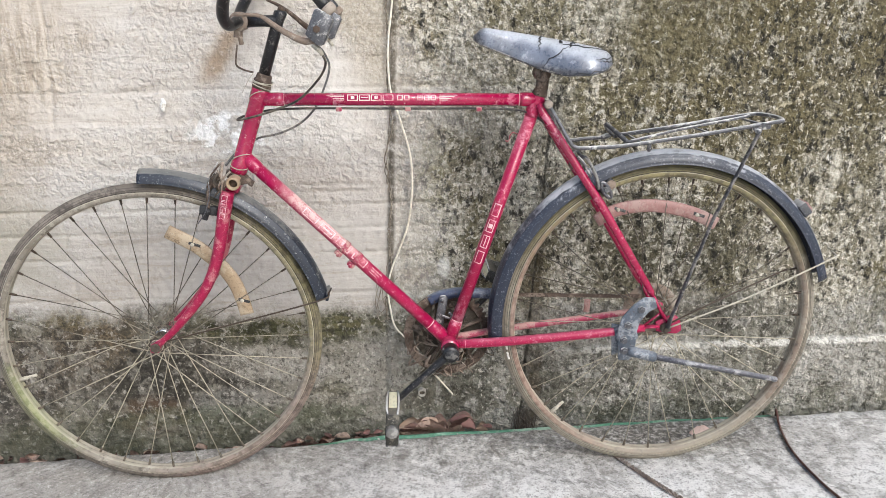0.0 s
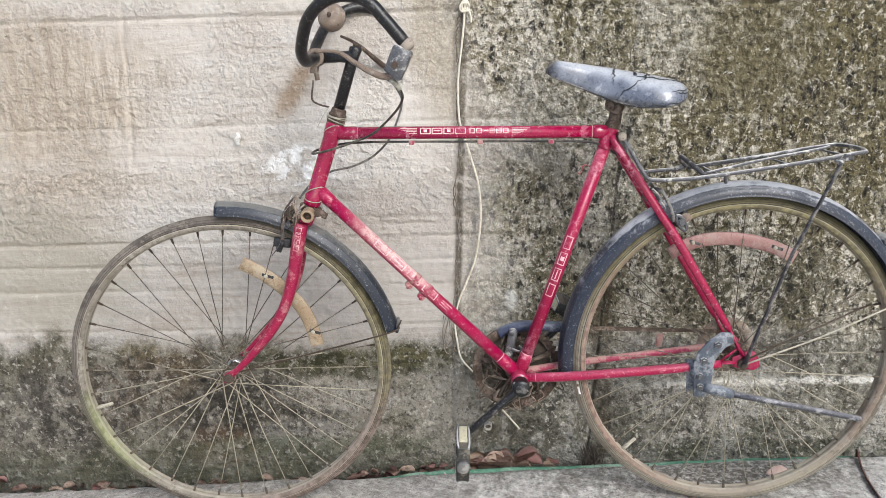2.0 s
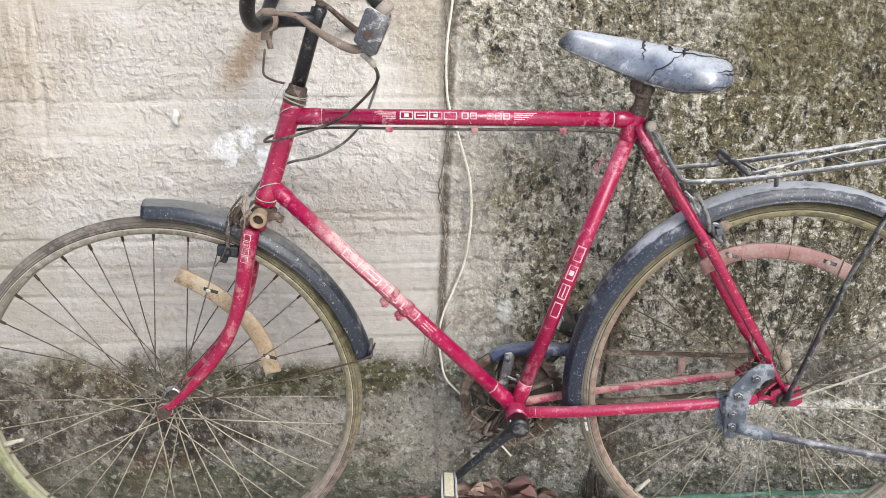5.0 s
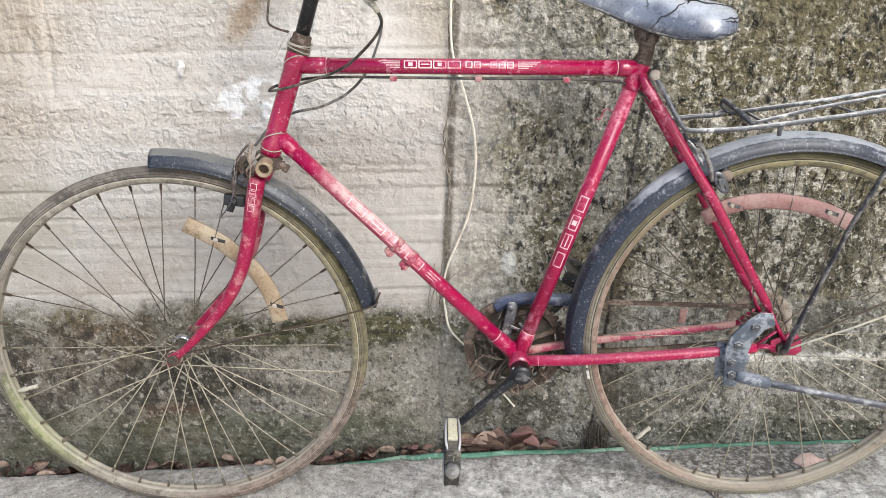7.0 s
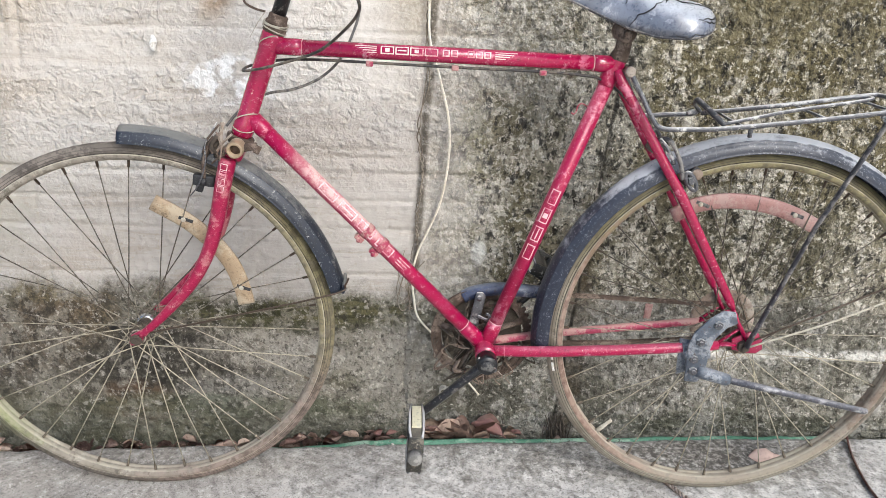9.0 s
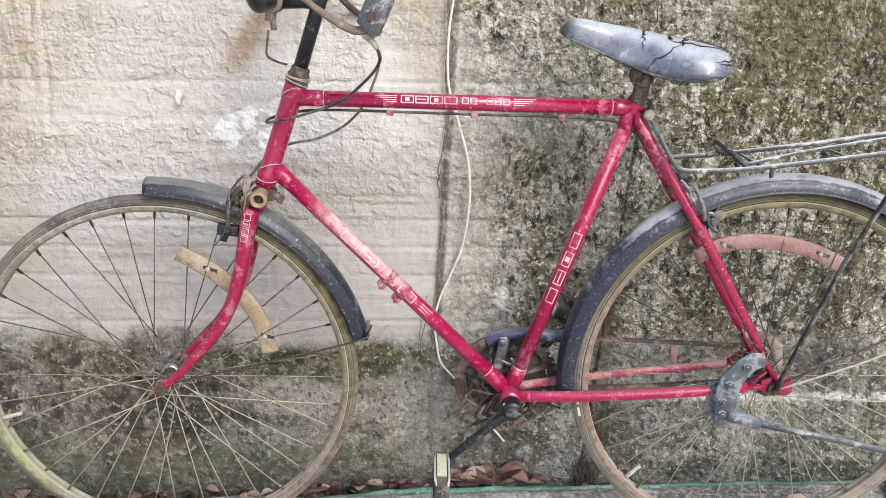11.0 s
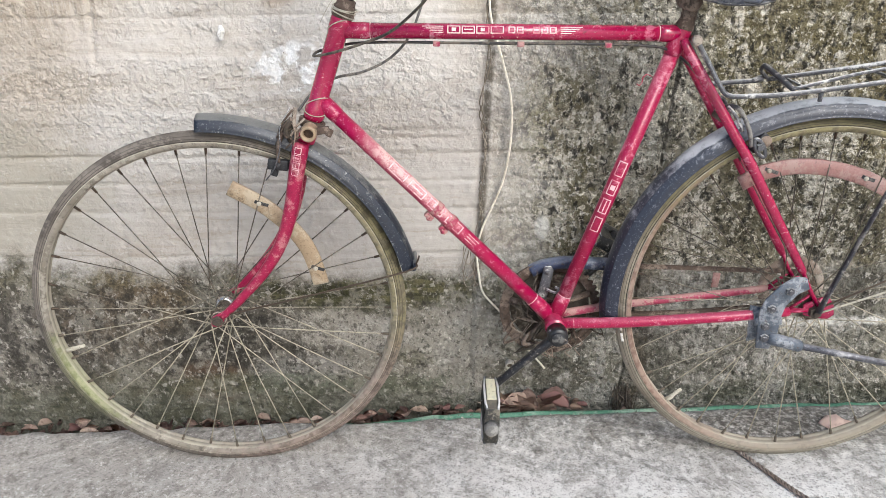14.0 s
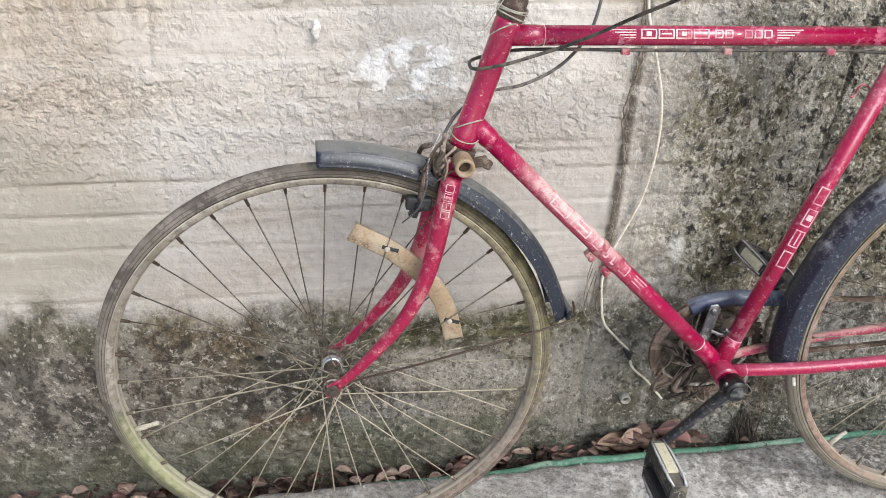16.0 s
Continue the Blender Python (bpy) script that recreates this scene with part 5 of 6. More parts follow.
# ---- rear carrier ----
rail = [(0.793, 0.7965, 0.028), (0.812, 0.764, 0.036), (0.830, 0.730, 0.050), (0.844, 0.7165, 0.056), (0.880, 0.716, 0.057), (0.945, 0.7195, 0.058), (1.10, 0.739, 0.060), (1.222, 0.757, 0.060), (1.244, 0.759, 0.050), (1.252, 0.760, 0.0)]
pts = [B(*c) for c in rail] + [B(u, v, -w) for u, v, w in rail[-2:4:-1]]
carrier = part("rear_carrier", tube(bm_new(), spline(pts, 5), 0.0040, 10), STEEL, bicycle, "worn grey rod carrier")
bm = tube(bm_new(), spline([B(0.793, 0.7965, -0.028), B(0.812, 0.764, -0.036), B(0.830, 0.730, -0.050), B(0.846, 0.714, -0.056), B(0.886, 0.716, -0.056), B(0.928, 0.7185, -0.054)], 5), 0.0040, 10)
tube(bm, [B(0.918, 0.7182, -0.054), B(0.926, 0.720, -0.054), B(0.934, 0.723, -0.053), B(0.938, 0.727, -0.052)], [0.0040, 0.0055, 0.0055, 0.003], 10)
part("far_arm", bm, STEEL, carrier, "rusty forward arm with a flattened end")
for u in (0.972, 1.10, 1.20):
    v = float(np.interp(u, (0.945, 1.10, 1.222), (0.7195, 0.739, 0.757)))
    arc_part("cross_rod", [(u, v, 0.059), (u, v - 0.001, 0.0), (u, v, -0.059)], 0.0025, STEEL, carrier, n=3, seg=8)
arc_part("spring_clip", [(0.946, 0.722, 0.050), (0.934, 0.733, 0.040), (0.920, 0.747, 0.012), (0.914, 0.752, 0.0), (0.916, 0.748, -0.012), (0.926, 0.737, -0.040), (0.940, 0.724, -0.050)], [0.0046] * 16 + [0.0034] * 15, STAY, carrier, "bent dark spring clip", 5, 8)
arc_part("clip_arm", [(0.946, 0.724, 0.046), (1.00, 0.733, 0.034), (1.06, 0.743, 0.022), (1.15, 0.757, 0.016), (1.19, 0.763, 0.010), (1.196, 0.764, 0.0), (1.19, 0.763, -0.010), (1.15, 0.757, -0.016), (1.06, 0.743, -0.022), (1.00, 0.733, -0.034), (0.946, 0.724, -0.046)], 0.0030, STEEL, carrier, n=4, seg=8)
bm = tube(bm_new(), [B(0.985, 0.724, 0.056), B(0.985, 0.706, 0.054)], [0.0042, 0.0035], 8)
part("carrier_hook", bm, STEEL, carrier)
for s in (1,):
    bm = tube(bm_new(), [B(1.200, 0.755, 0.058 * s), B(1.190, 0.730, 0.064 * s), B(1.116, 0.568, 0.068 * s), B(1.052, 0.372, 0.064 * s), B(1.043, 0.342, 0.063 * s)], [0.009, 0.0062, 0.0056, 0.0062, 0.008], 10, flat=0.5)
    stay = part("carrier_stay", bm, STAY, carrier, "grey worn flat stay")
    bm = block(bm_new(), (0.034, 0.010, 0.014), pose(1.200, -0.058 * s, 0.750, 0, -5), 0.003)
    tube(bm, [B(1.19, 0.742, 0.060 * s), B(1.19, 0.742, 0.074 * s)], 0.005, 6)
    part("stay_bracket", bm, STEEL, stay)
    # thin mudguard stays
    arc_part("mudguard_stay", [(1.046, 0.342, 0.064 * s), (1.20, 0.398, 0.060 * s), (1.385, 0.468, 0.032 * s), (1.402, 0.474, 0.02 * s), (1.404, 0.476, 0)], 0.0018, WIRE, rear_guard, "pale wire stay", 5, 8)
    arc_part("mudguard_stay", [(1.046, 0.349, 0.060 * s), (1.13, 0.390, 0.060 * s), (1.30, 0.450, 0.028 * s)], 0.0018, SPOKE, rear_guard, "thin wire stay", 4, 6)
# tail reflector on the mudguard
R17 = Matrix.Translation(RH) @ Matrix.Rotation(radians(-39.5), 4, "Y")
bm = block(bm_new(), (0.018, 0.040, 0.028), R17 @ Matrix.Translation((0.369, 0, 0)), 0.003, 2)
tail = part("tail_reflector", bm, STEEL, rear_guard, "grey tail reflector housing")
bm = block(bm_new(), (0.006, 0.034, 0.022), R17 @ Matrix.Translation((0.379, 0, 0)), 0.003, 2)
part("lens", bm, STRIP_R, tail)

# rear brake
caliper_r = part("rear_brake_caliper", block(bm_new(), (0.014, 0.030, 0.022), pose(0.853, 0, 0.676, 0, 30), 0.004), RUST, bicycle, "rusty rear brake caliper")
for s in (1, -1):
    arc_part("caliper_arm", [(0.850, 0.688, 0.012 * s), (0.858, 0.694, 0.028 * s), (0.868, 0.692, 0.040 * s), (0.880, 0.672, 0.046 * s), (0.889, 0.650, 0.047 * s), (0.894, 0.632, 0.042 * s)], 0.0036, STAY, caliper_r, "grey bent caliper arm", n=5, seg=8)
    arc_part("return_lever", [(0.853, 0.694, 0.030 * s), (0.862, 0.684, 0.038 * s), (0.872, 0.668, 0.041 * s), (0.878, 0.656, 0.040 * s)], 0.0030, STEEL, caliper_r, "pale worn lever", n=4, seg=8)
    lean_ = radians(25)
    pts = []
    for q in np.linspace(0, 2 * math.pi, 19)[:-1]:
        a, b = 0.0085 * math.cos(q), 0.0165 * math.sin(q)
        pts.append(B(0.9095 + a * math.cos(lean_) + b * math.sin(lean_), 0.628 - a * math.sin(lean_) * 0.3 - b * math.cos(lean_), 0.040 * s))
    holder = part("shoe_holder", tube(bm_new(), pts, 0.0034, 8, True), STEEL, caliper_r, "pale slotted brake shoe holder")
    part("shoe_bolt", hexnut(bm_new(), B(0.9095, 0.630, 0.036 * s), 0.0060, 0.010, B(0, 0, s)), STEEL, holder, "", False)
    part("brake_block", block(bm_new(), (0.036, 0.012, 0.014), pose(0.912, -0.026 * s, 0.634, 0, -50), 0.003), RUBBER_DARK, caliper_r, "black rubber brake block")
    part("shoe_washer", disc(bm_new(), B(0.921, 0.637, 0.030 * s), 0.0095, 0.003, 18, B(0, 0, s)), DUSTY, caliper_r)


# ---- reflector strips laced in the spokes ----
def ribbon(pts, width, thick, w):
    pts = [Vector((p[0], 0, p[1])) for p in pts]
    pts = spline(pts, 6)
    bm = bm_new()
    rings = []
    for i, p in enumerate(pts):
        t = (pts[min(i + 1, len(pts) - 1)] - pts[max(i - 1, 0)]).normalized()
        n = Vector((-t.z, 0, t.x))
        k = width / 2
        rings.append([bm.verts.new(p + n * a + Vector((0, -w + b, 0))) for a, b in ((k, -thick / 2), (k * 0.86, -thick), (-k * 0.86, -thick), (-k, -thick / 2), (-k, thick / 2), (k, thick / 2))])
    for x, y in zip(rings, rings[1:]):
        for k in range(6):
            bm.faces.new((x[k], x[(k + 1) % 6], y[(k + 1) % 6], y[k]))
    bm.faces.new(rings[0][::-1]), bm.faces.new(rings[-1])
    bmesh.ops.recalc_face_normals(bm, faces=bm.faces)
    return bm


def strip(name, pts, bolts, width, material, wheel_ob, hub, label):
    ob = part(name, ribbon([(u - hub.x, v - hub.z) for u, v in pts], width, 0.0035, 0.006), material, wheel_ob, label)
    for u, v in bolts:
        bm = disc(bm_new(), B(u - hub.x, v - hub.z, 0.008), 0.0042, 0.003, 12, dome=0.002)
        part("strip_bolt", bm, WIRE, wheel_ob, "bright bolt head")
        part("strip_slot", block(bm_new(), (0.024, 0.002, 0.006), pose(u - hub.x + 0.004, -0.0092, v - hub.z, 0, 20), 0.0008), RUBBER_DARK, wheel_ob, "dark slot")
    return ob


strip("reflector_strip", [(0.040, 0.562), (0.087, 0.533), (0.116, 0.508), (0.144, 0.477), (0.163, 0.444), (0.174, 0.408), (0.180, 0.378)], [(0.087, 0.533), (0.173, 0.409)], 0.028, STRIP_F, front_wheel, FH, "faded amber reflector strip")
strip("reflector_strip", [(0.902, 0.553), (0.935, 0.572), (0.985, 0.582), (1.041, 0.579), (1.098, 0.564), (1.147, 0.541)], [(0.945, 0.576), (1.106, 0.561)], 0.026, STRIP_R, rear_wheel, RH, "faded pink reflector strip")

# ---- drive train ----
AX = BB + B(0, 0, 0)
bm = tube(bm_new(), [AX + B(0, 0, -0.085), AX + B(0, 0, 0.060)], 0.0085, 14)
part("crank_axle", bm, RUST, bicycle)


def crank(s, d):
    """A cotterless crank from the axle towards d on side s (1 near)."""
    w0, w1 = 0.058 * s, 0.074 * s
    a, b = AX + B(0, 0, w0), AX + d + B(0, 0, w1)
    bm = tube(bm_new(), [a.lerp(b, f) for f in (-0.03, 0.06, 0.14, 0.5, 0.92, 1.03)], [0.0095, 0.0125, 0.0105, 0.0088, 0.0082, 0.007], 14, flat=0.8)
    tube(bm, [AX + B(0, 0, w0 - 0.012 * s), AX + B(0, 0, w0 + 0.010 * s), AX + B(0, 0, w0 + 0.013 * s)], [0.0178, 0.0178, 0.0162], 24)
    ob = part("crank_arm", bm, BLACK, bicycle, "black scuffed crank arm")
    bm = disc(bm_new(), AX + B(0, 0, w0 + 0.012 * s), 0.0115, 0.004, 20, B(0, 0, s))
    part("dust_cap", bm, RUBBER_DARK, ob)
    bm = tube(bm_new(), [AX + B(-0.016, 0.010, w0 + 0.004 * s), AX + B(0.016, -0.012, w0 + 0.006 * s)], 0.004, 8)
    part("cotter_pin", bm, STEEL, ob)
    return b


PALE_CAP = worn("worn_grey_cap", srgb(104, 102, 98), srgb(152, 149, 143), 0.5, 0.0, 0.5, 80)
IVORY = worn("yellowed_reflector", srgb(206, 200, 170), srgb(188, 182, 164), 0.4, 0.0, 0.3, 60)


def pedal(at, s, tilt, label):
    """A block pedal: two side plates, rubber blocks and a spindle."""
    m = Matrix.Translation(at) @ Matrix.Rotation(radians(tilt), 4, "Y")
    bm = tube(bm_new(), [m @ B(0, 0, -0.006 * s), m @ B(0, 0, 0.112 * s)], 0.006, 12)
    ob = part("pedal", bm, PEDAL, bicycle, label)
    b2 = disc(bm_new(), m @ B(0, 0, 0.108 * s), 0.0125, 0.012, 18, B(0, 0, s), 0.003)
    part("spindle_cap", b2, PALE_CAP, ob, "grey dust-worn cap")
    for w in (0.014, 0.106):
        b2 = plate(bm_new(), [(-0.012, -0.034), (0.012, -0.034), (0.0135, 0.0), (0.012, 0.034), (-0.012, 0.034), (-0.0135, 0.0)], 0.004, m @ Matrix.Translation((0, -w * s, 0)))
        part("end_plate", b2, PEDAL, ob)
    for z in (-0.0225, 0.0225):
        b2 = block(bm_new(), (0.022, 0.086, 0.021), m @ pose(0, -0.060 * s, z), 0.003, 2)
        part("tread_block", b2, PEDAL if z > 0 else RUBBER_DARK, ob)
    for x in (-0.0115, 0.0115):
        for z in (-0.034, 0.034):
            b2 = tube(bm_new(), [m @ Vector((x * 0.8, -0.012 * s, z)), m @ Vector((x, -0.04 * s, z * 1.06)), m @ Vector((x, -0.09 * s, z * 1.06)), m @ Vector((x * 0.8, -0.108 * s, z))], 0.0022, 8)
            part("cage_rail", b2, STEEL, ob, "worn steel rail")
    b2 = block(bm_new(), (0.016, 0.06, 0.005), m @ pose(0, -0.050 * s, 0.0345), 0.001)
    part("reflector", b2, IVORY, ob, "pale reflector bar")
    return ob


near_end = crank(1, B(-0.121, -0.102))
pedal(near_end, 1, 3, "black block pedal hanging upright")
far_end = crank(-1, B(0.121, 0.102))
pedal(far_end, -1, -62, "dusty black block pedal")


def cog(bm, centre, r, teeth, thick, hole):
    """A toothed ring with its inner edge at hole."""
    c = Vector(centre)
    n = teeth * 4
    outer, inner = [], []
    for k in range(n):
        a = 2 * math.pi * k / n
        q = r + (0.0045 if k % 4 in (1, 2) else -0.001)
        outer.append([bm.verts.new(c + B(math.cos(a) * q, math.sin(a) * q, s * thick / 2)) for s in (-1, 1)])
        inner.append([bm.verts.new(c + B(math.cos(a) * hole, math.sin(a) * hole, s * thick / 2)) for s in (-1, 1)])
    for k in range(n):
        k2 = (k + 1) % n
        bm.faces.new((outer[k][0], outer[k2][0], outer[k2][1], outer[k][1]))
        bm.faces.new((inner[k][0], inner[k][1], inner[k2][1], inner[k2][0]))
        bm.faces.new((outer[k][1], outer[k2][1], inner[k2][1], inner[k][1]))
        bm.faces.new((outer[k][0], inner[k][0], inner[k2][0], outer[k2][0]))
    bmesh.ops.recalc_face_normals(bm, faces=bm.faces)
    return bm


CR = AX + B(0, 0, -0.046)
bm = cog(bm_new(), CR, 0.090, 44, 0.004, 0.076)
chainring = part("chainring", bm, RUST, bicycle, "rusty toothed chainring")
for k in range(5):
    a = 2 * math.pi * k / 5 + 0.4
    d = B(math.cos(a), math.sin(a))
    bm = tube(bm_new(), [CR + d * 0.012, CR + d * 0.045, CR + d * 0.079], [0.009, 0.0075, 0.011], 10, flat=0.5)
    part("spider_arm", bm, RUST, chainring)
bm = disc(bm_new(), CR + B(0, 0, 0.004), 0.028, 0.006, 24)
part("spider_hub", bm, RUST, chainring)
bm = ring_sweep(bm_new(), CR + B(0, 0, -0.010), [(0.024, 0.0), (0.050, 0.002), (0.074, 0.001), (0.074, -0.001), (0.050, -0.001), (0.024, -0.002)], 40)
part("inner_disc", bm, FIBRE, chainring, "dark rusty inner disc")
rnd = random.Random(5)
for k in range(54):
    a = rnd.uniform(0.9, 6.2)
    p = CR + B(math.cos(a) * rnd.uniform(0.03, 0.09), math.sin(a) * rnd.uniform(0.03, 0.09), rnd.uniform(0.004, 0.014))
    pts = spline([p, p + B(rnd.uniform(-0.02, 0.02), rnd.uniform(-0.03, 0.0), 0.006), p + B(rnd.uniform(-0.025, 0.025), rnd.uniform(-0.04, 0.005), 0.0)], 4)
    r = rnd.uniform(0.001, 0.006)
    bm = tube(bm_new(), pts, [r * (0.3 + math.sin((i + 0.5) / len(pts) * math.pi)) for i in range(len(pts))], 6, flat=rnd.uniform(0.2, 0.6))
    part("caked_debris", bm, (FIBRE, DUSTY, RUST, FIBRE)[k % 4], chainring)
for u, v, q in ((0.640, 0.275, 0.03), (0.622, 0.262, 0.022), (0.590, 0.268, 0.026)):
    arc_part("dry_strand", [(u, v, 0.02), (u + 0.008, v - q * 0.4, 0.024), (u - 0.004, v - q * 0.8, 0.022), (u + 0.006, v - q * 1.3, 0.02)], 0.0009, DUSTY, chainring, "pale dry strand", 5, 6)
# chain as a row of links round both cogs
CS = RH + B(0, 0, -0.046)
RC = 0.033
dist = (CS - CR).length
tilt0 = math.atan2(CS.z - CR.z, CS.x - CR.x)
off = math.acos((0.0915 - RC) / dist)
loop = []
LEAVE = radians(350)  # the slack chain leaves the ring early and hangs behind the stay
for k in range(40):
    a = tilt0 + off + (LEAVE - tilt0 - off) * k / 39
    loop.append(CR + B(math.cos(a) * 0.0915, math.sin(a) * 0.0915))
tl, tr_ = loop[-1], CS + B(math.cos(tilt0 - off) * RC, math.sin(tilt0 - off) * RC)
for k in range(1, 32):
    p = tl.lerp(tr_, k / 32)
    loop.append(p - B(0, 0.004 * math.sin(k / 32 * math.pi)))
for k in range(12):
    a = tilt0 - off + 2 * off * k / 11
    loop.append(CS + B(math.cos(a) * RC, math.sin(a) * RC))
for k in range(1, 32):
    loop.append(loop[82].lerp(loop[0], k / 32))
bm = bm_new()
n = len(loop)
for k in range(n):
    p, q = loop[k], loop[(k + 1) % n]
    d = q - p
    if d.length < 1e-4:
        continue
    m = Matrix.Translation((p + q) / 2 + B(0, 0, 0.0026 if k % 2 else -0.0026)) @ Matrix.Rotation(-math.atan2(d.z, d.x), 4, "Y")
    block(bm, (d.length * 1.15, 0.0016, 0.0065), m, 0)
    block(bm, (d.length * 1.15, 0.0016, 0.0065), Matrix.Translation((0, 0.005 if k % 2 else -0.005, 0)) @ m, 0)
part("chain", bm, RUST, bicycle, "rust-brown roller chain", False)
bm = cog(bm_new(), CS, 0.031, 18, 0.003, 0.012)
disc(bm, CS + B(0, 0, -0.008), 0.022, 0.012, 24)
part("sprocket", bm, RUST, rear_wheel).matrix_parent_inverse = Matrix.Translation(-RH)
bm = bm_new()
prof = [(0.040, -0.052), (0.056, -0.054), (0.060, -0.053), (0.060, -0.051), (0.040, -0.049)]
ring_sweep(bm, RH, prof, 40)
part("spoke_guard", bm, DUSTY, rear_wheel, "pale spoke guard disc").matrix_parent_inverse = Matrix.Translation(-RH)
# half chain cover
top = [(0.556, 0.380), (0.570, 0.388), (0.590, 0.394), (0.620, 0.398), (0.66, 0.396), (0.70, 0.393), (0.725, 0.391)]
pts = spline([B(u, v, -0.050) for u, v in top], 5)
bm = bm_new()
rings = []
for i, p in enumerate(pts):
    t = (pts[min(i + 1, len(pts) - 1)] - pts[max(i - 1, 0)]).normalized()
    nrm = Vector((-t.z, 0, t.x))
    sec = [(-0.014, 0.012), (-0.003, 0.012), (0.003, 0.008), (0.005, 0.0), (0.003, -0.008), (-0.003, -0.012), (-0.014, -0.012), (-0.014, -0.010), (-0.004, -0.010), (0.002, 0.0), (-0.004, 0.010), (-0.014, 0.010)]
    rings.append([bm.verts.new(p + nrm * a + B(0, 0, b)) for a, b in sec])
for x, y in zip(rings, rings[1:]):
    for k in range(12):
        bm.faces.new((x[k], x[(k + 1) % 12], y[(k + 1) % 12], y[k]))
bm.faces.new(rings[0][::-1]), bm.faces.new(rings[-1])
bmesh.ops.recalc_face_normals(bm, faces=bm.faces)
cover = part("chain_cover", bm, COVER, bicycle, "scuffed navy half chain cover")
bm = plate(bm_new(), [(-0.010, -0.032), (0.008, -0.034), (0.011, 0.026), (0.004, 0.033), (-0.007, 0.030)], 0.004, Matrix.Translation(B(0.583, 0.364, -0.024)) @ Matrix.Rotation(radians(8), 4, "Y"))
hexnut(bm, B(0.585, 0.386, -0.022), 0.005, 0.006)
part("cover_bracket", bm, STEEL, cover)
bm = plate(bm_new(), [(-0.007, -0.015), (0.006, -0.016), (0.008, 0.014), (-0.006, 0.015)], 0.003, Matrix.Translation(B(0.902, 0.352, -0.052)))
part("cover_tab", bm, STRIP_R, cover, "faded pink cover tab")
arc_part("bracket_hook", [(0.585, 0.352, -0.018), (0.600, 0.350, -0.008), (0.604, 0.360, 0.0), (0.598, 0.366, 0.002)], 0.0026, STEEL, cover, n=5, seg=8)

# ---- side stand clamped to the chain stay ----
out = [(0.936, 0.360), (0.944, 0.384), (0.966, 0.410), (0.987, 0.425), (1.008, 0.423), (1.015, 0.402), (0.998, 0.393), (0.980, 0.371), (0.975, 0.350), (0.973, 0.305), (0.962, 0.287), (0.939, 0.289)]
bm = plate(bm_new(), out, 0.005, Matrix.Translation((0, -0.082, 0)), 0.0014)
SHIFT = Matrix.Translation((0.004, 0.017, -0.014))
stand = part("side_stand", bm, GREYBLUE, bicycle, "grey-blue side stand, folded back")
bm = plate(bm_new(), [(0.928, 0.362), (0.972, 0.352), (0.970, 0.305), (0.931, 0.290)], 0.004, Matrix.Translation((0, -0.044, 0)))
bmesh.ops.transform(bm, matrix=Matrix.Translation((0, -0.017, 0)), verts=bm.verts)
part("back_plate", bm, GREYBLUE, stand)
bm = tube(bm_new(), [B(0.934, 0.339, 0.062), B(0.978, 0.342, 0.064)], 0.0225, 18)
bmesh.ops.scale(bm, vec=(1, 0.95, 0.62), space=Matrix.Translation((0, 0.06, -0.34)), verts=bm.verts)
part("stay_clamp", bm, GREYBLUE, stand)
for u, v in ((0.981, 0.400), (0.955, 0.367), (0.948, 0.334), (0.950, 0.311)):
    part("bolt", hexnut(bm_new(), B(u, v, 0.084), 0.0075, 0.006, B(0, 0, 1), 0.003), STEEL, stand, "", False)
bm = tube(bm_new(), [B(0.958, 0.309, 0.082), B(0.966, 0.307, 0.083), B(1.012, 0.295, 0.087), B(1.016, 0.294, 0.087)], [0.0095, 0.0112, 0.0108, 0.009], 18)
part("leg_socket", bm, GREYBLUE, stand)
bm = tube(bm_new(), [B(1.010, 0.2955, 0.087), B(1.14, 0.264, 0.084), B(1.262, 0.234, 0.080), B(1.278, 0.230, 0.079), B(1.282, 0.229, 0.079)], [0.0062, 0.0060, 0.0058, 0.0060, 0.0045], 14)
part("leg", bm, LEG, stand, "scuffed grey steel leg")
stand.matrix_local = SHIFT

# down tube clamps
for u, v in ((0.388, 0.516), (0.412, 0.491)):
    c = B(u, v)
    d = (DT1 - DT0).normalized()
    bm = tube(bm_new(), [c - d * 0.006, c - d * 0.005, c + d * 0.005, c + d * 0.006], [0.0136, 0.0142, 0.0142, 0.0136], 20)
    nrm = Vector((d.z, 0, -d.x))
    block(bm, (0.010, 0.014, 0.016), Matrix.Translation(c + nrm * 0.018) @ Matrix.Rotation(radians(-45), 4, "Y"), 0.002)
    hexnut(bm, c + nrm * 0.020 + B(0, 0, 0.006), 0.004, 0.005)
    part("cable_clamp", bm, PALE_PAINT, down_tube, "rusty pump clamp")


# ---- decals: plain cream shapes on the tubes ----
def wrap(bm, a, b, r, s0, s1, t0, t1, face=25.0):
    """A thin curved patch on the tube a-b: s in metres along it, t in metres round it from the line that faces the yard."""
    d = (b - a).normalized()
    x = (Vector((0, -1, 0)) - d * Vector((0, -1, 0)).dot(d)).normalized()
    y = d.cross(x)
    if y.z < 0:
        y = -y
    rows = []
    n = max(2, int(abs(t1 - t0) / 0.002) + 1)
    for s in (s0, s1):
        row = []
        for k in range(n + 1):
            q = (t0 + (t1 - t0) * k / n) / r + radians(face)
            row.append(bm.verts.new(a + d * s + (x * math.cos(q) + y * math.sin(q)) * (r + 0.0003)))
        rows.append(row)
    for k in range(n):
        bm.faces.new((rows[0][k], rows[0][k + 1], rows[1][k + 1], rows[1][k]))


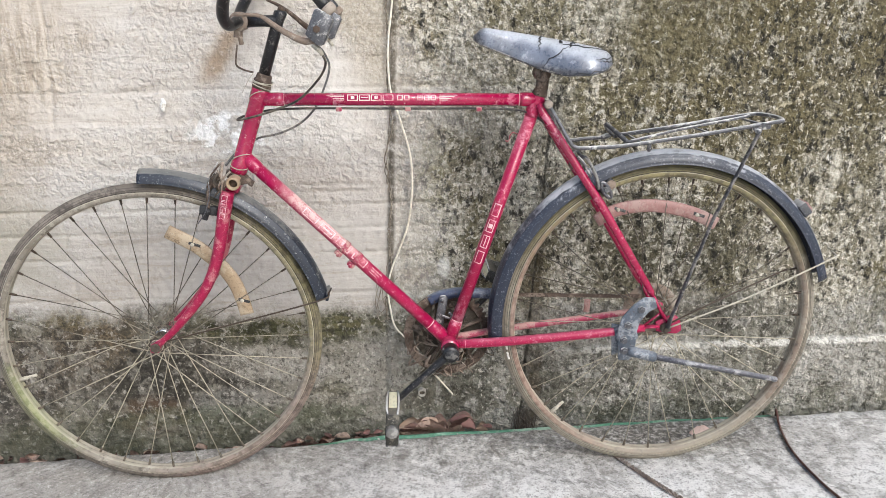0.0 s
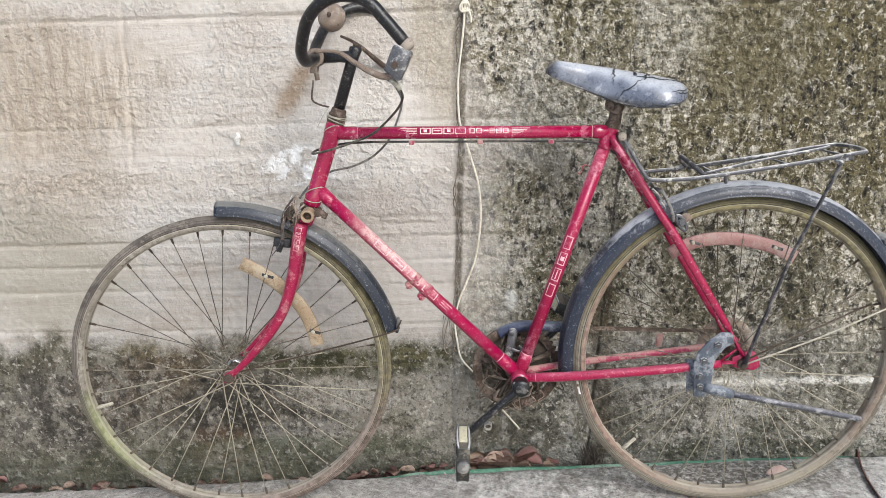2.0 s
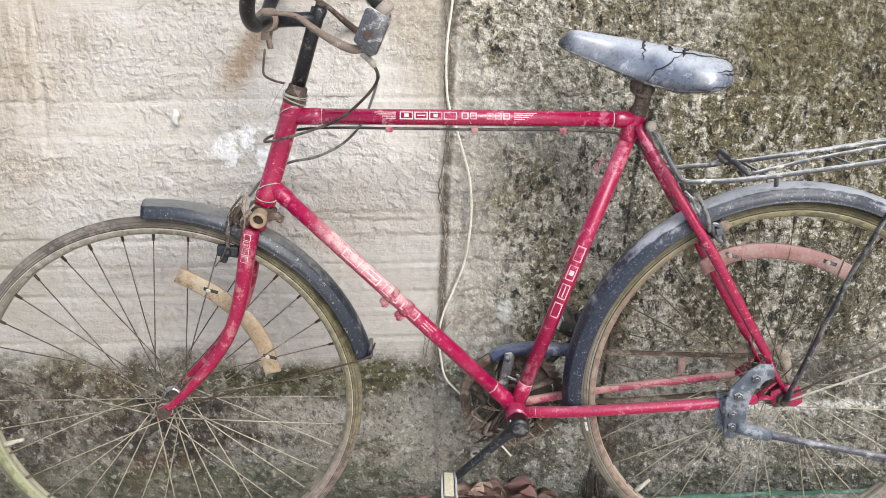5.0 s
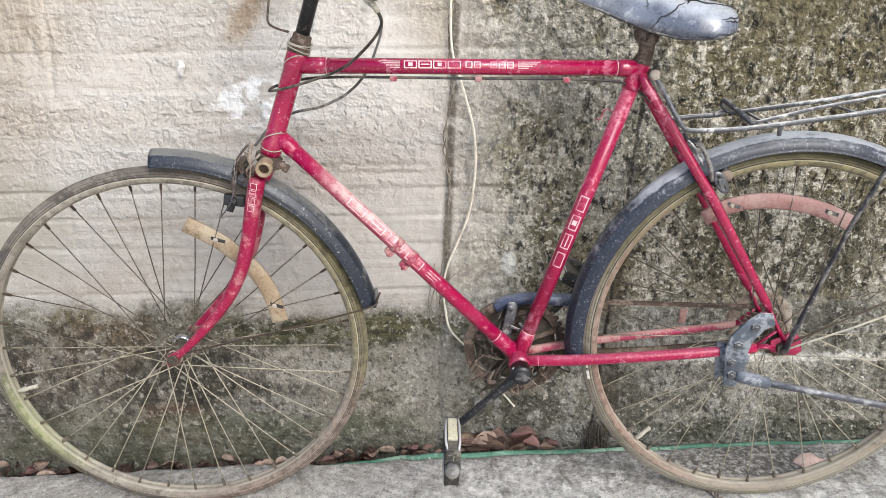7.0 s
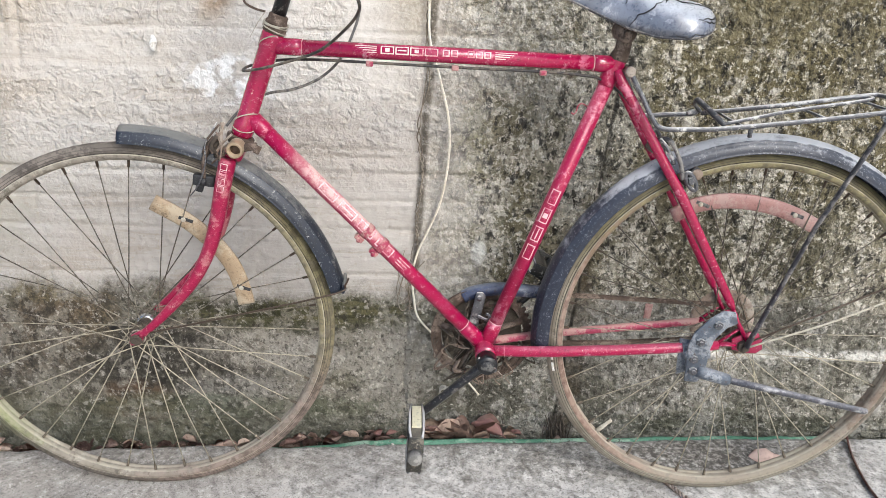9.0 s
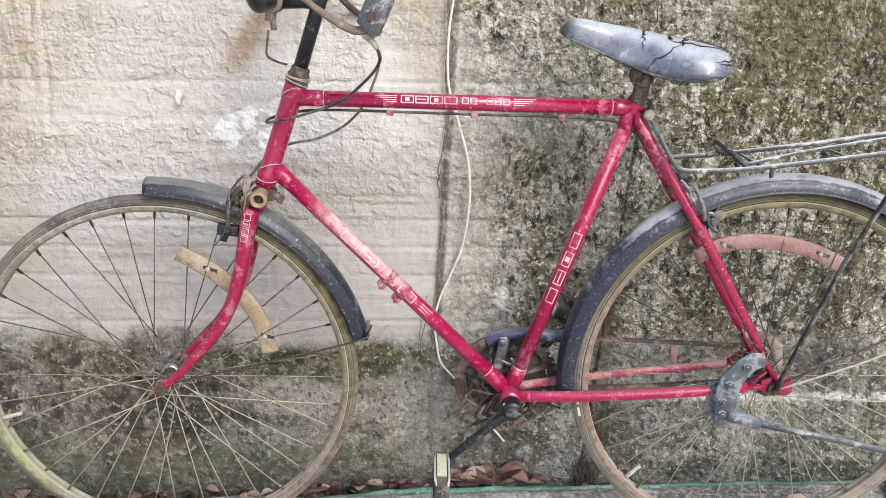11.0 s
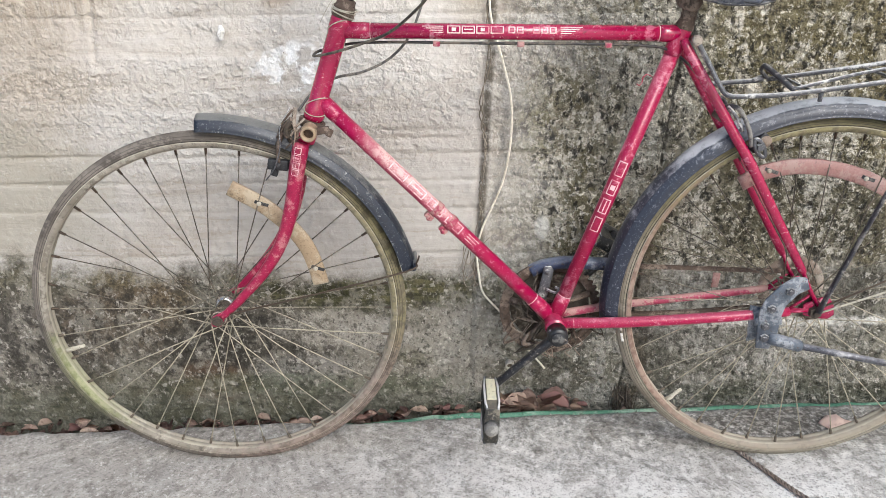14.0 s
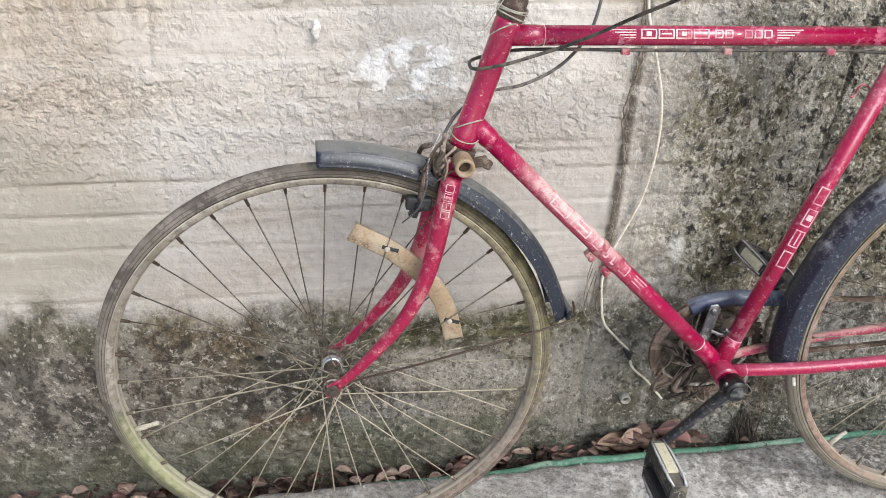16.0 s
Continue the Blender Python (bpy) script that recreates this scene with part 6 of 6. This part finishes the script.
def glyph(bm, a, b, r, s, w, h, bar=0.0018, kind=0, face=25.0):
    """An outlined block of width w and height h at s along the tube, as a plain shape."""
    k = bar
    wrap(bm, a, b, r, s, s + w, h / 2 - k, h / 2, face)
    wrap(bm, a, b, r, s, s + w, -h / 2, -h / 2 + k, face)
    wrap(bm, a, b, r, s, s + k, -h / 2, h / 2, face)
    wrap(bm, a, b, r, s + w - k, s + w, -h / 2, h / 2, face)
    if kind == 1:
        wrap(bm, a, b, r, s + w * 0.34, s + w * 0.66, -h / 2 + k * 2, h / 2 - k * 2, face)
    if kind == 2:
        wrap(bm, a, b, r, s + k * 2, s + w - k * 2, -k / 2, k / 2, face)


def decal(parent, a, b, r, face, blocks, bars=(), turn=False):
    """Each outlined block and each bar is a part of its own on the tube."""
    for s, w, h, k, kind in blocks:
        bm = bm_new()
        glyph(bm, a, b, r, s, w, h, k, kind, face)
        part("decal_block", steered(bm) if turn else bm, DECAL, parent, "cream outlined decal block", False)
    for s0, s1, t0, t1 in bars:
        bm = bm_new()
        wrap(bm, a, b, r, s0, s1, t0, t1, face)
        part("decal_bar", bm, DECAL, parent, "cream decal bar", False)


LINES = [(0.130 + 0.006 * k, 0.163, 0.0041 - 0.0032 * k, 0.0055 - 0.0032 * k) for k in range(4)] + [(0.345, 0.380 - 0.006 * k, 0.0041 - 0.0032 * k, 0.0055 - 0.0032 * k) for k in range(4)]
decal(top_tube, TT0, TT1, 0.0125, 22, [(0.169 + 0.0225 * k, 0.0205, 0.0125, 0.0018, (1, 2, 1, 0)[k]) for k in range(4)] + [(0.264 + 0.0128 * k, 0.0108, 0.0108, 0.0019, 0) for k in (0, 1, 3, 4, 5)], LINES + [(0.292, 0.298, -0.001, 0.001)])
decal(seat_tube, ST0, ST1, 0.0125, 14, [(0.184 + 0.0345 * k, 0.027, 0.015, 0.0018, (0, 2, 1, 0)[k]) for k in range(4)])
decal(down_tube, DT0, DT1, 0.0127, 20, [(0.155 + 0.044 * k, 0.035, 0.017, 0.0024, (0, 2, 1, 0)[k]) for k in range(4)], [(0.335, 0.362 - 0.004 * k, 0.0045 - 0.005 * k, 0.006 - 0.005 * k) for k in range(3)])
decal(NEAR_BLADE, B(0.160, 0.590, 0.0425), B(0.173, 0.650, 0.0375), 0.0140, 14, [(0.004 + 0.012 * k, 0.0105, 0.0115, 0.0010, (0, 2, 1, 0)[k]) for k in range(4)], (), True)


# ---- the wall's own small things ----
def leaf_material(name, a, b, spots):
    m = Mat(name, 0.7)
    rnd_ = m.t.nodes.new("ShaderNodeObjectInfo").outputs["Random"]
    n = m.noise(60, 5)
    col = m.mix(rnd_, a, b)
    col = m.mix(m.step(n, 0.45, 0.65, 0, 0.6), col, spots)
    m.bump(n, 0.4, 0.001)
    return m.out(col)


LEAF = leaf_material("dry_brown_leaf", srgb(142, 104, 97), srgb(204, 182, 162), srgb(98, 78, 70))
LEAF_PALE = leaf_material("bleached_dry_leaf", srgb(204, 176, 164), srgb(216, 190, 176), srgb(176, 146, 134))
LITTER = worn("crumbled_leaf_litter", srgb(96, 74, 66), srgb(150, 126, 112), 0.85, 0.0, 0.5, 30, srgb(52, 42, 36), 0.2)
HOSE = worn("faded_green_hose", srgb(82, 126, 102), srgb(146, 168, 148), 0.6, 0.0, 0.45, 30, srgb(60, 64, 54), 0.2)
THREAD = worn("faded_red_thread", srgb(168, 62, 78), srgb(204, 150, 150), 0.8, 0.0, 0.35, 90)
STRAP = worn("red_brown_strap", srgb(74, 44, 36), srgb(128, 104, 92), 0.7, 0.0, 0.4, 50)
ROPE = worn("grey_rope", srgb(112, 98, 88), srgb(168, 158, 148), 0.9, 0.0, 0.5, 90)
PVC = worn("grey_plastic_pipe", srgb(182, 178, 168), srgb(110, 104, 92), 0.6, 0.0, 0.4, 80)


def leaf_mesh(seed, length, width, curl):
    """A dry curled leaf: two curved halves with a raised midrib and a stalk."""
    rnd = random.Random(seed)
    bm = bm_new()
    nl, nw = 12, 6
    grid = []
    bend = rnd.uniform(-0.6, 0.6)
    for i in range(nl + 1):
        t = i / nl
        half = width / 2 * math.sin(math.pi * min(1, t ** 0.8)) ** 0.85 * (1 + 0.08 * math.sin(9 * t + seed)) + 0.0006
        row = []
        for j in range(nw + 1):
            a = -1 + 2 * j / nw
            x = (t - 0.5) * length
            y = a * half * (1 - 0.25 * curl) + bend * length * 0.25 * (t - 0.5) ** 2
            z = (0.35 + curl) * half * abs(a) ** 1.3 + 0.35 * curl * length * (t - 0.5) ** 2 + rnd.uniform(-1, 1) * 0.0012
            row.append(bm.verts.new((x, y, z)))
        grid.append(row)
    for i in range(nl):
        for j in range(nw):
            bm.faces.new((grid[i][j], grid[i + 1][j], grid[i + 1][j + 1], grid[i][j + 1]))
    bmesh.ops.solidify(bm, geom=bm.faces[:], thickness=0.0006)
    tube(bm, [Vector((-0.5 * length, 0, 0.35 * curl * length * 0.25)), Vector((-0.62 * length, 0.004, 0.004))], 0.0009, 6)
    bmesh.ops.recalc_face_normals(bm, faces=bm.faces)
    return mesh_of(bm, "dry_leaf", LEAF)


LEAF_MESHES = [leaf_mesh(k, l, w, c) for k, (l, w, c) in enumerate(((0.075, 0.050, 0.5), (0.06, 0.046, 0.8), (0.078, 0.048, 0.35), (0.055, 0.044, 0.6), (0.07, 0.036, 1.1)))]


def leaf(x, y, z, rx, ry, rz, k, size=1.0, label="curled dry brown leaf in the gutter"):
    ob = new("dry_leaf", LEAF_MESHES[k % 5])
    ob.matrix_world = pose(x, y, z, rx, ry, rz) @ Matrix.Scale(size, 4)
    return tagged(ob, label, "leaf", "fallen leaves")


# one broken leaf, folded along its midrib, with a curled tip
bm = bm_new()
ridge = [(-0.030, 0.004, 0.006), (-0.012, 0.010, 0.019), (0.008, 0.012, 0.023), (0.026, 0.008, 0.013), (0.044, 0.006, 0.010)]
front = [(-0.034, -0.002, 0.003), (-0.013, -0.020, 0.001), (0.006, -0.023, 0.001), (0.024, -0.006, 0.006), (0.046, 0.000, 0.005)]
back = [(-0.028, 0.008, 0.002), (-0.010, 0.028, 0.005), (0.010, 0.030, 0.006), (0.028, 0.020, 0.003), (0.045, 0.010, 0.005)]
rows = [[bm.verts.new(p) for p in line] for line in (front, ridge, back)]
for a, b in zip(rows, rows[1:]):
    for k in range(4):
        bm.faces.new((a[k], a[k + 1], b[k + 1], b[k]))
bmesh.ops.subdivide_edges(bm, edges=bm.edges[:], cuts=2, use_grid_fill=True, smooth=0.4)
bmesh.ops.solidify(bm, geom=bm.faces[:], thickness=0.0007)
bmesh.ops.recalc_face_normals(bm, faces=bm.faces)
ob = new("dry_leaf", mesh_of(bm, "folded_leaf", LEAF_PALE))
ob.matrix_world = pose(1.196, -0.147, 0.001, 0, 0, -8) @ Matrix.Scale(0.85, 4)
tagged(ob, "single pale folded dry leaf on the slab", "leaf", "fallen leaves")
rnd = random.Random(21)
GROUPS = ((0.52, 0.640, 12), (0.42, 0.52, 9), (0.66, 0.80, 5), (0.20, 0.42, 14), (-0.02, 0.20, 14), (-0.22, -0.10, 7), (-0.46, -0.30, 7), (-0.55, -0.50, 3), (-0.80, -0.60, 4))
for a, b, n in GROUPS:
    for k in range(n):
        x = rnd.uniform(a, b)
        e = float(slab_edge(np.array([x]))[0])
        y = rnd.uniform(e + 0.038, -0.022)
        up = rnd.random() < (0.8 if 0.5 < x < 0.66 else 0.5)
        leaf(x, y, float(gutter(np.array([x]))[0]) + rnd.uniform(0.012, 0.034) + (0.020 if 0.5 < x < 0.7 else 0.018 if x < 0.4 else 0.012 if x < 0.5 else 0), rnd.uniform(30, 75) if up else rnd.uniform(-20, 25), rnd.uniform(-25, 25), rnd.uniform(-40, 40) + (180 if rnd.random() < 0.5 else 0), rnd.randrange(5), rnd.uniform(0.5, 0.8) * (1.4 if 0.5 < x < 0.65 else 0.7))

# crumbled leaf litter that fills the gutter's deep end
rnd = random.Random(77)
cos_, fcs = [], []
for k in range(420):
    me = LEAF_MESHES[k % 5]
    x = rnd.uniform(-0.95, 0.42)
    bed = float(gutter(np.array([x]))[0])
    e = float(slab_edge(np.array([x]))[0])
    mt = pose(x, rnd.uniform(e + 0.024, -0.006), bed + rnd.uniform(0.0, 0.030), rnd.uniform(-60, 60), rnd.uniform(-40, 40), rnd.uniform(0, 360)) @ Matrix.Scale(rnd.uniform(0.25, 0.5), 4)
    base = len(cos_)
    cos_ += [tuple(mt @ v.co) for v in me.vertices]
    fcs += [[base + i for i in p.vertices] for p in me.polygons]
me = bpy.data.meshes.new("leaf_litter")
me.from_pydata(cos_, [], fcs)
me.materials.append(LITTER)
tagged(new("leaf_litter", me), "crumbled dark leaf litter in the gutter", "leaf litter", kind="stuff")

# green hose along the slab's edge
pts = []
for k in range(60):
    x = -0.16 + 1.57 * k / 59
    e = float(slab_edge(np.array([x]))[0])
    pts.append(Vector((x, e + 0.016 + 0.004 * math.sin(x * 7), -0.0155 + 0.003 * math.sin(x * 3.1 + 1) - 0.020 * min(1, max(0, (0.46 - x) / 0.25)) - 0.004 * min(1, max(0, (x - 0.78) / 0.3)))))
bm = tube(bm_new(), pts, 0.0088, 14)
thing("garden_hose", bm, HOSE, "faded green hose lying along the slab edge", "hose")

# pale wire hanging down the wall
W0 = [(0.500, -0.016, 1.30), (0.504, -0.016, 1.16), (0.503, -0.020, 1.046), (0.497, -0.016, 0.98), (0.487, -0.014, 0.907), (0.485, -0.014, 0.85), (0.489, -0.014, 0.798), (0.508, -0.016, 0.735), (0.527, -0.018, 0.658), (0.529, -0.018, 0.58), (0.517, -0.016, 0.499), (0.496, -0.014, 0.44), (0.476, -0.013, 0.39), (0.466, -0.013, 0.34), (0.470, -0.013, 0.29),
      (0.479, -0.013, 0.246), (0.506, -0.013, 0.211), (0.533, -0.013, 0.179), (0.543, -0.013, 0.143), (0.574, -0.013, 0.110), (0.598, -0.013, 0.080), (0.616, -0.012, 0.056)]
wire = thing("hanging_wire", tube(bm_new(), spline(W0, 6), 0.0022, 8), TWINE, "thin pale wire hanging loosely down the wall", "wire")
part("tape", tube(bm_new(), [(0.523, -0.013, 0.186), (0.529, -0.013, 0.179), (0.534, -0.013, 0.170), (0.537, -0.013, 0.160)], [0.003, 0.0055, 0.006, 0.0035], 10), RUBBER_DARK, wire, "black tape joint")
bm = bm_new()
rnd = random.Random(33)
for k in range(3):
    c = Vector((0.503 + rnd.uniform(-0.006, 0.006), -0.022, 1.046 + rnd.uniform(-0.006, 0.006)))
    tube(bm, [c + Vector((math.cos(a) * 0.008, rnd.uniform(-0.004, 0.004), math.sin(a) * 0.009)) for a in np.linspace(0, 2 * math.pi, 14)[:-1]], 0.0019, 7, True)
tube(bm, spline([(0.506, -0.02, 1.042), (0.514, -0.02, 1.03), (0.516, -0.018, 1.012)], 5), 0.0018, 7)
part("knot", bm, TWINE, wire)

# frayed cord down the joint between the pours
bm = bm_new()
for ph in (0, math.pi):
    pts = []
    for k in range(150):
        z = 1.30 - 1.04 * k / 149
        j = 0.452 + 0.04 * z + 0.012 * (value_noise(np.array([z * 9.0]), np.array([0.3]), 41)[0] - 0.5)
        pts.append(Vector((j + (0.001 + 0.003 * abs(math.sin(z * 23))) * math.sin(z * 150 + 9 * math.sin(z * 13) + ph) + 0.004 * math.sin(z * 37), -0.010 - 0.003 * math.cos(z * 190 + ph), z)))
    tube(bm, pts, 0.0012, 6)
cord = thing("frayed_cord", bm, CORD, "grey frayed cord down the wall joint", "cord")
for k in range(7):
    z = rnd.uniform(0.27, 0.40)
    x = 0.455 + rnd.uniform(-0.01, 0.03)
    part("loose_strand", tube(bm_new(), spline([(x, -0.012, z + 0.05), (x - 0.012, -0.016, z), (x - 0.003, -0.014, z - 0.03), (x + 0.016, -0.012, z - 0.012)], 5), 0.0008, 5), CORD, cord)

# pipe stub low in the wall
c = Vector((0.540, 0.008, 0.066))
d = Vector((0, -1, -0.08)).normalized()
bm = lathe(bm_new(), c, d, [(0.0100, 0), (0.0100, 0.024), (0.0096, 0.025), (0.0074, 0.025), (0.0071, 0.010)])
stub = thing("pipe_stub", bm, PVC, "short grey plastic drain pipe in the wall", "pipe")
# dark disc added inside in place of the pipe's own shade
part("mouth_shade", disc(bm_new(), c + d * 0.016, 0.0072, 0.002, 18, d), FIBRE, stub, "dark disc for the shaded pipe mouth")

# small white lump stuck on the plaster
bm = bm_new()
bmesh.ops.create_uvsphere(bm, u_segments=14, v_segments=10, radius=1.0)
for v in bm.verts:
    k = 0.55 + 0.45 * (v.co.z + 1) / 2 if v.co.z < 0.3 else 1.0 - 0.25 * (v.co.z - 0.3)
    v.co = Vector((v.co.x * 0.0058 * (1.4 - k * 0.4) + 0.0012 * math.sin(v.co.z * 5), v.co.y * 0.007, v.co.z * 0.0145))
lump = thing("plaster_lump", bm, LIME, "small white lump stuck on the wall", "plaster")
lump.matrix_world = pose(-0.001, -0.010, 0.781, 0, 8)

# tuft of dead roots at the wall's foot
bm = bm_new()
for k in range(46):
    x = 0.795 + rnd.gauss(0, 0.012)
    y = -0.012 - abs(rnd.gauss(0, 0.010))
    h = rnd.uniform(0.03, 0.085)
    tube(bm, spline([(x + rnd.gauss(0, 0.008), y - rnd.uniform(0, 0.02), GUTTER - 0.005), (x + rnd.gauss(0, 0.004), y, GUTTER + h * 0.5), (x + rnd.gauss(0, 0.010), -0.008, GUTTER + h)], 3), rnd.uniform(0.0006, 0.0013), 5)
thing("root_tuft", bm, FIBRE, "tuft of dead dark roots at the wall foot", "roots")

# grit and crumbs in the gutter and on the slab
bm = bm_new()
for k in range(420):
    x = rnd.uniform(-0.9, 1.7)
    e = float(slab_edge(np.array([x]))[0])
    if k % 3:
        y, z = rnd.uniform(e + 0.016, -0.01), float(gutter(np.array([x]))[0]) + 0.001
    else:
        y, z = e - abs(rnd.gauss(0, 0.12)) - 0.006, 0.001
    r = rnd.uniform(0.0012, 0.0042)
    made = bmesh.ops.create_icosphere(bm, subdivisions=1, radius=r, matrix=pose(x, y, z, rnd.uniform(0, 90), rnd.uniform(0, 90), 0) @ Matrix.Diagonal((1, rnd.uniform(0.5, 1), rnd.uniform(0.4, 0.8), 1)))
thing("grit", bm, SLAB, "loose cement grit and crumbs along the gutter", "grit", "stuff", smooth=False)

# strap and rope on the slab
pts = spline([(1.423, -0.052, -0.02), (1.418, -0.060, 0.004), (1.396, -0.120, 0.004), (1.377, -0.200, 0.005), (1.372, -0.260, 0.005), (1.376, -0.330, 0.005), (1.389, -0.410, 0.005), (1.43, -0.55, 0.005), (1.50, -0.75, 0.005)], 8)
bm = tube(bm_new(), pts, 0.0058, 8, flat=0.4)
thing("strap", bm, STRAP, "flat red-brown strap lying on the slab", "strap")
bm = bm_new()
path = spline([(0.962, -0.215, 0.006), (0.985, -0.255, 0.006), (1.015, -0.310, 0.006), (1.040, -0.350, 0.006), (1.085, -0.420, 0.006), (1.15, -0.52, 0.006), (1.25, -0.62, 0.006)], 24)
for ph in (0, 2.09, 4.19):
    tube(bm, [p + Vector((0.0026 * math.cos(i * 0.55 + ph), 0, 0.0026 * math.sin(i * 0.55 + ph))) for i, p in enumerate(path)], 0.0026, 7)
thing("rope_end", bm, ROPE, "grey twisted rope end on the slab", "rope")

# scrap of faded red thread knotted behind the seat tube
bm = tube(bm_new(), spline([B(0.746, 0.730, -0.013), B(0.737, 0.736, -0.013), B(0.730, 0.738, -0.012), B(0.725, 0.733, -0.012), B(0.724, 0.726, -0.012), B(0.720, 0.721, -0.012), B(0.716, 0.723, -0.012)], 6), 0.0017, 6, flat=0.6)
part("thread_scrap", bm, THREAD, bicycle, "scrap of faded red thread")
